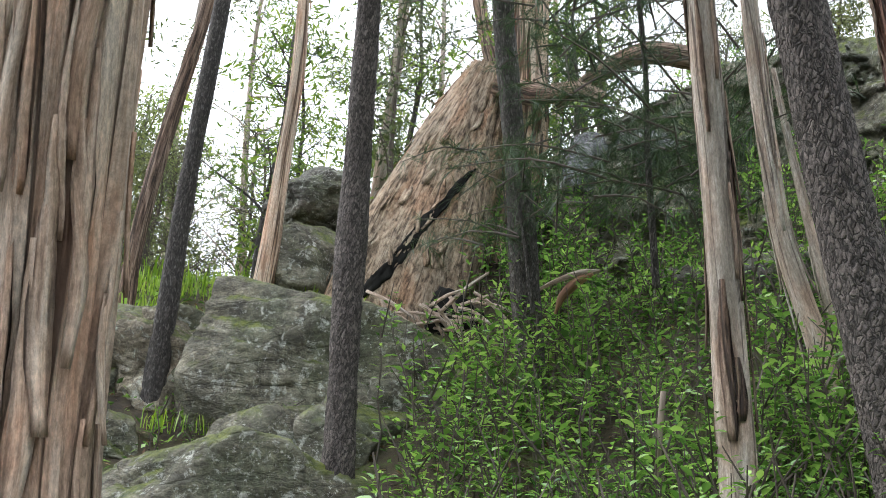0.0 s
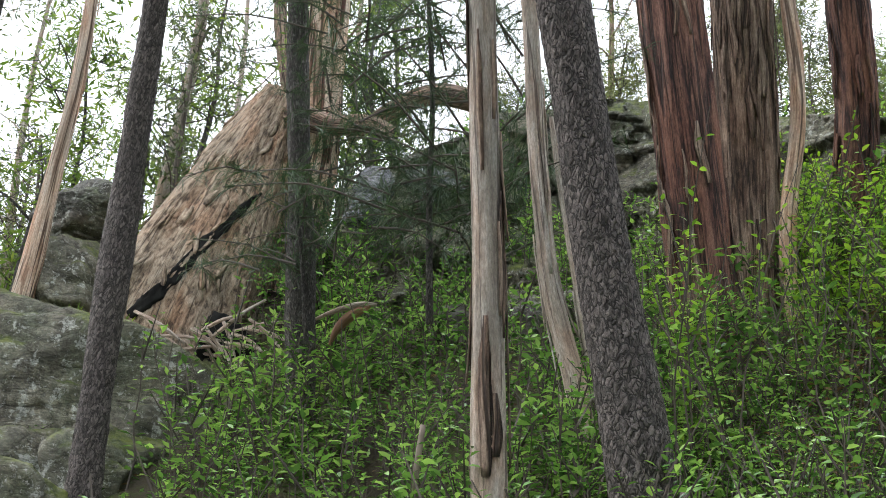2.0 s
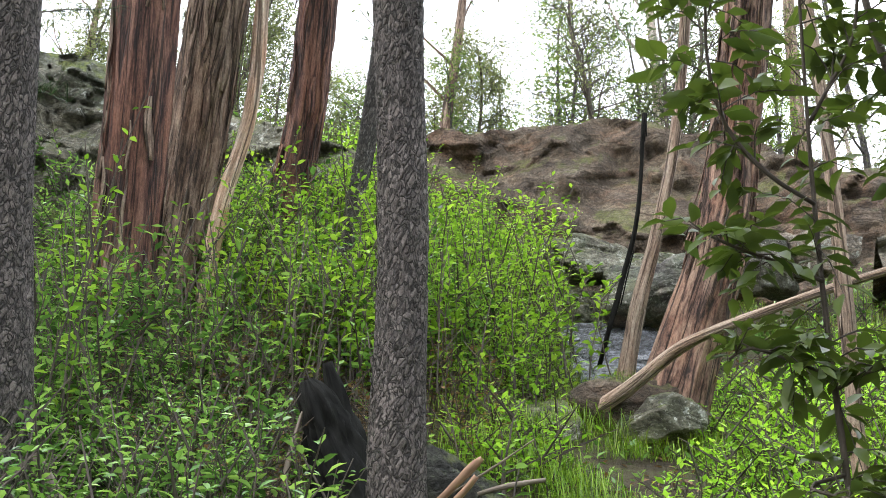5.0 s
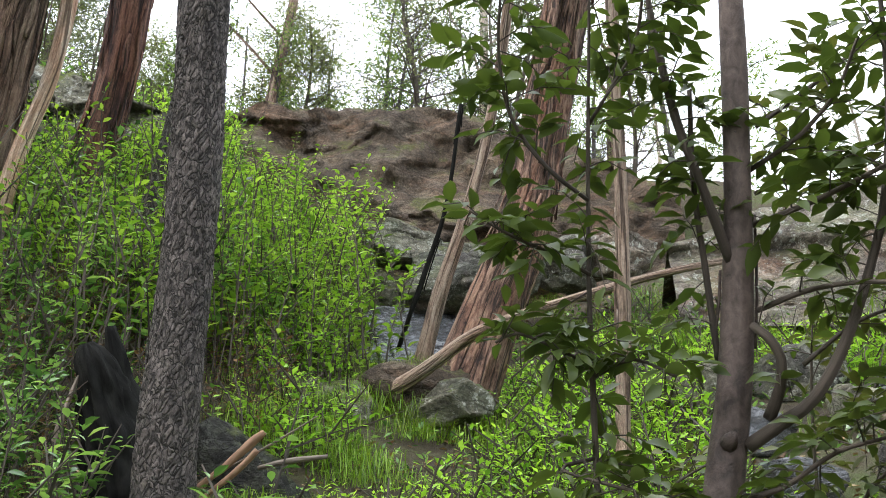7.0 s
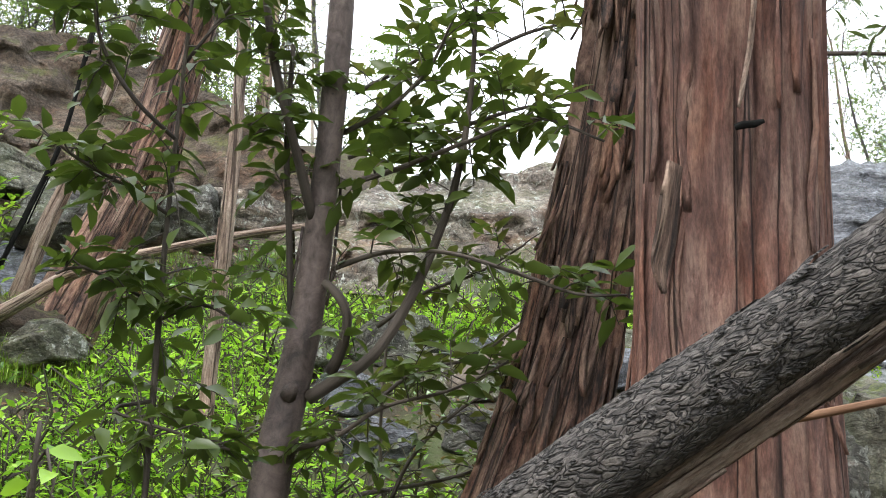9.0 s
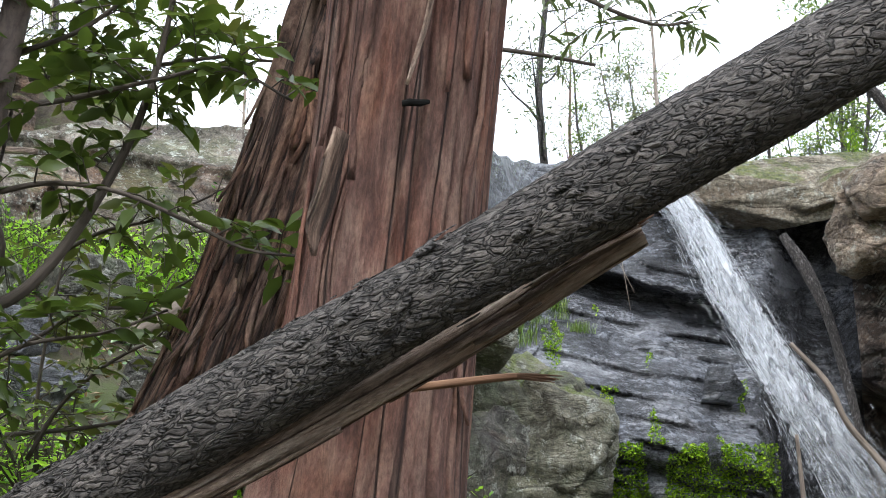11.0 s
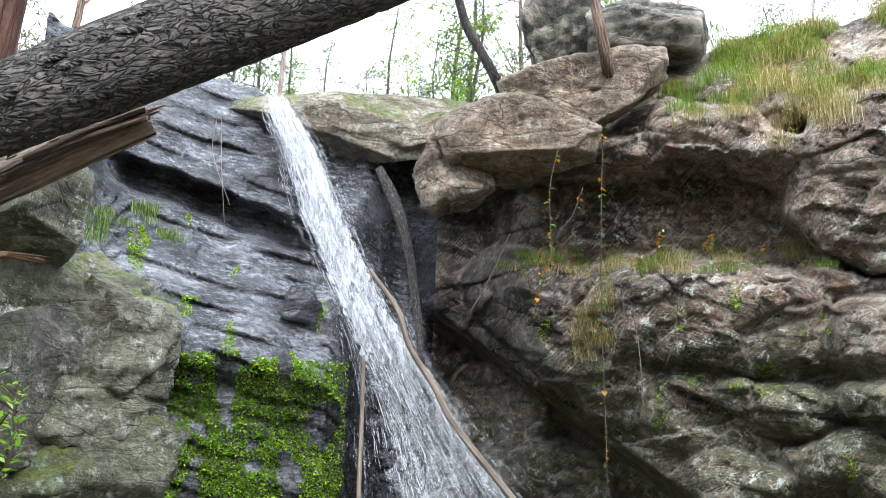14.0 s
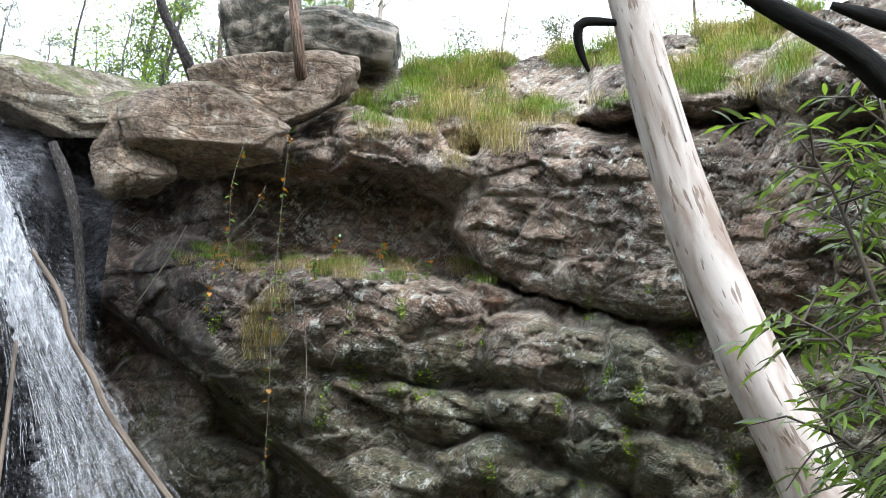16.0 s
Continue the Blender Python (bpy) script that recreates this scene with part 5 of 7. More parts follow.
def shrub_proto(seed, stems, height, spread, leaf, count, mat, label, name="shrub", side_shoots=2, big=True):
    rr = rng_of(seed)
    e = holder(name, (0, 0, 0), label, "shrub", "undergrowth")
    tubes, specs = [], []
    for s in range(stems):
        a, d = rr.uniform(0, 6.283), spread * math.sqrt(rr.random())
        h = height * rr.uniform(0.55, 1.1)
        pts, sp = spray(rr, (d * math.cos(a), d * math.sin(a), -0.15), h, rr.uniform(0.05, 0.3) * h, leaf, count)
        tubes.append(tube_data(pts, 3, 0.4, None, False))
        specs += sp
        for k in range(side_shoots):
            q = pts[rr.randint(2, 4)]
            pts2, sp2 = spray(rr, q[:3], h * rr.uniform(0.25, 0.4), rr.uniform(0.12, 0.3), leaf * 0.85, max(4, count // 2))
            tubes.append(tube_data(pts2[::5], 3, 1.0, None, False))
            specs += sp2
    v, f, u = join(tubes)
    tagged(mesh_ob("stalk", v, f, M_TWIG, e, "", u), kind="stuff")
    v, f = leaf_data(specs, big)
    tagged(mesh_ob("foliage", v, f, mat, e), kind="stuff")
    return e


def plant_out(protos, spots, seed, sink=0.02):
    """Sets copies of the prototypes on the ground; the prototypes take the first spots."""
    rr = rng_of(seed)
    for i, (az, r, s) in enumerate(spots):
        e = protos[i % len(protos)]
        m = Matrix.Translation(at(az, r, -sink)) @ Matrix.Rotation(rr.uniform(0, 6.283), 4, 'Z')
        if i < len(protos):
            e.matrix_basis = m
            e.scale = (s, s, s)
        else:
            c = copy_thing(e, m)
            c.scale = (s, s, s)


def scatter(seed, n, a0, a1, r0, r1, s0, s1, keep=None, gap=0.0):
    rr = rng_of(seed)
    out, tries = [], 0
    while len(out) < n and tries < n * 40:
        tries += 1
        a, r, s = rr.uniform(a0, a1), math.sqrt(rr.uniform(r0 * r0, r1 * r1)), rr.uniform(s0, s1)
        if keep and not keep(a, r):
            continue
        if gap and any(abs(r - q) < gap and abs(a - b) * r * 0.01745 < gap for b, q, _ in out):
            continue
        out.append((a, r, s))
    return out


green = [shrub_proto(100 + i, 8, 1.05, 0.36, 0.115, 12, M_SHRUB, "green leafy shrub in the undergrowth") for i in range(4)]
plant_out(green, scatter(1, 105, -6, 38, 3.3, 7.2, 0.7, 1.15, lambda a, r: (a < 28 or r < 4.4), 0.28), 2)
green = [shrub_proto(110 + i, 20, 1.0, 0.62, 0.125, 12, M_SHRUB, "green shrub on the wooded slope", "shrub", 1, False) for i in range(4)]
plant_out(green, scatter(9, 78, -3, 38, 6.9, 12.2, 0.75, 1.2, lambda a, r: (a < 30 or r > 7.9) and (a > 1 or r < 9.6), 0.5), 10)
bright = [shrub_proto(120 + i, 26, 1.25, 0.66, 0.102, 15, M_BRIGHT, "bright yellow-green leafy shrub", "shrub", 1, True) for i in range(4)]
plant_out(bright, scatter(3, 48, 30, 45.0, 8.0, 12.4, 0.75, 1.25, lambda a, r: r > 7.9 + max(0, a - 40) * 0.12, 0.5), 4)
herb = [shrub_proto(140 + i, 16, 0.5, 0.42, 0.09, 8, M_HERB, "low bright green herb patch", "herb", 1, False) for i in range(4)]
plant_out(herb, scatter(5, 255, 40, 86, 4.8, 9.2, 0.7, 1.3, lambda a, r: not (a < 44 and r < 7.0) and not (43 < a < 54.5 and 6.6 < r < 10.4) and not (63 < a and 5.6 < r < 8.4), 0.24), 6)
brown = [shrub_proto(160 + i, 10, 0.95, 0.40, 0.075, 9, M_DRYLEAF, "half-dead brown leafy shrub") for i in range(2)]
plant_out(brown, scatter(7, 42, 22, 40, 5.6, 8.0, 0.5, 0.95, lambda a, r: not (29 < a < 43 and 4.6 < r < 7.0), 0.3), 8)


small = [shrub_proto(190 + i, 7, 0.5, 0.28, 0.07, 7, M_SHRUB, "small shrub among the lichened rocks", "shrub", 1, False) for i in range(2)]
plant_out(small, scatter(31, 26, -19, 0, 5.6, 10, 0.6, 1.2, None, 0.3), 32)
tall = [shrub_proto(180 + i, 4, 2.1, 0.25, 0.10, 13, M_BRIGHT, "tall young shoot with bright paired leaves", "tall_shrub", 1) for i in range(2)]
for i, q in enumerate(((2.785, 5.495, 2.729), (3.747, 5.522, 2.952), (2.705, 5.241, 2.708), (3.799, 5.083, 2.989), (2.430, 5.068, 2.800), (5.628, 5.649, 4.013))):
    c = tall[i] if i < 2 else copy_thing(tall[i % 2], Matrix())
    c.matrix_basis = Matrix.Translation((q[0], q[1], ground_z(q[0], q[1]))) @ Matrix.Rotation(i * 1.3, 4, 'Z')
rr = rng_of(61)
specs = []
for i in range(14000):
    x, y, z = at(rr.uniform(-26, 92), math.sqrt(rr.uniform(9, 170)), 0.015)
    ln = rr.uniform(0.04, 0.09)
    specs.append(((x, y, z), (rr.gauss(0, 1), rr.gauss(0, 1), rr.gauss(0.1, 0.25)), (rr.gauss(0, 0.4), rr.gauss(0, 0.4), 1), ln, ln * 0.4))
for i in range(9000):
    x, y, z = at(rr.uniform(0, 360), math.sqrt(rr.uniform(0.2, 60)), 0.015)
    ln = rr.uniform(0.04, 0.09)
    specs.append(((x, y, z), (rr.gauss(0, 1), rr.gauss(0, 1), rr.gauss(0.1, 0.25)), (rr.gauss(0, 0.4), rr.gauss(0, 0.4), 1), ln, ln * 0.4))
v, f = leaf_data(specs, False)
tagged(mesh_ob("leaf_litter", v, f, M_DRYLEAF), "brown fallen leaves strewn over the ground", "leaf litter", kind="stuff")

rr = rng_of(62)
specs = []
for i in range(16000):
    x, y, z = at(rr.uniform(-26, 75), math.sqrt(rr.uniform(16, 180)), 0.0)
    if noise.noise((x * 0.7, y * 0.7, 5)) < -0.15:
        continue
    ln = rr.uniform(0.04, 0.10)
    specs.append(((x, y, z + rr.uniform(0.01, 0.12)), (rr.gauss(0, 1), rr.gauss(0, 1), rr.gauss(0.3, 0.4)), (rr.gauss(0, 0.4), rr.gauss(0, 0.4), 1), ln, ln * 0.45))
v, f = leaf_data(specs, False)
tagged(mesh_ob("ground_cover", v, f, M_SHRUB), "low green leafy ground cover", "ground cover", kind="stuff")


edge = [shrub_proto(195 + i, 14, 0.7, 0.45, 0.085, 9, M_SHRUB, "leafy dark green bush beside the rock", "bush", 1, False) for i in range(2)]
plant_out(edge, scatter(33, 9, 86, 91, 9.0, 12.5, 0.7, 1.3, None, 0.35) + scatter(35, 9, 60, 80, 9.3, 10.0, 0.6, 1.0, None, 0.4), 34)

# ---- grass ----
def blades(rr, n, radius, height, width, droop):
    V, F = [], []
    for i in range(n):
        a, d = rr.uniform(0, 6.283), radius * math.sqrt(rr.random())
        x, y = d * math.cos(a), d * math.sin(a)
        b = rr.uniform(0, 6.283)
        h = height * rr.uniform(0.5, 1.15)
        out = droop * h * rr.uniform(0.3, 1.2)
        dx, dy = math.cos(b), math.sin(b)
        w = width * rr.uniform(0.6, 1.2)
        k = len(V)
        V += [(x - dy * w, y + dx * w, -0.03), (x + dy * w, y - dx * w, -0.03),
              (x + dx * out * 0.4 - dy * w * 0.8, y + dy * out * 0.4 + dx * w * 0.8, h * 0.65), (x + dx * out * 0.4 + dy * w * 0.8, y + dy * out * 0.4 - dx * w * 0.8, h * 0.65),
              (x + dx * out, y + dy * out, h * (1.0 - 0.35 * droop))]
        F += [(k, k + 1, k + 3, k + 2), (k + 2, k + 3, k + 4)]
    return V, F


def tuft(seed, n, radius, height, width, droop, mat, label, group="grass tufts"):
    v, f = blades(rng_of(seed), n, radius, height, width, droop)
    return tagged(mesh_ob("grass_tuft", v, f, mat), label, "grass", group)


def drop_tufts(proto, spots):
    """Sets copies at given places (x, y, z, scale); wide swards are joined into one sheet of blades."""
    if len(spots) > 30:
        co = np.array([v.co[:] for v in proto.data.vertices])
        fc = [tuple(q.vertices) for q in proto.data.polygons]
        V, F = [], []
        for i, (x, y, z, s) in enumerate(spots):
            c, d = math.cos(i * 2.4), math.sin(i * 2.4)
            k = len(V)
            w = co @ np.array(((c, d, 0), (-d, c, 0), (0, 0, 1))) * s + np.array((x, y, z))
            V.extend(w.tolist())
            F.extend([tuple(j + k for j in q) for q in fc])
        ob = mesh_ob("grass", V, F, proto.data.materials[0])
        tagged(ob, proto["label"].replace("tuft", "sward"), "grass", "", "stuff")
        bpy.data.objects.remove(proto)
        return
    for i, (x, y, z, s) in enumerate(spots):
        m = Matrix.Translation((x, y, z)) @ Matrix.Rotation(i * 2.4, 4, 'Z')
        c = proto if i == 0 else copy_thing(proto, m)
        c.matrix_basis = m
        c.scale = (s, s, s)


def meadow(seed, n, a0, a1, r0, r1, smin, smax):
    return [(*at(a, r), s) for a, r, s in scatter(seed, n, a0, a1, r0, r1, smin, smax)]


drop_tufts(tuft(1, 90, 0.34, 0.26, 0.006, 0.5, M_GRASS, "tuft of fresh green grass"), meadow(11, 80, 62, 92, 8.5, 10.2, 0.7, 1.2))
drop_tufts(tuft(2, 95, 0.34, 0.15, 0.006, 0.5, M_BRIGHTGRASS, "tuft of green grass on the slope"), meadow(12, 70, -24, -3, 9.4, 13.5, 0.8, 1.5))
drop_tufts(tuft(3, 120, 0.3, 0.20, 0.003, 1.1, M_GRASS, "tuft of grass over the rocks"), [q for q in meadow(13, 120, 40, 74, 7.4, 14.0, 0.7, 1.2) if not (7.2 < q[0] < 9.6 and 4.6 < q[1] < 7.2)] + [(6.78 + 0.42 * math.cos(k * 2.1) * (k % 5) / 5, 4.62 - 0.4 * math.sin(k * 2.1) * (k % 5) / 5, 3.50, 0.5 + 0.1 * (k % 4)) for k in range(18)])


def rim_spots(seed, n, a0, a1, back0, back1, s0, s1):
    rr = rng_of(seed)
    out = []
    for i in range(n):
        a = rr.uniform(a0, a1)
        r = along(FACE, a) * 0.525 + rr.uniform(back0, back1)
        x, y = OX + r * math.sin(radians(a)), OY + r * math.cos(radians(a))
        out.append((x, y, ground_z(x, y), rr.uniform(s0, s1)))
    return out


def wall_spots(seed, n, a0, a1, e0, e1, s0, s1):
    rr = rng_of(seed)
    out = []
    for i in range(n):
        a, e = rr.uniform(a0, a1), rr.uniform(e0, e1)
        r = cliff_r(a, e) - 0.02
        out.append((OX + r * math.sin(radians(a)), OY + r * math.cos(radians(a)), OZ + r * math.tan(radians(e)), rr.uniform(s0, s1)))
    return out


def slope_spots(seed, n, a0, a1, depth, level, s0, s1):
    """Clumps on the leaning slope just under the cliff's rim."""
    rr = rng_of(seed)
    out = []
    while len(out) < n:
        a = rr.uniform(a0, a1)
        e = along(RIM, a) - depth * rr.random() ** 1.5
        if a < 123.5 + 1.2 * noise.noise((e, 2.0, 4.0)) or noise.noise((a * 0.35, e * 0.6, 11.0)) < level:
            continue
        r = cliff_r(a, e) + 0.02
        out.append((OX + r * math.sin(radians(a)), OY + r * math.cos(radians(a)), OZ + r * math.tan(radians(e)), rr.uniform(s0, s1)))
    return out


drop_tufts(tuft(7, 150, 0.32, 0.17, 0.003, 1.1, M_BRIGHTGRASS, "tuft of bright grass under the rock shelf"), meadow(26, 100, 60, 90, 8.5, 10.2, 0.7, 1.2) + [q for q in meadow(27, 90, 37, 58, 5.8, 9.2, 0.6, 1.1) if not (7.0 < q[0] < 9.6 and 4.4 < q[1] < 7.2)])
drop_tufts(tuft(4, 120, 0.26, 0.19, 0.0035, 1.25, M_GRASS, "tuft of green grass on the cliff top"), rim_spots(14, 40, 108, 122, 1.9, 3.2, 0.4, 0.8) + rim_spots(28, 110, 122, 152, 1.0, 3.2, 0.5, 1.1) + slope_spots(24, 260, 113, 152, 3.4, -0.02, 0.3, 0.65))
drop_tufts(tuft(5, 90, 0.2, 0.26, 0.003, 1.1, M_DRYGRASS, "tuft of dry straw-coloured grass"), rim_spots(15, 14, 108, 122, 1.9, 3.0, 0.4, 0.7) + rim_spots(29, 55, 122, 152, 1.0, 3.0, 0.4, 1.0) + slope_spots(25, 150, 113, 152, 4.0, 0.0, 0.35, 0.75) + wall_spots(16, 26, 131, 135, 19.0, 24.0, 0.5, 1.0) + wall_spots(20, 14, 120.5, 122, 8.0, 12.0, 0.4, 0.8) + wall_spots(21, 24, 116, 132, 12.8, 14.0, 0.3, 0.6))
drop_tufts(tuft(6, 90, 0.2, 0.18, 0.004, 0.9, M_GRASS, "tuft of grass hanging on the rock"), wall_spots(17, 40, 121, 134, 21.5, 26.0, 0.4, 0.8) + wall_spots(19, 46, 115, 134, 12.9, 14.2, 0.25, 0.55) + wall_spots(18, 10, 92, 97, 13.0, 15.0, 0.4, 0.8) + [(*q, 0.8) for q in ((6.852, -0.878, 2.920), (6.896, -1.017, 2.958), (6.955, -1.128, 2.924), (7.072, -1.246, 2.864))])


# ---- waterfall ----
FALL = [(102.04, 21.72)+(0.30,), (103.73, 18.84)+(0.42,), (105.40, 15.26)+(0.50,), (106.97, 12.26)+(0.52,), (109.04, 8.65)+(0.60,), (111.42, 4.45)+(0.95,), (113.22, 0.89)+(1.30,), (115.01, -3.15)+(1.7,)]


def fall_at(t):
    """Heading, slope and half width along the fall, and how far it stands off the rock."""
    k = min(len(FALL) - 2, int(t * (len(FALL) - 1)))
    u = t * (len(FALL) - 1) - k
    a, b = FALL[k], FALL[k + 1]
    return [a[i] * (1 - u) + b[i] * u for i in range(3)]


def water_strands(seed, n, half, length, thick, spread, bias=1.0):
    rr = rng_of(seed)
    V, F, U = [], [], []
    for i in range(n):
        t0 = 0.97 * rr.random() ** bias
        ln = length * rr.uniform(0.4, 1.4)
        off = max(-1.3, min(1.3, rr.gauss(0, 0.5))) * spread
        w = half * rr.uniform(0.4, 1.3)
        lift = rr.uniform(0.0, thick)
        steps = 7
        k0 = len(V)
        for j in range(steps + 1):
            t = min(1.0, t0 + ln * j / steps)
            a, e, hw = fall_at(t)
            base = 0.525 * (20.6 - 2.6 * t) - 0.15 - lift * 0.7
            s = (off * hw + 0.05 * noise.noise((i * 1.7, t * 9, 0))) * 0.525
            taper = math.sin(math.pi * (j + 0.6) / (steps + 1.2))
            p = Vector((OX + base * math.sin(radians(a)), OY + base * math.cos(radians(a)), OZ + base * math.tan(radians(e))))
            side = Vector((math.cos(radians(a)), -math.sin(radians(a)), 0))
            V += [tuple(p + side * (s - w * taper)), tuple(p + side * (s + w * taper))]
            U += [(s - w, t * 6 + i * 0.37), (s + w, t * 6 + i * 0.37)]
        for j in range(steps):
            F.append((k0 + 2 * j, k0 + 2 * j + 1, k0 + 2 * j + 3, k0 + 2 * j + 2))
    return V, F, U


def water_sheet(cols, rows, first, last):
    V, F, U = [], [], []
    for j in range(rows + 1):
        t = first + (last - first) * j / rows
        a, el, hw = fall_at(t)
        base = 0.525 * (20.6 - 2.6 * t) - 0.12
        side = Vector((math.cos(radians(a)), -math.sin(radians(a)), 0))
        out = Vector((-math.sin(radians(a)), -math.cos(radians(a)), 0))
        p = Vector((OX + base * math.sin(radians(a)), OY + base * math.cos(radians(a)), OZ + base * math.tan(radians(el))))
        for i in range(cols + 1):
            u = i / cols * 2 - 1
            drop = (0.35 * noise.noise((u * 9, first * 3, 7)) + 0.2 * noise.noise((u * 25, first * 3, 2))) * step(0.0, 0.2, t) * 0.8
            s = u * hw * 0.525 * (0.72 + 0.22 * noise.noise((t * 24, u * 2, 1)) + 0.22 * noise.noise((t * 70, u * 2, 5)))
            lift = 0.10 * (1 - u * u) + 0.05 * noise.noise((u * 5, t * 10, 3)) + 0.03 * noise.noise((u * 12, t * 30, 6))
            V.append(tuple(p + side * s + out * lift + Vector((0, 0, drop))))
            U.append((s, t * 5))
    for j in range(rows):
        for i in range(cols):
            k = j * (cols + 1) + i
            F.append((k, k + 1, k + cols + 2, k + cols + 1))
    return V, F, U


e = holder("waterfall", (OX + 10 * math.sin(radians(108)), OY + 10 * math.cos(radians(108)), 1.0), "white waterfall pouring down the dark rock", "waterfall")
v, f, u = water_sheet(28, 100, 0.0, 0.60)
mesh_ob("water_sheet", v, f, M_SHEET, e, "white sheet of sliding water", u, True, e.location)
v, f, u = water_sheet(28, 80, 0.57, 1.0)
mesh_ob("water_veil", v, f, M_MIST, e, "thin veil of falling water", u, True, e.location)
v, f, u = water_strands(1, 1700, 0.0045, 0.085, 0.18, 0.95, 1.6)
tagged(mesh_ob("stream", v, f, M_WATER, e, "white falling water", u, True, e.location), kind="stuff")
v, f, u = water_strands(2, 3600, 0.0035, 0.009, 0.40, 1.45, 0.8)
tagged(mesh_ob("spray", v, f, M_WATER, e, "flying drops of spray", u, True, e.location), kind="stuff")


# ---- background trees ----
def gum_tree(seed, height, radius, mat_bark, mat_leaf, label, leaves=2600, leaf=0.13, crown_from=0.35, limbs=9, name="gum_tree"):
    """A tall thin forest tree: bent trunk, rising limbs, twigs, and hanging leaves in open clumps."""
    rr = rng_of(seed)
    e = holder(name, (0, 0, 0), label, "tree", "background trees")
    p, pts = Vector((0, 0, -0.4)), []
    lean = Vector((rr.gauss(0, 0.05), rr.gauss(0, 0.05), 0))
    for i in range(7):
        t = i / 6
        pts.append((*p, radius * (1 - 0.85 * t) + 0.008))
        p = p + Vector((lean.x * height / 6 + rr.gauss(0, 0.10), lean.y * height / 6 + rr.gauss(0, 0.10), (height + 0.4) / 6))
    v, f, u = tube_data(pts, 10, height / 24, wobble_shape(seed, 0.12))
    mesh_ob("trunk", v, f, mat_bark, e, "", u)
    path = smooth_path(pts, height / 40)
    tubes, specs = [], []
    for k in range(limbs):
        t = crown_from + (0.97 - crown_from) * (k + rr.random()) / limbs
        q = path[min(len(path) - 1, int(t * len(path)))]
        a = rr.uniform(0, 6.283)
        ln = height * rr.uniform(0.10, 0.26) * (1.25 - t)  + 0.4
        d = Vector((math.cos(a), math.sin(a), rr.uniform(0.3, 1.1))).normalized()
        lp, c = [], Vector(q[:3])
        for j in range(5):
            lp.append((*c, max(0.006, q[3] * 0.42 * (1 - j / 5))))
            c = c + d * ln / 4 + Vector((rr.gauss(0, 0.08), rr.gauss(0, 0.08), rr.gauss(0, 0.06))) * ln * 0.4
        tubes.append(tube_data(lp, 4, ln / 4, None, False))
        for m in range(6):
            w = rr.uniform(0.35, 1.0) * 4
            i0 = min(3, int(w))
            s = Vector(lp[i0][:3]).lerp(Vector(lp[i0 + 1][:3]), w - i0)
            b = Vector((rr.gauss(0, 1), rr.gauss(0, 1), rr.gauss(0.3, 0.7))).normalized() * rr.uniform(0.3, 0.75)
            tubes.append(tube_data([(*s, 0.008), (*(s + b), 0.003)], 3, 3.0, None, False))
            for z in range(max(1, leaves // (limbs * 6))):
                o = s + b * rr.uniform(0.25, 1.15) + Vector((rr.gauss(0, 0.13), rr.gauss(0, 0.13), rr.gauss(0, 0.11)))
                dd = Vector((rr.gauss(0, 0.7), rr.gauss(0, 0.7), rr.uniform(-1.2, 0.25)))
                l0 = leaf * rr.uniform(0.6, 1.3)
                specs.append((o, dd, (rr.gauss(0, 1), rr.gauss(0, 1), rr.gauss(0, 1)), l0, l0 * 0.24))
    v, f, u = join(tubes)
    tagged(mesh_ob("branchwork", v, f, mat_bark, e, "", u), kind="stuff")
    v, f = leaf_data(specs, False)
    tagged(mesh_ob("crown", v, f, mat_leaf, e), kind="stuff")
    return e


gums = [gum_tree(200 + i, h, r, mb, ml, lb, lv, lf, cf, lm) for i, (h, r, mb, ml, lb, lv, lf, cf, lm) in enumerate((
    (11.0, 0.10, M_DEADWOOD, M_GUMLEAF, "slender pale gum tree with sparse leaves", 1250, 0.165, 0.15, 14),
    (9.0, 0.09, M_SLIM, M_GUMLEAF, "dark slim tree with an open crown", 1300, 0.155, 0.12, 14),
    (12.5, 0.12, M_BROWN, M_GUMLEAF, "tall brown gum tree behind the slope", 1250, 0.175, 0.2, 14),
    (5.5, 0.06, M_SLIM, M_WATTLE, "yellow-green wattle tree on the skyline", 2050, 0.15, 0.06, 16),
    (4.2, 0.05, M_TWIG, M_GUMLEAF, "bushy dull green small tree", 2050, 0.145, 0.04, 16)))]
plant_out(gums, scatter(21, 17, -26, 30, 13.5, 28, 0.8, 1.25, None, 1.2) + scatter(22, 20, 30, 92, 15.5, 30, 0.75, 1.15, None, 1.2) + scatter(23, 24, 94, 165, 13, 24, 0.4, 0.85, None, 0.9), 24, 0.1)


def more_trees(protos, spots, seed):
    """Further copies of the background trees."""
    rr = rng_of(seed)
    for i, (az, r, s) in enumerate(spots):
        c = copy_thing(protos[i % len(protos)], Matrix.Translation(at(az, r, -0.1)) @ Matrix.Rotation(rr.uniform(0, 6.283), 4, 'Z'))
        c.scale = (s, s, s)


more_trees(gums[3:5], scatter(41, 17, 31, 62, 15.2, 20, 0.5, 0.95, None, 1.3) + scatter(45, 12, 97, 126, 13.0, 16, 0.35, 0.6, None, 0.6) + scatter(42, 34, 96, 160, 12.4, 18, 0.25, 0.6, None, 0.5) + scatter(43, 13, -24, 12, 13, 18, 0.5, 0.95, None, 0.8), 44)


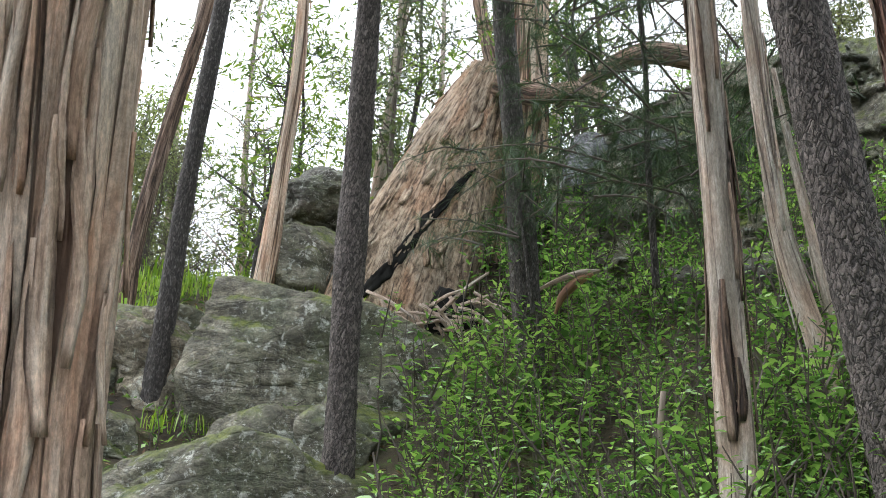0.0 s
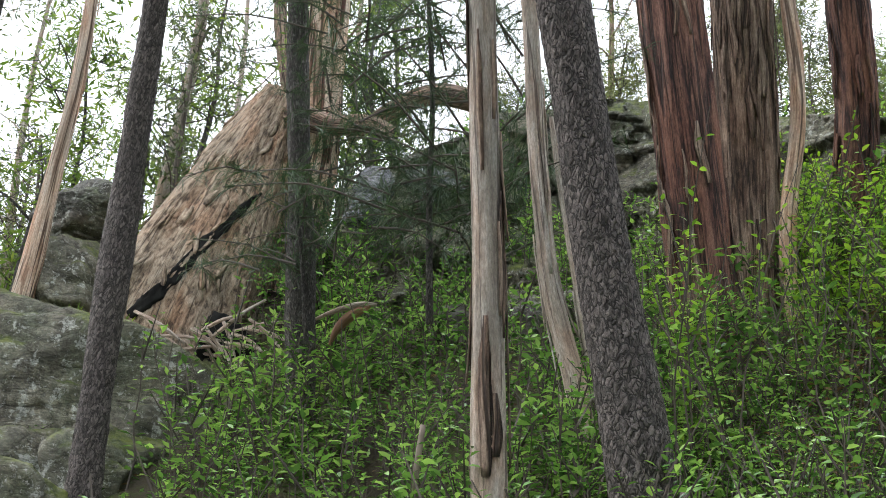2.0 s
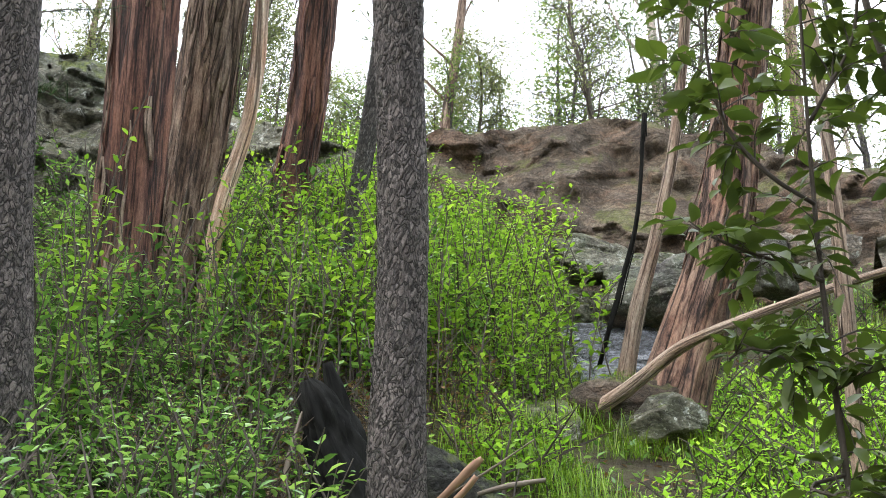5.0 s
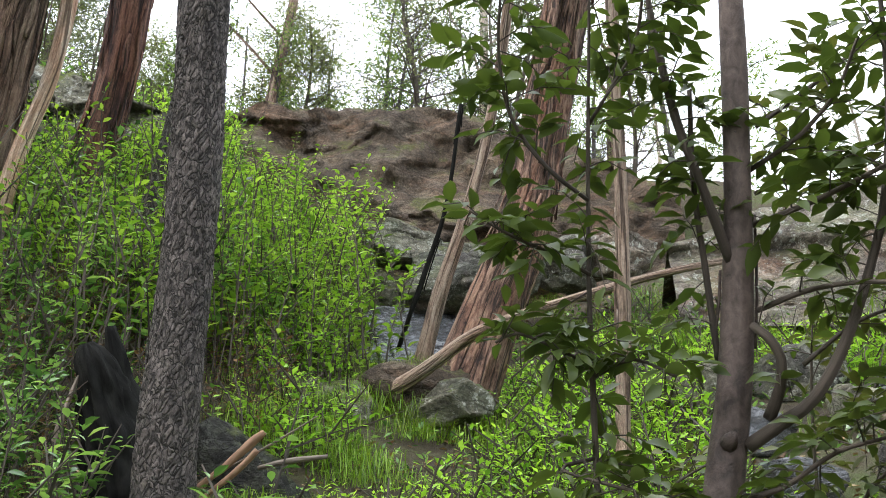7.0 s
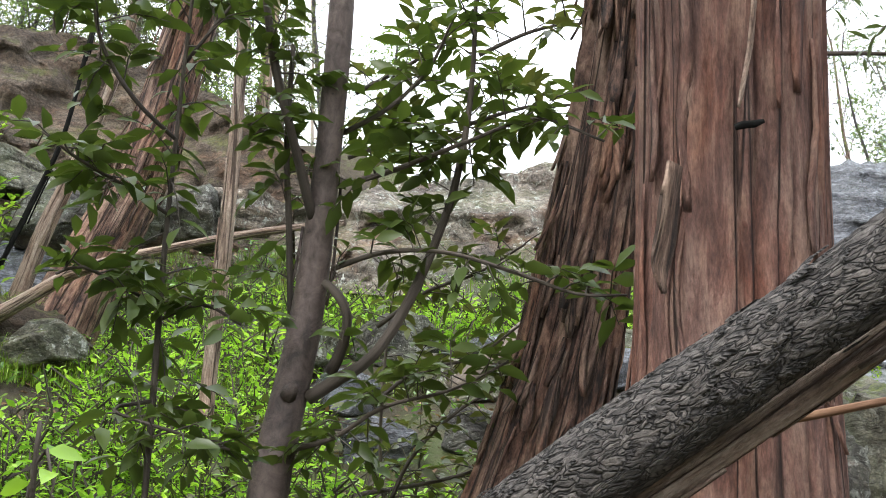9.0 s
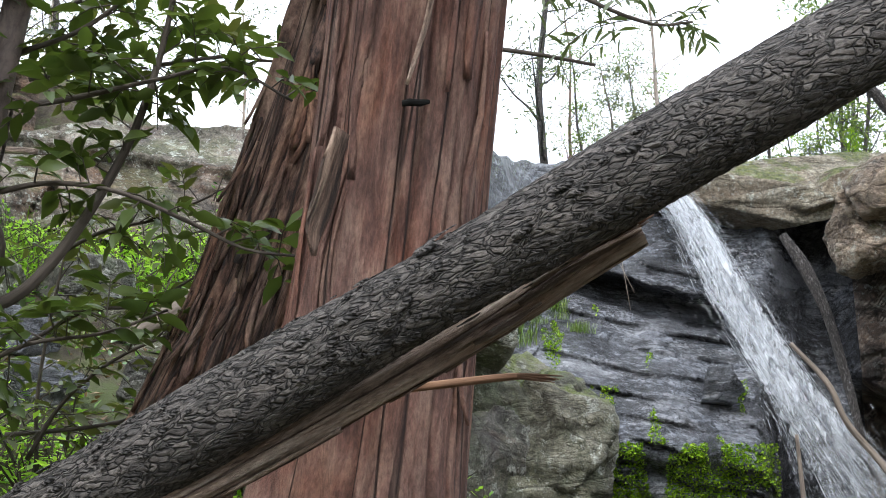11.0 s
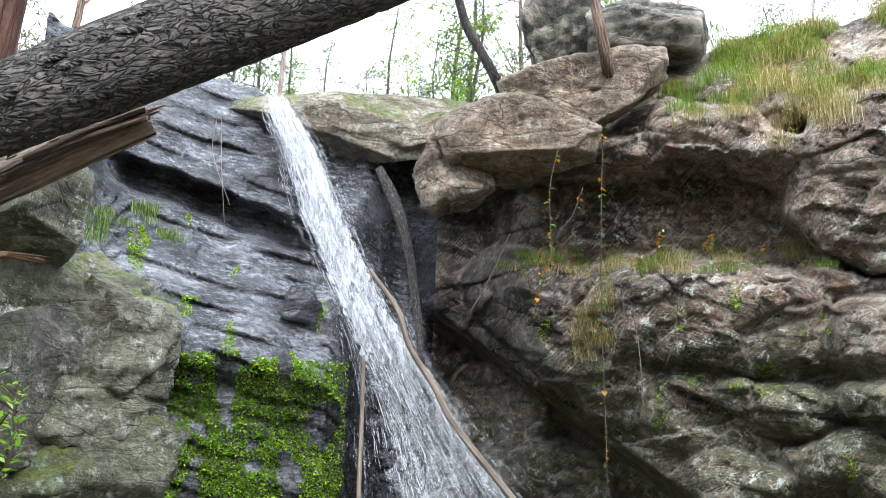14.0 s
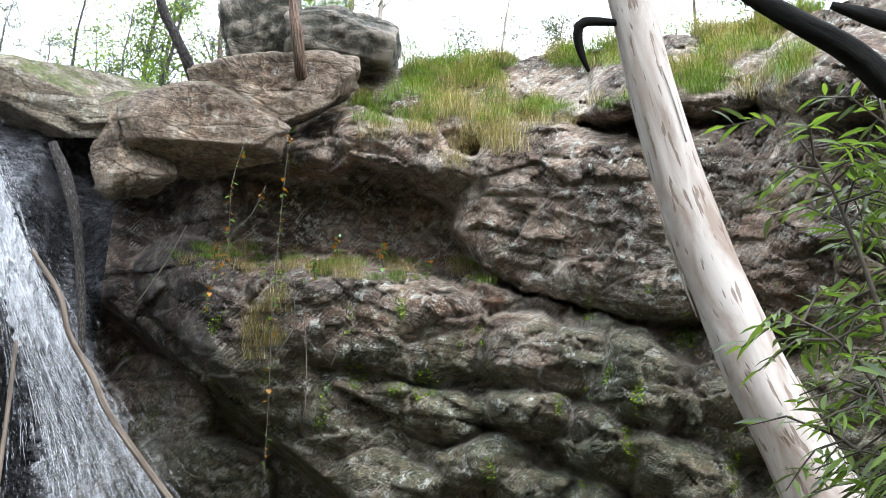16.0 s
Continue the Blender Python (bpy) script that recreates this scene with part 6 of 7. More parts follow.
M_HAZEL = leaf_material("grey_olive_leaf", (0.060, 0.075, 0.036), (0.125, 0.155, 0.066), (0.22, 0.25, 0.12), 0.35)
bushy = [gum_tree(230 + i, h, r, M_TWIG, ml, lb, lv, lf, cf, lm) for i, (h, r, ml, lb, lv, lf, cf, lm) in enumerate((
    (4.4, 0.07, M_HAZEL, "full olive-green tree on top of the bank", 9000, 0.11, 0.10, 34),
    (5.0, 0.07, M_HAZEL, "twiggy grey-green tree above the earth bank", 3800, 0.10, 0.08, 44)))]
plant_out(bushy, ((36.5, 17.5, 0.75), (51.5, 15.4, 0.80), (40.5, 18.5, 0.95), (55.0, 16.0, 0.85), (44.0, 17.5, 0.80), (48.5, 16.6, 0.75), (33.0, 18.0, 0.9), (59.5, 17.0, 0.9), (28.0, 14.5, 0.8), (24.0, 15.5, 0.8), (19.0, 14.8, 0.7), (64.0, 16.5, 0.7), (14.0, 15.5, 0.8), (-21.0, 17.0, 1.0), (-17.0, 19.0, 1.1), (-13.5, 16.0, 0.8), (-22.0, 13.6, 0.5), (-19.0, 13.4, 0.45), (-25.0, 14.0, 0.6), (-15.8, 13.8, 0.45)), 71, 0.1)


# ---- leafy saplings, limbs and sticks ----
def one_leaf(name, ln, ratio, mat):
    v, f = leaf_data([((0, 0, 0), (0, 1, 0), (0, 0, 1), ln, ln * ratio)], True)
    me = bpy.data.meshes.new(name)
    me.from_pydata(v, [], f)
    me.polygons.foreach_set("use_smooth", np.ones(len(me.polygons), dtype=bool))
    me.materials.append(mat)
    return me


def stick(name, points, mat, label, category="branch", segs=10, step=0.06, shape=None, part="stem"):
    e = holder(name, points[0][:3], label, category)
    v, f, u = tube_data(points, segs, step, shape or wobble_shape(len(label) + points[0][0], 0.18))
    mesh_ob(part, v, f, mat, e, "", u, True, points[0][:3])
    return e


def limb(e, points, mat, name="branch", segs=8):
    v, f, u = tube_data(points, segs, 0.05, wobble_shape(points[0][0], 0.12))
    return mesh_ob(name, v, f, mat, e, "", u, True, e.location)


def leafy(e, points, meshes, mat, seed, twigs, per, twig_len, lo=0.15, size=(0.55, 1.0), hang=0.3):
    """A branch with side twigs and single leaves; each leaf is a part under its branch."""
    rr = rng_of(seed)
    twigs = int(twigs * (1.35 if twigs > 6 else 1))
    b = limb(e, points, mat)
    path = smooth_path(points, 0.03)
    base = Vector(e.location)
    tubes = []
    for i in range(twigs):
        k = int((lo + (1 - lo) * (i + rr.random()) / twigs) * (len(path) - 1))
        s = Vector(path[k][:3])
        d = Vector((rr.gauss(0, 1), rr.gauss(0, 1), rr.gauss(0.15, 0.5))).normalized()
        ln = twig_len * rr.uniform(0.5, 1.25)
        m = s + d * ln * 0.5 + Vector((0, 0, 0.02))
        t = s + d * ln + Vector((0, 0, -0.03))
        tubes.append(tube_data([(*s, 0.0035), (*m, 0.0028), (*t, 0.0015)], 4, 0.08, None, False))
        for j in range(per):
            u = 0.25 + 0.75 * (j + 0.5) / per
            p = s.lerp(m, u * 2) if u < 0.5 else m.lerp(t, u * 2 - 1)
            side = d.cross(Vector((0, 0, 1)))
            side = (side.normalized() if side.length > 0.1 else Vector((1, 0, 0))) * (1 if j % 2 else -1)
            ld = (side * rr.uniform(0.5, 1.1) + d * rr.uniform(0.3, 0.9) + Vector((0, 0, rr.uniform(-hang - 0.35, 0.25)))).normalized()
            q = ld.to_track_quat('Y', 'Z') @ Euler((0, rr.gauss(0, 0.5), 0)).to_quaternion()
            lf = new("leaf", rr.choice(meshes))
            lf.parent = b
            sc = rr.uniform(*size)
            lf.matrix_basis = Matrix.LocRotScale(p - base, q, (sc, sc, sc))
    v, f, u = join(tubes)
    tagged(mesh_ob("twig", v, f, mat, b, "", u, True, base), kind="stuff")
    return b


M_OLIVE = leaf_material("dull_olive_leaf", (0.035, 0.042, 0.015), (0.095, 0.108, 0.036), (0.19, 0.19, 0.075), 0.3, 0.45)
OLIVES = [one_leaf("leaf", 0.10, 0.42, M_OLIVE), one_leaf("leaf", 0.085, 0.46, M_GLOSSY), one_leaf("leaf", 0.115, 0.38, M_OLIVE)]
LEAVES = [one_leaf("leaf", 0.135, 0.42, M_GLOSSY), one_leaf("leaf", 0.11, 0.46, M_GLOSSY), one_leaf("leaf", 0.15, 0.38, M_GLOSSY)]

e = holder("leafy_sapling", (4.055, 0.976, 2.186), "sapling with glossy dark green leaves beside the stream", "sapling")
leafy(e, [(4.049, 1.006, 2.155, 0.028), (4.042, 0.882, 2.221, 0.026), (4.031, 0.747, 2.296, 0.023), (4.022, 0.614, 2.479, 0.021), (4.012, 0.490, 2.733, 0.017), (3.980, 0.402, 2.965, 0.015), (3.913, 0.325, 3.306, 0.011), (3.731, 0.253, 3.756, 0.009)], LEAVES, M_TWIG, 301, 19, 6, 0.26, 0.4)
leafy(e, [(4.061, 0.924, 2.249, 0.024), (4.020, 0.860, 2.344, 0.021), (3.965, 0.827, 2.436, 0.019), (3.931, 0.854, 2.512, 0.019), (3.934, 0.909, 2.566, 0.017)], LEAVES, M_TWIG, 302, 3, 4, 0.2)
leafy(e, [(3.909, 0.954, 2.812, 0.020), (3.799, 0.961, 2.955, 0.019), (3.716, 0.979, 3.106, 0.017), (3.634, 1.011, 3.306, 0.017), (3.495, 1.011, 3.587, 0.013), (3.402, 1.001, 3.843, 0.009)], LEAVES, M_TWIG, 303, 16, 6, 0.25)
leafy(e, [(4.022, 1.078, 2.471, 0.013), (3.914, 1.055, 2.801, 0.013), (3.790, 1.026, 3.099, 0.011), (3.668, 0.963, 3.439, 0.009)], LEAVES, M_TWIG, 304, 10, 6, 0.25)
leafy(e, [(3.963, 0.888, 2.629, 0.011), (3.872, 0.656, 2.641, 0.010), (3.867, 0.420, 2.617, 0.008), (3.913, 0.163, 2.527, 0.008), (3.929, -0.032, 2.442, 0.006), (3.949, -0.205, 2.429, 0.005)], LEAVES, M_TWIG, 305, 12, 6, 0.2)
leafy(e, [(3.929, 0.862, 2.950, 0.011), (3.843, 0.607, 2.954, 0.011), (3.807, 0.316, 3.017, 0.008), (3.789, 0.061, 3.066, 0.006), (3.824, -0.172, 2.963, 0.005)], LEAVES, M_TWIG, 306, 16, 7, 0.22)
leafy(e, [(4.046, 1.098, 1.959, 0.013), (3.970, 0.871, 1.989, 0.010), (3.942, 0.671, 2.085, 0.008), (3.997, 0.437, 2.144, 0.006), (4.021, 0.234, 2.238, 0.005)], LEAVES, M_TWIG, 307, 16, 7, 0.26)
leafy(e, [(3.915, 0.863, 3.161, 0.011), (3.868, 0.640, 3.230, 0.009), (3.842, 0.475, 3.363, 0.007), (3.781, 0.368, 3.508, 0.006)], LEAVES, M_TWIG, 308, 10, 6, 0.24)

e = holder("leafy_sapling", (3.719, 1.457, 1.673), "thin young tree with broad green leaves", "sapling")
leafy(e, [(3.719, 1.457, 1.673, 0.012), (3.667, 1.429, 2.138, 0.012), (3.558, 1.370, 2.614, 0.010), (3.445, 1.295, 3.052, 0.008), (3.273, 1.178, 3.503, 0.006), (3.099, 1.067, 3.793, 0.005)], LEAVES, M_TWIG, 311, 22, 6, 0.24, 0.15)
leafy(e, [(3.436, 1.295, 2.980, 0.008), (3.261, 1.361, 3.059, 0.008), (3.126, 1.422, 3.217, 0.007), (3.001, 1.394, 3.418, 0.006), (2.907, 1.315, 3.661, 0.005)], LEAVES, M_TWIG, 312, 17, 7, 0.22, 0.3)
leafy(e, [(3.525, 1.346, 2.731, 0.008), (3.368, 1.422, 2.781, 0.007), (3.198, 1.507, 2.825, 0.006), (3.106, 1.589, 2.895, 0.005)], LEAVES, M_TWIG, 313, 12, 6, 0.18, 0.35)
leafy(e, [(3.612, 1.396, 2.416, 0.008), (3.474, 1.460, 2.455, 0.006), (3.356, 1.553, 2.501, 0.006), (3.290, 1.604, 2.461, 0.005)], LEAVES, M_TWIG, 314, 9, 6, 0.18, 0.3)
leafy(e, [(3.621, 1.402, 2.376, 0.008), (3.609, 1.234, 2.414, 0.006), (3.649, 1.100, 2.343, 0.006)], LEAVES, M_TWIG, 315, 7, 6, 0.2, 0.3)
leafy(e, [(3.675, 1.429, 2.099, 0.008), (3.555, 1.506, 2.048, 0.006), (3.621, 1.252, 1.958, 0.006), (3.683, 1.132, 1.918, 0.005)], LEAVES, M_TWIG, 316, 12, 6, 0.24, 0.2)
leafy(e, [(3.396, 1.259, 3.255, 0.008), (3.377, 1.141, 3.379, 0.006), (3.349, 1.031, 3.498, 0.006), (3.247, 0.931, 3.694, 0.005)], LEAVES, M_TWIG, 317, 10, 6, 0.22, 0.2)

e = holder("olive_shrub", (4.79, 0.938, 1.783), "straggling shrub with dull olive leaves beside the sapling", "shrub")
for i, pts in enumerate((
        [(4.790, 0.938, 1.783, 0.011), (4.733, 0.807, 2.008, 0.009), (4.654, 0.595, 2.177, 0.007), (4.602, 0.369, 2.277, 0.005), (4.605, 0.204, 2.342, 0.003)],
        [(4.842, 1.062, 1.885, 0.011), (4.828, 0.733, 1.923, 0.009), (4.802, 0.432, 1.983, 0.007), (4.829, 0.171, 2.027, 0.005)],
        [(4.726, 0.980, 2.252, 0.011), (4.712, 0.767, 2.389, 0.009), (4.736, 0.524, 2.434, 0.007), (4.676, 0.290, 2.558, 0.005)],
        [(5.132, 0.918, 1.737, 0.011), (5.115, 0.656, 1.904, 0.009), (5.066, 0.441, 2.144, 0.007), (5.022, 0.343, 2.312, 0.005)],
        [(5.194, 1.818, 1.756, 0.011), (5.108, 1.857, 1.982, 0.009), (5.057, 1.740, 2.182, 0.007), (5.052, 1.551, 2.282, 0.005)],
        [(4.714, 0.957, 2.601, 0.011), (4.656, 0.713, 2.726, 0.009), (4.622, 0.479, 2.779, 0.007), (4.618, 0.256, 2.893, 0.005)],
        [(5.413, 1.118, 1.760, 0.011), (5.295, 1.124, 2.093, 0.009), (5.177, 1.076, 2.451, 0.007), (5.063, 1.000, 2.810, 0.005), (5.001, 0.934, 3.014, 0.003)])):
    leafy(e, pts, OLIVES, M_TWIG, 370 + i, 14, 6, 0.22, 0.1, (0.5, 1.1), 0.3)

e = holder("leafy_sapling", (4.17, 0.916, 3.183), "upper boughs of a young tree with dull olive leaves", "sapling")
for i, pts in enumerate((
        [(4.210, 0.422, 3.287, 0.010), (4.298, 0.185, 3.381, 0.008), (4.385, 0.000, 3.411, 0.006), (4.448, -0.147, 3.452, 0.004)],
        [(4.135, 0.340, 3.563, 0.010), (4.200, 0.129, 3.678, 0.008), (4.270, -0.040, 3.729, 0.006), (4.350, -0.203, 3.749, 0.004)],
        [(4.170, 0.916, 3.183, 0.010), (4.205, 0.679, 3.259, 0.008), (4.283, 0.496, 3.307, 0.006)],
        [(4.049, 0.844, 3.412, 0.010), (4.108, 0.624, 3.552, 0.008), (4.147, 0.458, 3.670, 0.006)])):
    leafy(e, pts, OLIVES, M_TWIG, 390 + i, 9, 6, 0.24, 0.1, (0.7, 1.25), 0.3)

# short stubs and knots on the smooth sapling
for q, d, r in (((3.979, 0.990, 2.453), (0.05, -0.02, 0.05), 0.020), ((3.985, 1.059, 2.156), (-0.04, -0.04, 0.03), 0.026), ((3.915, 0.917, 2.833), (0.05, 0.0, 0.05), 0.018), ((3.838, 0.864, 3.221), (-0.05, -0.02, 0.06), 0.014)):
    limb(SAPLING, [(*q, r * 1.3), (q[0] + d[0] * 0.6, q[1] + d[1] * 0.6, q[2] + d[2] * 0.6, r), (q[0] + d[0], q[1] + d[1], q[2] + d[2], r * 0.5)], M_SAPBARK, "knot")

SEED = [one_leaf("leaf", 0.075, 0.45, M_BRIGHT)]
e = holder("seedling", (1.845, 0.522, 1.357), "small seedling with pale green leaves", "seedling")
leafy(e, [(1.845, 0.522, 1.357, 0.007), (1.807, 0.506, 1.507, 0.005), (1.765, 0.480, 1.627, 0.004), (1.760, 0.476, 1.662, 0.003)], SEED, M_TWIG, 321, 4, 2, 0.04, 0.4)

GUMS = [one_leaf("leaf", 0.10, 0.17, M_WATTLE), one_leaf("leaf", 0.085, 0.18, M_WATTLE), one_leaf("leaf", 0.11, 0.15, M_GUMLEAF)]
e = holder("willowy_shrub", (1.317, -3.376, 1.014), "shrub with narrow yellow-green leaves beside the gum", "shrub")
for i, pts in enumerate((
        [(1.317, -3.376, 1.014, 0.013), (1.402, -3.356, 1.465, 0.010), (1.447, -3.285, 1.827, 0.007), (1.495, -3.174, 2.123, 0.004), (1.543, -3.094, 2.253, 0.003)],
        [(1.360, -3.374, 1.174, 0.010), (1.404, -3.266, 1.544, 0.007), (1.486, -3.197, 1.740, 0.005), (1.544, -3.064, 1.802, 0.003)],
        [(1.354, -3.461, 1.410, 0.010), (1.399, -3.400, 1.787, 0.007), (1.402, -3.313, 2.110, 0.006), (1.390, -3.234, 2.324, 0.003)],
        [(1.362, -3.525, 1.054, 0.010), (1.494, -3.482, 1.356, 0.007), (1.592, -3.426, 1.535, 0.006), (1.667, -3.380, 1.587, 0.003)],
        [(1.428, -3.675, 1.287, 0.011), (1.487, -3.630, 1.660, 0.008), (1.548, -3.516, 2.068, 0.006), (1.607, -3.462, 2.143, 0.003)])):
    leafy(e, pts, GUMS, M_TWIG, 330 + i, 27, 8, 0.20, 0.2, (0.5, 1.0), 0.5)

# gum twigs that hang over the gully
HANG = [one_leaf("leaf", 0.11, 0.2, M_GUMLEAF), one_leaf("leaf", 0.09, 0.2, M_GUMLEAF)]
e = holder("hanging_branch", (4.781, -0.809, 3.741), "thin gum branch with hanging leaves", "branch")
leafy(e, [(4.781, -0.809, 3.741, 0.011), (4.787, -1.124, 3.711, 0.011), (4.783, -1.416, 3.661, 0.008)], HANG, M_TWIG, 341, 3, 4, 0.2, 0.5, (0.7, 1.2), 0.9)
leafy(e, [(4.571, -1.040, 4.075, 0.011), (4.640, -1.363, 3.919, 0.011), (4.656, -1.657, 3.813, 0.008), (4.618, -1.834, 3.809, 0.005)], HANG, M_TWIG, 342, 14, 7, 0.3, 0.1, (0.7, 1.2), 1.0)

# needle foliage of the she-oak
def needles(e, centre, spread, limbs, sprays, seed, length=0.2):
    rr = rng_of(seed)
    base = Vector(e.location)
    V, F, tubes = [], [], []
    for i in range(limbs):
        a = Vector((rr.uniform(-1, 1) * spread[0], rr.uniform(-1, 1) * spread[1], rr.uniform(-1, 1) * spread[2])) + Vector(centre)
        d = Vector((rr.gauss(0, 1), rr.gauss(0, 0.6), rr.uniform(-0.2, 0.5))).normalized()
        ln = rr.uniform(0.5, 1.2)
        p1, p2 = a + d * ln * 0.5 + Vector((0, 0, 0.1)), a + d * ln
        tubes.append(tube_data([(*a, 0.010), (*p1, 0.007), (*p2, 0.003)], 4, 0.2, None, False))
        for j in range(sprays):
            u = rr.random()
            s = a.lerp(p1, u * 2) if u < 0.5 else p1.lerp(p2, u * 2 - 1)
            o = Vector((rr.gauss(0, 1), rr.gauss(0, 1), rr.gauss(0.2, 0.6))).normalized()
            for m in range(7):
                dd = (o + Vector((rr.gauss(0, 0.35), rr.gauss(0, 0.35), rr.gauss(-0.1, 0.3)))).normalized()
                l0 = length * rr.uniform(0.6, 1.3)
                w = Vector((rr.gauss(0, 1), rr.gauss(0, 1), 0)).normalized() * 0.0022
                mid, tip = s + dd * l0 * 0.55, s + dd * l0 + Vector((0, 0, -0.25 * l0))
                k = len(V)
                V += [s - w, s + w, mid + w, mid - w, tip]
                F += [(k, k + 1, k + 2, k + 3), (k + 3, k + 2, k + 4)]
    v, f, u = join(tubes)
    tagged(mesh_ob("branchwork", v, f, M_TWIG, e, "", u, True, base), kind="stuff")
    tagged(mesh_ob("needle_foliage", [tuple(q) for q in V], F, M_NEEDLE, e, "", None, False, base), kind="stuff")


e = holder("she_oak", (1.473, 7.065, 4.180), "she-oak with drooping grey-green needle foliage", "tree")
limb(e, [(1.491, 7.119, 4.021, 0.030), (1.401, 6.760, 4.917, 0.025), (1.360, 6.486, 5.578, 0.021), (1.202, 6.017, 6.530, 0.017)], M_SLIM, "trunk")
needles(e, (1.304, 6.498, 5.430), (0.75, 0.8, 1.15), 95, 22, 351)
e = holder("she_oak", (0.542, 7.685, 4.379), "she-oak shoots with fine needles beside a dark trunk", "tree")
limb(e, [(0.640, 7.806, 3.991, 0.023), (0.535, 7.572, 4.677, 0.018), (0.434, 7.397, 5.094, 0.014)], M_SLIM, "trunk")
needles(e, (0.553, 7.483, 4.887), (0.35, 0.4, 0.5), 20, 20, 352)

# charred split and pieces round the leaning giant
def scar(e, axis, marks, mat, seed, label):
    """A ragged burnt strip that follows the trunk's surface through the marks (x, y, z, half width)."""
    path = smooth_path(axis, 0.05)
    line = smooth_path(marks, 0.03)
    V, F = [], []
    for i, q in enumerate(line):
        t = line[min(i + 1, len(line) - 1)][:3] - line[max(i - 1, 0)][:3]
        k = np.argmin(np.linalg.norm(path[:, :3] - q[:3], axis=1))
        o = q[:3] - path[k][:3]
        s = np.cross(o, t)
        s /= np.linalg.norm(s)
        for m in range(9):
            u = m / 4 - 1
            w = q[3] * (1 + 0.45 * noise.noise((i * 0.22, seed + (5 if u > 0 else 0), 0)) + 0.25 * noise.noise((i * 0.9, seed + 3 * (u > 0), 2)))
            c = q[:3] + s * u * w
            k = np.argmin(np.linalg.norm(path[:, :3] - c, axis=1))
            o = c - path[k][:3]
            r = path[k][3] * (1.035 if abs(u) < 0.95 else 0.96) + 0.03 * noise.noise((i * 0.3, u * 3, seed))
            V.append(path[k][:3] + o / np.linalg.norm(o) * r)
    for i in range(len(line) - 1):
        for m in range(8):
            F.append((9 * i + m, 9 * i + m + 1, 9 * i + m + 10, 9 * i + m + 9))
    mesh_ob("charred_split", V, F, mat, e, label, [(v[0], v[2]) for v in V], True, e.location)


scar(GIANT, gi, [(0.330, 9.66, 6.17, 0.020), (0.190, 9.70, 6.10, 0.040), (0.048, 9.75, 6.00, 0.055), (-0.099, 9.79, 5.83, 0.045), (-0.306, 9.83, 5.62, 0.075), (-0.50, 9.88, 5.31, 0.070), (-0.66, 9.92, 5.08, 0.085), (-0.90, 9.98, 4.82, 0.060)], M_CHAR, 3, "black charred split")
# solid black lump painted in place of the shaded cavity under the root
boulder("burnt_hollow", (-0.05, 9.72, 4.42), (0.46, 0.22, 0.40), (0, 30, 0), 43, M_CHAR, "black lump standing in for the shade in the cavity under the giant", 5, 8, 0.2, "", "stump")
stick("broken_limb", [(0.428, 9.826, 7.255, 0.139), (0.853, 9.729, 7.070, 0.125), (1.275, 9.660, 7.110, 0.106), (1.548, 9.679, 7.003, 0.100)], M_BROWN, "brown broken limb fallen across the trunks", "branch", 16, 0.05, fibre_shape(42, 0.03))
stick("broken_limb", [(1.099, 10.031, 7.101, 0.058), (1.547, 9.798, 7.406, 0.083), (2.032, 9.682, 7.596, 0.110), (2.597, 9.609, 7.494, 0.129)], M_BROWN, "brown dead limb with dry leaves", "branch", 16, 0.05, fibre_shape(43, 0.03))
stick("split_wood", [(0.745, 8.445, 4.435, 0.015), (0.915, 8.402, 4.513, 0.025), (1.109, 8.358, 4.570, 0.030), (1.263, 8.334, 4.575, 0.015)], M_DEADWOOD, "pale torn piece of split wood", "wood", 8, 0.04, fibre_shape(44, 0.008))
stick("split_wood", [(0.881, 8.499, 4.227, 0.010), (0.942, 8.446, 4.372, 0.035), (1.071, 8.389, 4.496, 0.040), (1.206, 8.349, 4.558, 0.015)], M_RAWWOOD, "curled orange strip of bark hanging from dead wood", "bark", 8, 0.04, fibre_shape(54, 0.012))
rr = rng_of(77)
SP = Vector((-0.30, 9.42, 4.52))
for i in range(26):
    a = SP + Vector((rr.uniform(-0.55, 0.5), rr.uniform(-0.2, 0.2), rr.uniform(-0.15, 0.15)))
    d = Vector((rr.uniform(0.3, 1.0), rr.uniform(-0.3, 0.1), rr.uniform(-0.9, 0.45))).normalized() * rr.uniform(0.3, 0.65)
    stick("dead_stick", [(*a, 0.017), (*(a + d * 0.5 + Vector((0, 0, 0.03))), 0.020), (*(a + d), 0.011)], M_DEADWOOD, "dry fallen stick in a heap under the giant", "stick", 6, 0.1)

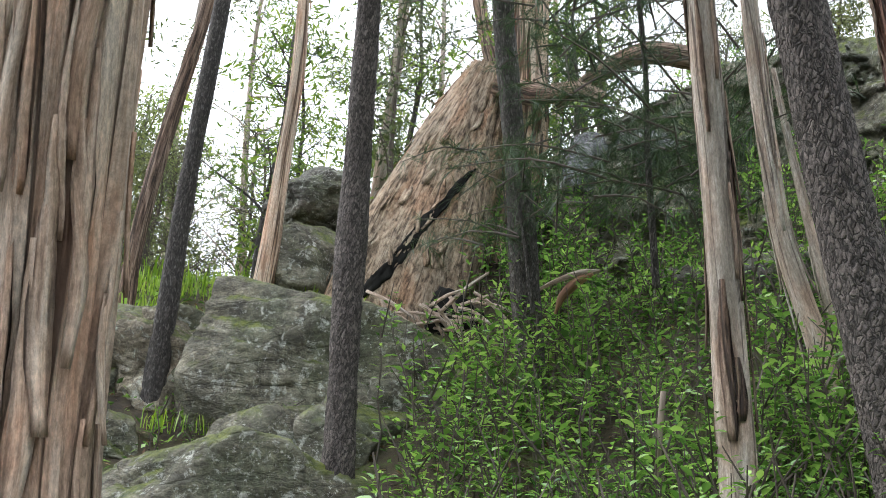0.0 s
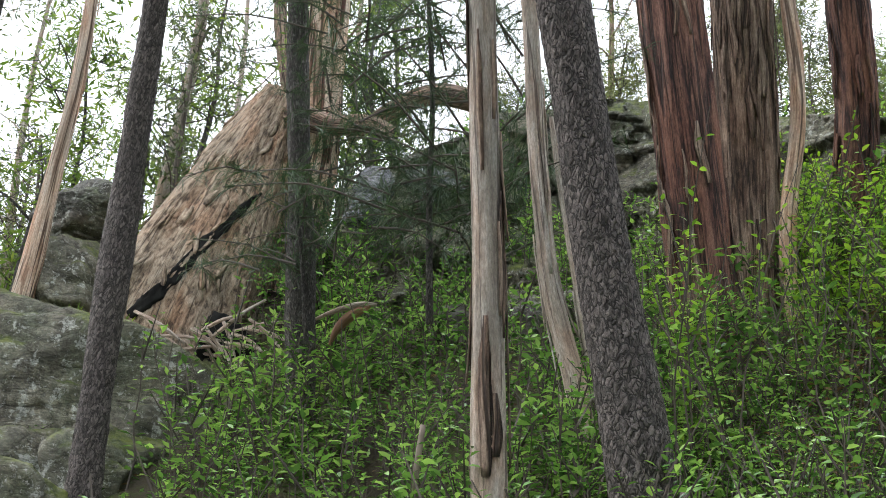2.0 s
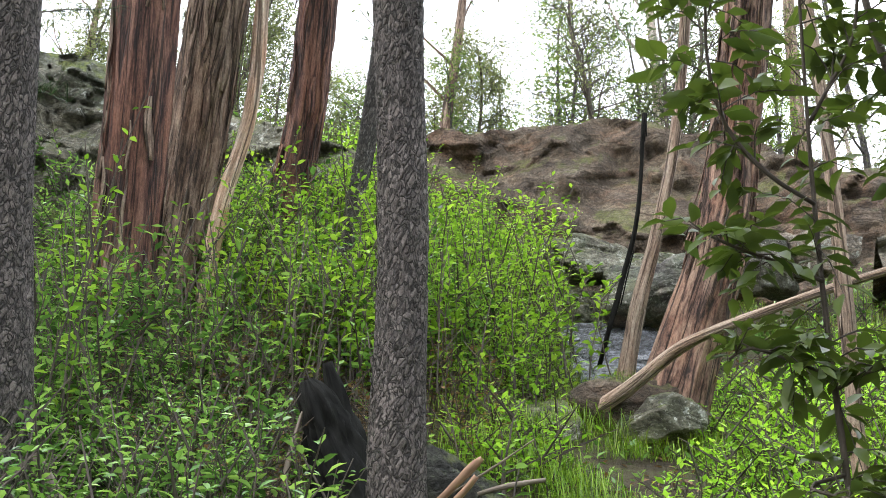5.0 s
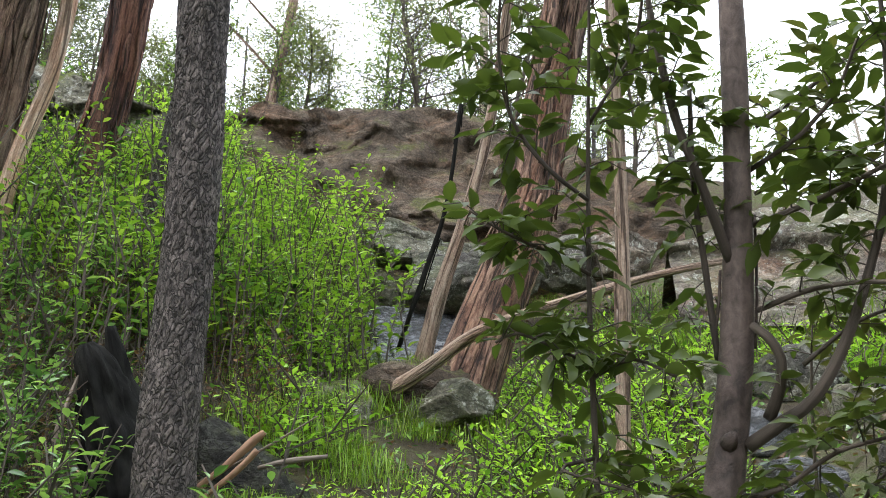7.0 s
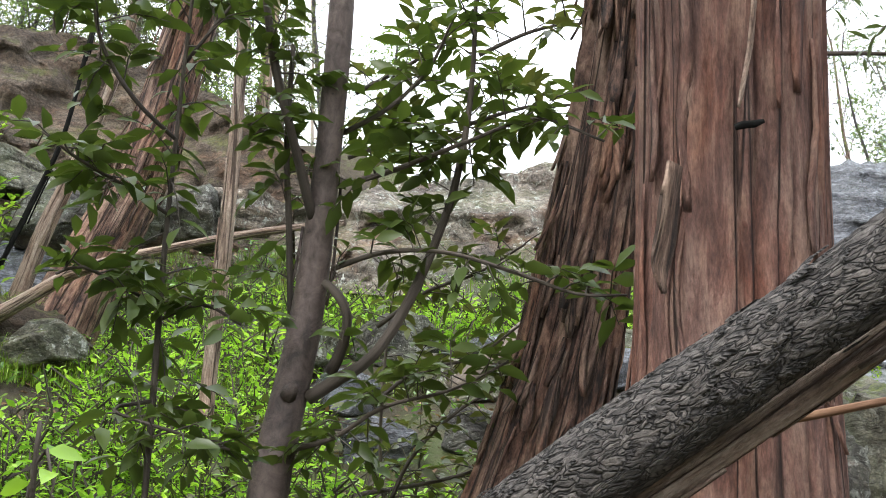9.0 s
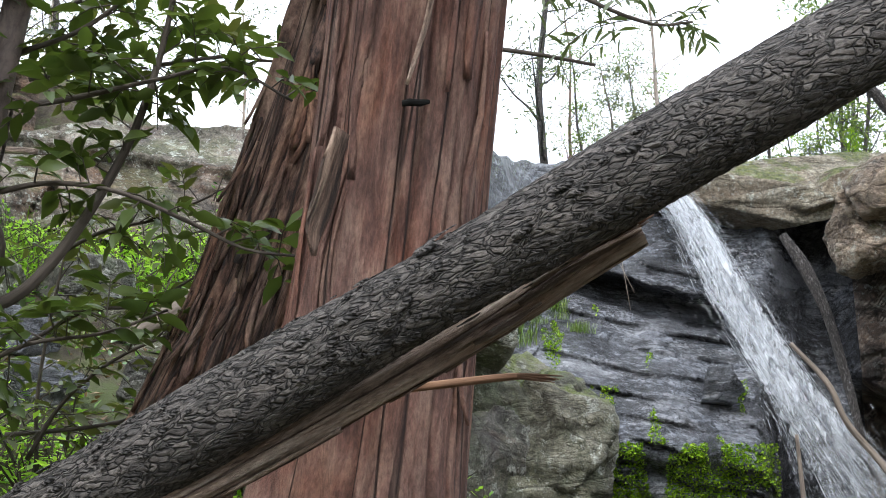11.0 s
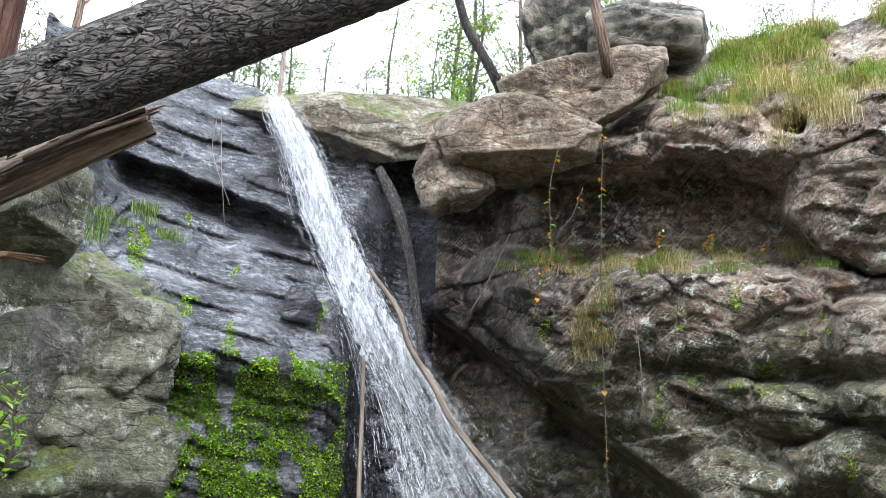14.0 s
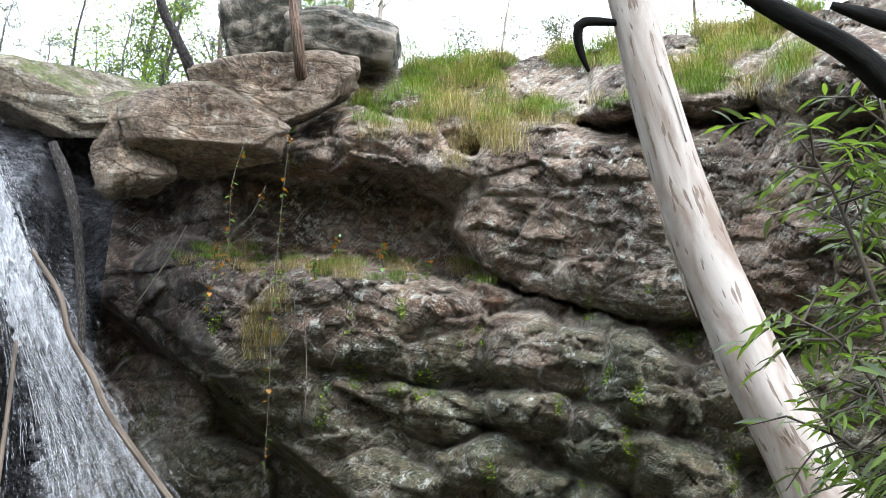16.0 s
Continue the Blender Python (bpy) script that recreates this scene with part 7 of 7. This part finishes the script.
# burnt stump, curled bark, fallen branches
stick("burnt_stump", [(3.896, 4.274, 2.044, 0.196), (3.812, 4.287, 2.392, 0.164), (3.691, 4.314, 2.690, 0.120), (3.595, 4.331, 2.886, 0.082), (3.552, 4.337, 2.967, 0.032)], M_CHAR, "black charred broken tree stump", "stump", 60, 0.02, ragged_shape(45))
stick("burnt_stump", [(3.880, 4.335, 2.589, 0.097), (3.779, 4.341, 2.864, 0.064), (3.687, 4.338, 3.094, 0.026)], M_CHAR, "charred splinter behind the burnt stump", "stump", 20, 0.03, ragged_shape(46))
def ribbon(name, points, mat, label, category, curl=0.35, thick=0.004, under=None):
    """A thin curled strip along points (x, y, z, half width), with two faces and edges."""
    path = smooth_path(points, 0.03)
    base = np.array(points[0][:3])
    V, F, U = [], [], []
    for i, q in enumerate(path):
        t = (path[min(i + 1, len(path) - 1)] - path[max(i - 1, 0)])[:3]
        t /= np.linalg.norm(t)
        s = np.cross(t, (0.55, 0.75, 0.35))
        s /= np.linalg.norm(s)
        o = np.cross(s, t)
        g = 0.5 * noise.noise((i * 0.15, points[0][0], 4.0))
        s, o = s * math.cos(g) + o * math.sin(g), o * math.cos(g) - s * math.sin(g)
        for side in (1, -1):
            for k in range(5):
                u = (k - 2) / 2 * side
                w = q[3] * (1 + 0.25 * noise.noise((i * 0.3, u * 2, points[0][1])))
                V.append(q[:3] + s * u * w + o * (curl * q[3] * u * u + side * thick))
                U.append((u * q[3], i * 0.03))
    n = len(path)
    for i in range(n - 1):
        for k in range(10):
            F.append((10 * i + k, 10 * i + (k + 1) % 10, 10 * i + 10 + (k + 1) % 10, 10 * i + 10 + k))
    F += [tuple(range(9, -1, -1)), tuple(range(10 * n - 10, 10 * n))]
    if under:
        return mesh_ob(name, V, F, mat, under, label, U, True, under.location)
    e = holder(name, points[0][:3], label, category)
    mesh_ob("strip", V, F, mat, e, "", U, True, base)
    return e


ribbon("bark_curl", [(4.337, 4.436, 2.186, 0.010), (4.365, 4.291, 2.301, 0.018), (4.409, 4.120, 2.416, 0.022), (4.442, 3.960, 2.539, 0.025), (4.461, 3.882, 2.593, 0.015)], M_CURL, "curled orange strip of fallen bark", "bark", 0.35, 0.003)
ribbon("bark_curl", [(4.331, 4.375, 2.136, 0.007), (4.374, 4.187, 2.273, 0.015), (4.415, 4.016, 2.392, 0.020), (4.433, 3.902, 2.491, 0.015)], M_CURL, "narrow orange strip of fallen bark", "bark", 0.35, 0.003)
ribbon("bark_curl", [(4.373, 4.371, 2.324, 0.004), (4.459, 4.132, 2.424, 0.007), (4.549, 3.859, 2.559, 0.007), (4.620, 3.630, 2.683, 0.003)], M_STICK, "thin twisted strip of dry bark", "bark", 0.3, 0.002)
ribbon("bark_flap", [(3.225, -0.414, 2.587, 0.032), (3.237, -0.393, 2.481, 0.042), (3.261, -0.371, 2.372, 0.040), (3.274, -0.348, 2.294, 0.025), (3.278, -0.352, 2.226, 0.007)], M_BROWN, "lifted flap of grey-brown bark", "", 0.1, 0.005, BIG)
ribbon("bark_ribbon", [(3.043, -0.678, 3.044, 0.010), (3.091, -0.653, 2.895, 0.010), (3.109, -0.629, 2.801, 0.008), (3.131, -0.597, 2.693, 0.004)], M_PINK, "thin hanging ribbon of bark", "", 0.4, 0.003, BIG)
# no hole is cut: a black strip on the bark paints its shaded inside
ribbon("knot_hole", [(3.184, -0.583, 2.658, 0.006), (3.181, -0.605, 2.662, 0.010), (3.185, -0.633, 2.663, 0.010), (3.192, -0.659, 2.673, 0.005)], M_CHAR, "small black strip for the shade inside a knot hole", "", 0.3, 0.010, BIG)
stick("charred_log", [(5.035, 4.158, 1.904, 0.260), (4.836, 4.253, 2.244, 0.210), (4.643, 4.389, 2.523, 0.160), (4.511, 4.484, 2.709, 0.090)], M_MOSSCHAR, "dark burnt log with a green mossy film", "log", 40, 0.03, ragged_shape(48))
stick("fallen_branch", [(6.433, 4.590, 3.298, 0.060), (6.383, 4.228, 3.397, 0.056), (6.281, 3.748, 3.554, 0.046), (6.152, 3.342, 3.587, 0.038), (6.041, 2.702, 3.611, 0.030), (5.969, 2.065, 3.622, 0.025), (5.897, 1.565, 3.595, 0.020)], M_PINK, "long grey-brown branch fallen across the slope", "branch", 12, 0.06)
stick("fallen_branch", [(2.159, 4.657, 2.474, 0.020), (2.178, 4.425, 2.343, 0.025), (2.212, 4.194, 2.122, 0.024)], M_STICK, "weathered stick leaning in the shrubs", "branch")
stick("fallen_branch", [(4.547, 4.005, 2.417, 0.013), (4.664, 3.870, 2.462, 0.017), (4.855, 3.757, 2.502, 0.013)], M_STICK, "thin dead branch on the ground", "branch")
stick("dead_sapling", [(3.504, 4.467, 2.156, 0.016), (3.504, 4.405, 2.502, 0.016), (3.568, 4.365, 2.842, 0.009)], M_STICK, "upright dead brown stem in the shrubs", "stem", 8)
stick("dead_sapling", [(1.019, 5.124, 2.316, 0.015), (1.039, 5.073, 2.588, 0.017), (1.057, 5.030, 2.767, 0.015)], M_STICK, "short pale dead stem standing in shrubs", "stem", 8)
stick("mossy_log", [(5.850, 0.902, 2.535, 0.053), (5.938, 0.631, 2.758, 0.051), (6.071, 0.422, 2.989, 0.042)], M_STICK, "grey-brown fallen log by the stream", "log", 20, 0.05, fibre_shape(48, 0.015))

# wood in and above the falls
stick("wedged_dead_tree", [(9.967, -4.120, 4.653, 0.041), (9.907, -4.279, 4.319, 0.064), (9.773, -4.406, 3.825, 0.047), (9.661, -4.490, 3.185, 0.041), (9.516, -4.522, 2.621, 0.029)], M_SLIM, "grey dead trunk wedged beside the falls", "trunk", 14, 0.05, fibre_shape(49, 0.008))
stick("long_stick", [(9.366, -3.898, 3.429, 0.018), (9.244, -4.146, 3.064, 0.026), (9.203, -4.263, 2.725, 0.026), (9.057, -4.471, 2.361, 0.032), (8.914, -4.616, 2.032, 0.032), (8.456, -5.026, 1.370, 0.030), (8.073, -5.273, 0.966, 0.040)], M_STICK, "long bent stick leaning in the waterfall", "stick", 10, 0.05)
stick("long_stick", [(9.305, -3.865, 2.616, 0.016), (9.263, -3.871, 1.956, 0.021), (9.070, -3.824, 0.998, 0.021)], M_STICK, "thin wet upright stick at the falls", "stick", 8, 0.08)
stick("dead_tree", [(9.856, -4.795, 6.956, 0.048), (10.011, -5.045, 6.500, 0.051), (10.052, -5.255, 6.246, 0.056), (10.086, -5.443, 6.004, 0.061), (10.258, -5.638, 5.845, 0.067), (10.473, -5.799, 5.610, 0.090)], M_SLIM, "dark bent dead tree on the cliff", "tree", 14, 0.05, fibre_shape(50, 0.01), "trunk")
stick("dead_tree", [(7.978, -5.635, 5.170, 0.056), (7.699, -5.442, 5.158, 0.054), (7.532, -5.271, 5.402, 0.050), (7.528, -5.199, 5.709, 0.040), (7.476, -5.096, 6.097, 0.032)], M_BROWN, "orange-brown dead trunk on the boulders", "tree", 14, 0.05, fibre_shape(51, 0.01), "trunk")
stick("dark_branch", [(2.195, -3.708, 3.207, 0.023), (2.104, -3.837, 3.105, 0.031), (1.992, -3.963, 3.006, 0.037), (1.878, -4.079, 2.904, 0.044), (1.775, -4.203, 2.750, 0.050), (1.582, -4.380, 2.504, 0.058)], M_CHAR, "dark leaning branch behind the white gum", "branch", 16, 0.05, fibre_shape(52, 0.01))
stick("dark_branch", [(1.993, -4.162, 3.157, 0.013), (1.921, -4.221, 3.120, 0.026), (1.852, -4.274, 3.083, 0.033), (1.732, -4.356, 3.027, 0.033)], M_CHAR, "short dark limb above the cliff", "branch", 12, 0.05)
stick("branch_stub", [(3.415, -4.728, 3.807, 0.018), (3.552, -4.603, 3.816, 0.027), (3.596, -4.598, 3.766, 0.027), (3.612, -4.643, 3.676, 0.021), (3.608, -4.701, 3.591, 0.009)], M_CHAR, "bent black stub on the white gum", "branch", 10, 0.03)

# ---- vines, moss and trickles on the cliff ----
VLEAF = [one_leaf("leaf", 0.036, 0.7, M_GLOSSY), one_leaf("leaf", 0.040, 0.7, M_SHRUB), one_leaf("leaf", 0.042, 0.75, M_AUTUMN)]
def vine(points, seed, leaves, label="thin vine hanging down the cliff", autumn=0.25):
    rr = rng_of(seed)
    e = holder("hanging_vine", points[0][:3], label, "vine")
    s = limb(e, points, M_TWIG if leaves else M_STICK, "stem", 5)
    path = smooth_path(points, 0.02)
    for i in range(leaves):
        p = Vector(path[int(rr.random() * (len(path) - 1))][:3]) - Vector(points[0][:3])
        lf = new("leaf", VLEAF[2] if rr.random() < autumn else VLEAF[rr.randint(0, 1)])
        lf.parent = s
        q = Vector((rr.gauss(0, 1), rr.gauss(0, 1), rr.uniform(-1, 0.3))).to_track_quat('Y', 'Z')
        sc = rr.uniform(0.7, 1.5)
        lf.matrix_basis = Matrix.LocRotScale(p, q, (sc, sc, sc))


vine([(7.290, -5.150, 4.332)+(0.004,), (7.407, -5.208, 3.587)+(0.004,), (7.457, -5.247, 2.842)+(0.004,), (7.437, -5.271, 2.116)+(0.003,), (7.366, -5.253, 1.504)+(0.003,)], 401, 60)
vine([(7.772, -4.993, 4.309)+(0.004,), (7.807, -4.945, 3.950)+(0.004,), (7.821, -4.977, 3.464)+(0.003,), (7.800, -4.958, 3.119)+(0.003,)], 402, 34, autumn=0.5)
vine([(7.147, -5.351, 2.824)+(0.004,), (7.126, -5.393, 2.467)+(0.003,), (7.106, -5.407, 2.093)+(0.003,)], 403, 0, "bare hanging root on the cliff")
vine([(7.245, -5.290, 3.102)+(0.004,), (7.204, -5.291, 2.729)+(0.004,), (7.270, -5.164, 2.448)+(0.003,)], 404, 4, "bare hanging root over the ledge")
vine([(6.986, -5.648, 2.946)+(0.004,), (6.997, -5.626, 2.669)+(0.003,), (7.023, -5.556, 2.436)+(0.003,)], 405, 3, "short hanging root on the ledge")
vine([(8.139, -4.738, 3.617)+(0.005,), (8.183, -4.600, 3.251)+(0.005,), (8.226, -4.418, 2.889)+(0.004,)], 406, 5, "bare root draped on the rock")
vine([(6.482, -6.696, 2.968)+(0.006,), (6.443, -6.723, 2.731)+(0.006,), (6.519, -6.634, 2.399)+(0.004,)], 407, 5, "twisted root between the blocks")
vine([(7.752, -5.236, 4.011)+(0.004,), (7.773, -5.140, 3.739)+(0.004,), (7.845, -5.015, 3.526)+(0.003,), (7.958, -4.923, 3.038)+(0.003,)], 408, 14, "leafy vine arching over the recess")
vine([(10.216, -2.513, 5.061)+(0.004,), (10.170, -2.551, 4.537)+(0.004,), (10.127, -2.633, 3.889)+(0.003,)], 409, 0, "dry root hanging over the wet slab")
vine([(10.252, -2.481, 4.979)+(0.004,), (10.217, -2.471, 4.604)+(0.003,), (10.077, -2.664, 4.052)+(0.003,)], 410, 0, "dry root tangle over the wet slab")
for i, (x, y, d) in enumerate(((7.206, -5.669, 3.506), (6.958, -5.960, 3.428), (7.924, -4.944, 3.377), (6.784, -6.312, 3.325), (6.621, -6.617, 3.237), (7.213, -5.470, 3.273), (7.826, -4.861, 2.962))):
    vine([(x, y, d - 0.12, 0.004), (x + 0.02, y + 0.02, d, 0.003), (x - 0.03, y, d + 0.10, 0.002)], 420 + i, 16, "small ledge plant with green and orange leaves", 0.35)


def moss(seed, n, a0, a1, e0, e1, level, size):
    rr = rng_of(seed)
    specs = []
    while len(specs) < n:
        a, e = rr.uniform(a0, a1), rr.uniform(e0, e1)
        if noise.noise((a * 0.75, e * 0.35, seed)) + 0.3 * noise.noise((a * 2.5, e * 1.6, seed + 3)) < level:
            continue
        r = cliff_r(a, e) - 0.005
        p = (OX + r * math.sin(radians(a)), OY + r * math.cos(radians(a)), OZ + r * math.tan(radians(e)))
        out = Vector((-math.sin(radians(a)), -math.cos(radians(a)), 0))
        d = out * rr.uniform(0.4, 1) + Vector((rr.gauss(0, 0.4), rr.gauss(0, 0.4), rr.uniform(-0.5, 0.7)))
        s = size * rr.uniform(0.6, 1.4)
        specs.append((p, d, (rr.gauss(0, 1), rr.gauss(0, 1), 1), s, s * 0.7))
    v, f = leaf_data(specs, False)
    return tagged(mesh_ob("moss", v, f, M_MOSS), "bright green wet moss on the rock", "moss", kind="stuff")


moss(501, 30000, 94, 107.3, -5, 7.4, -0.16, 0.027)
moss(502, 1200, 94, 106, 7.4, 15, 0.42, 0.024)
moss(503, 2500, 113, 150, 2, 13, 0.45, 0.022)
moss(504, 5000, 107, 122, 18.5, 23.5, 0.25, 0.022)
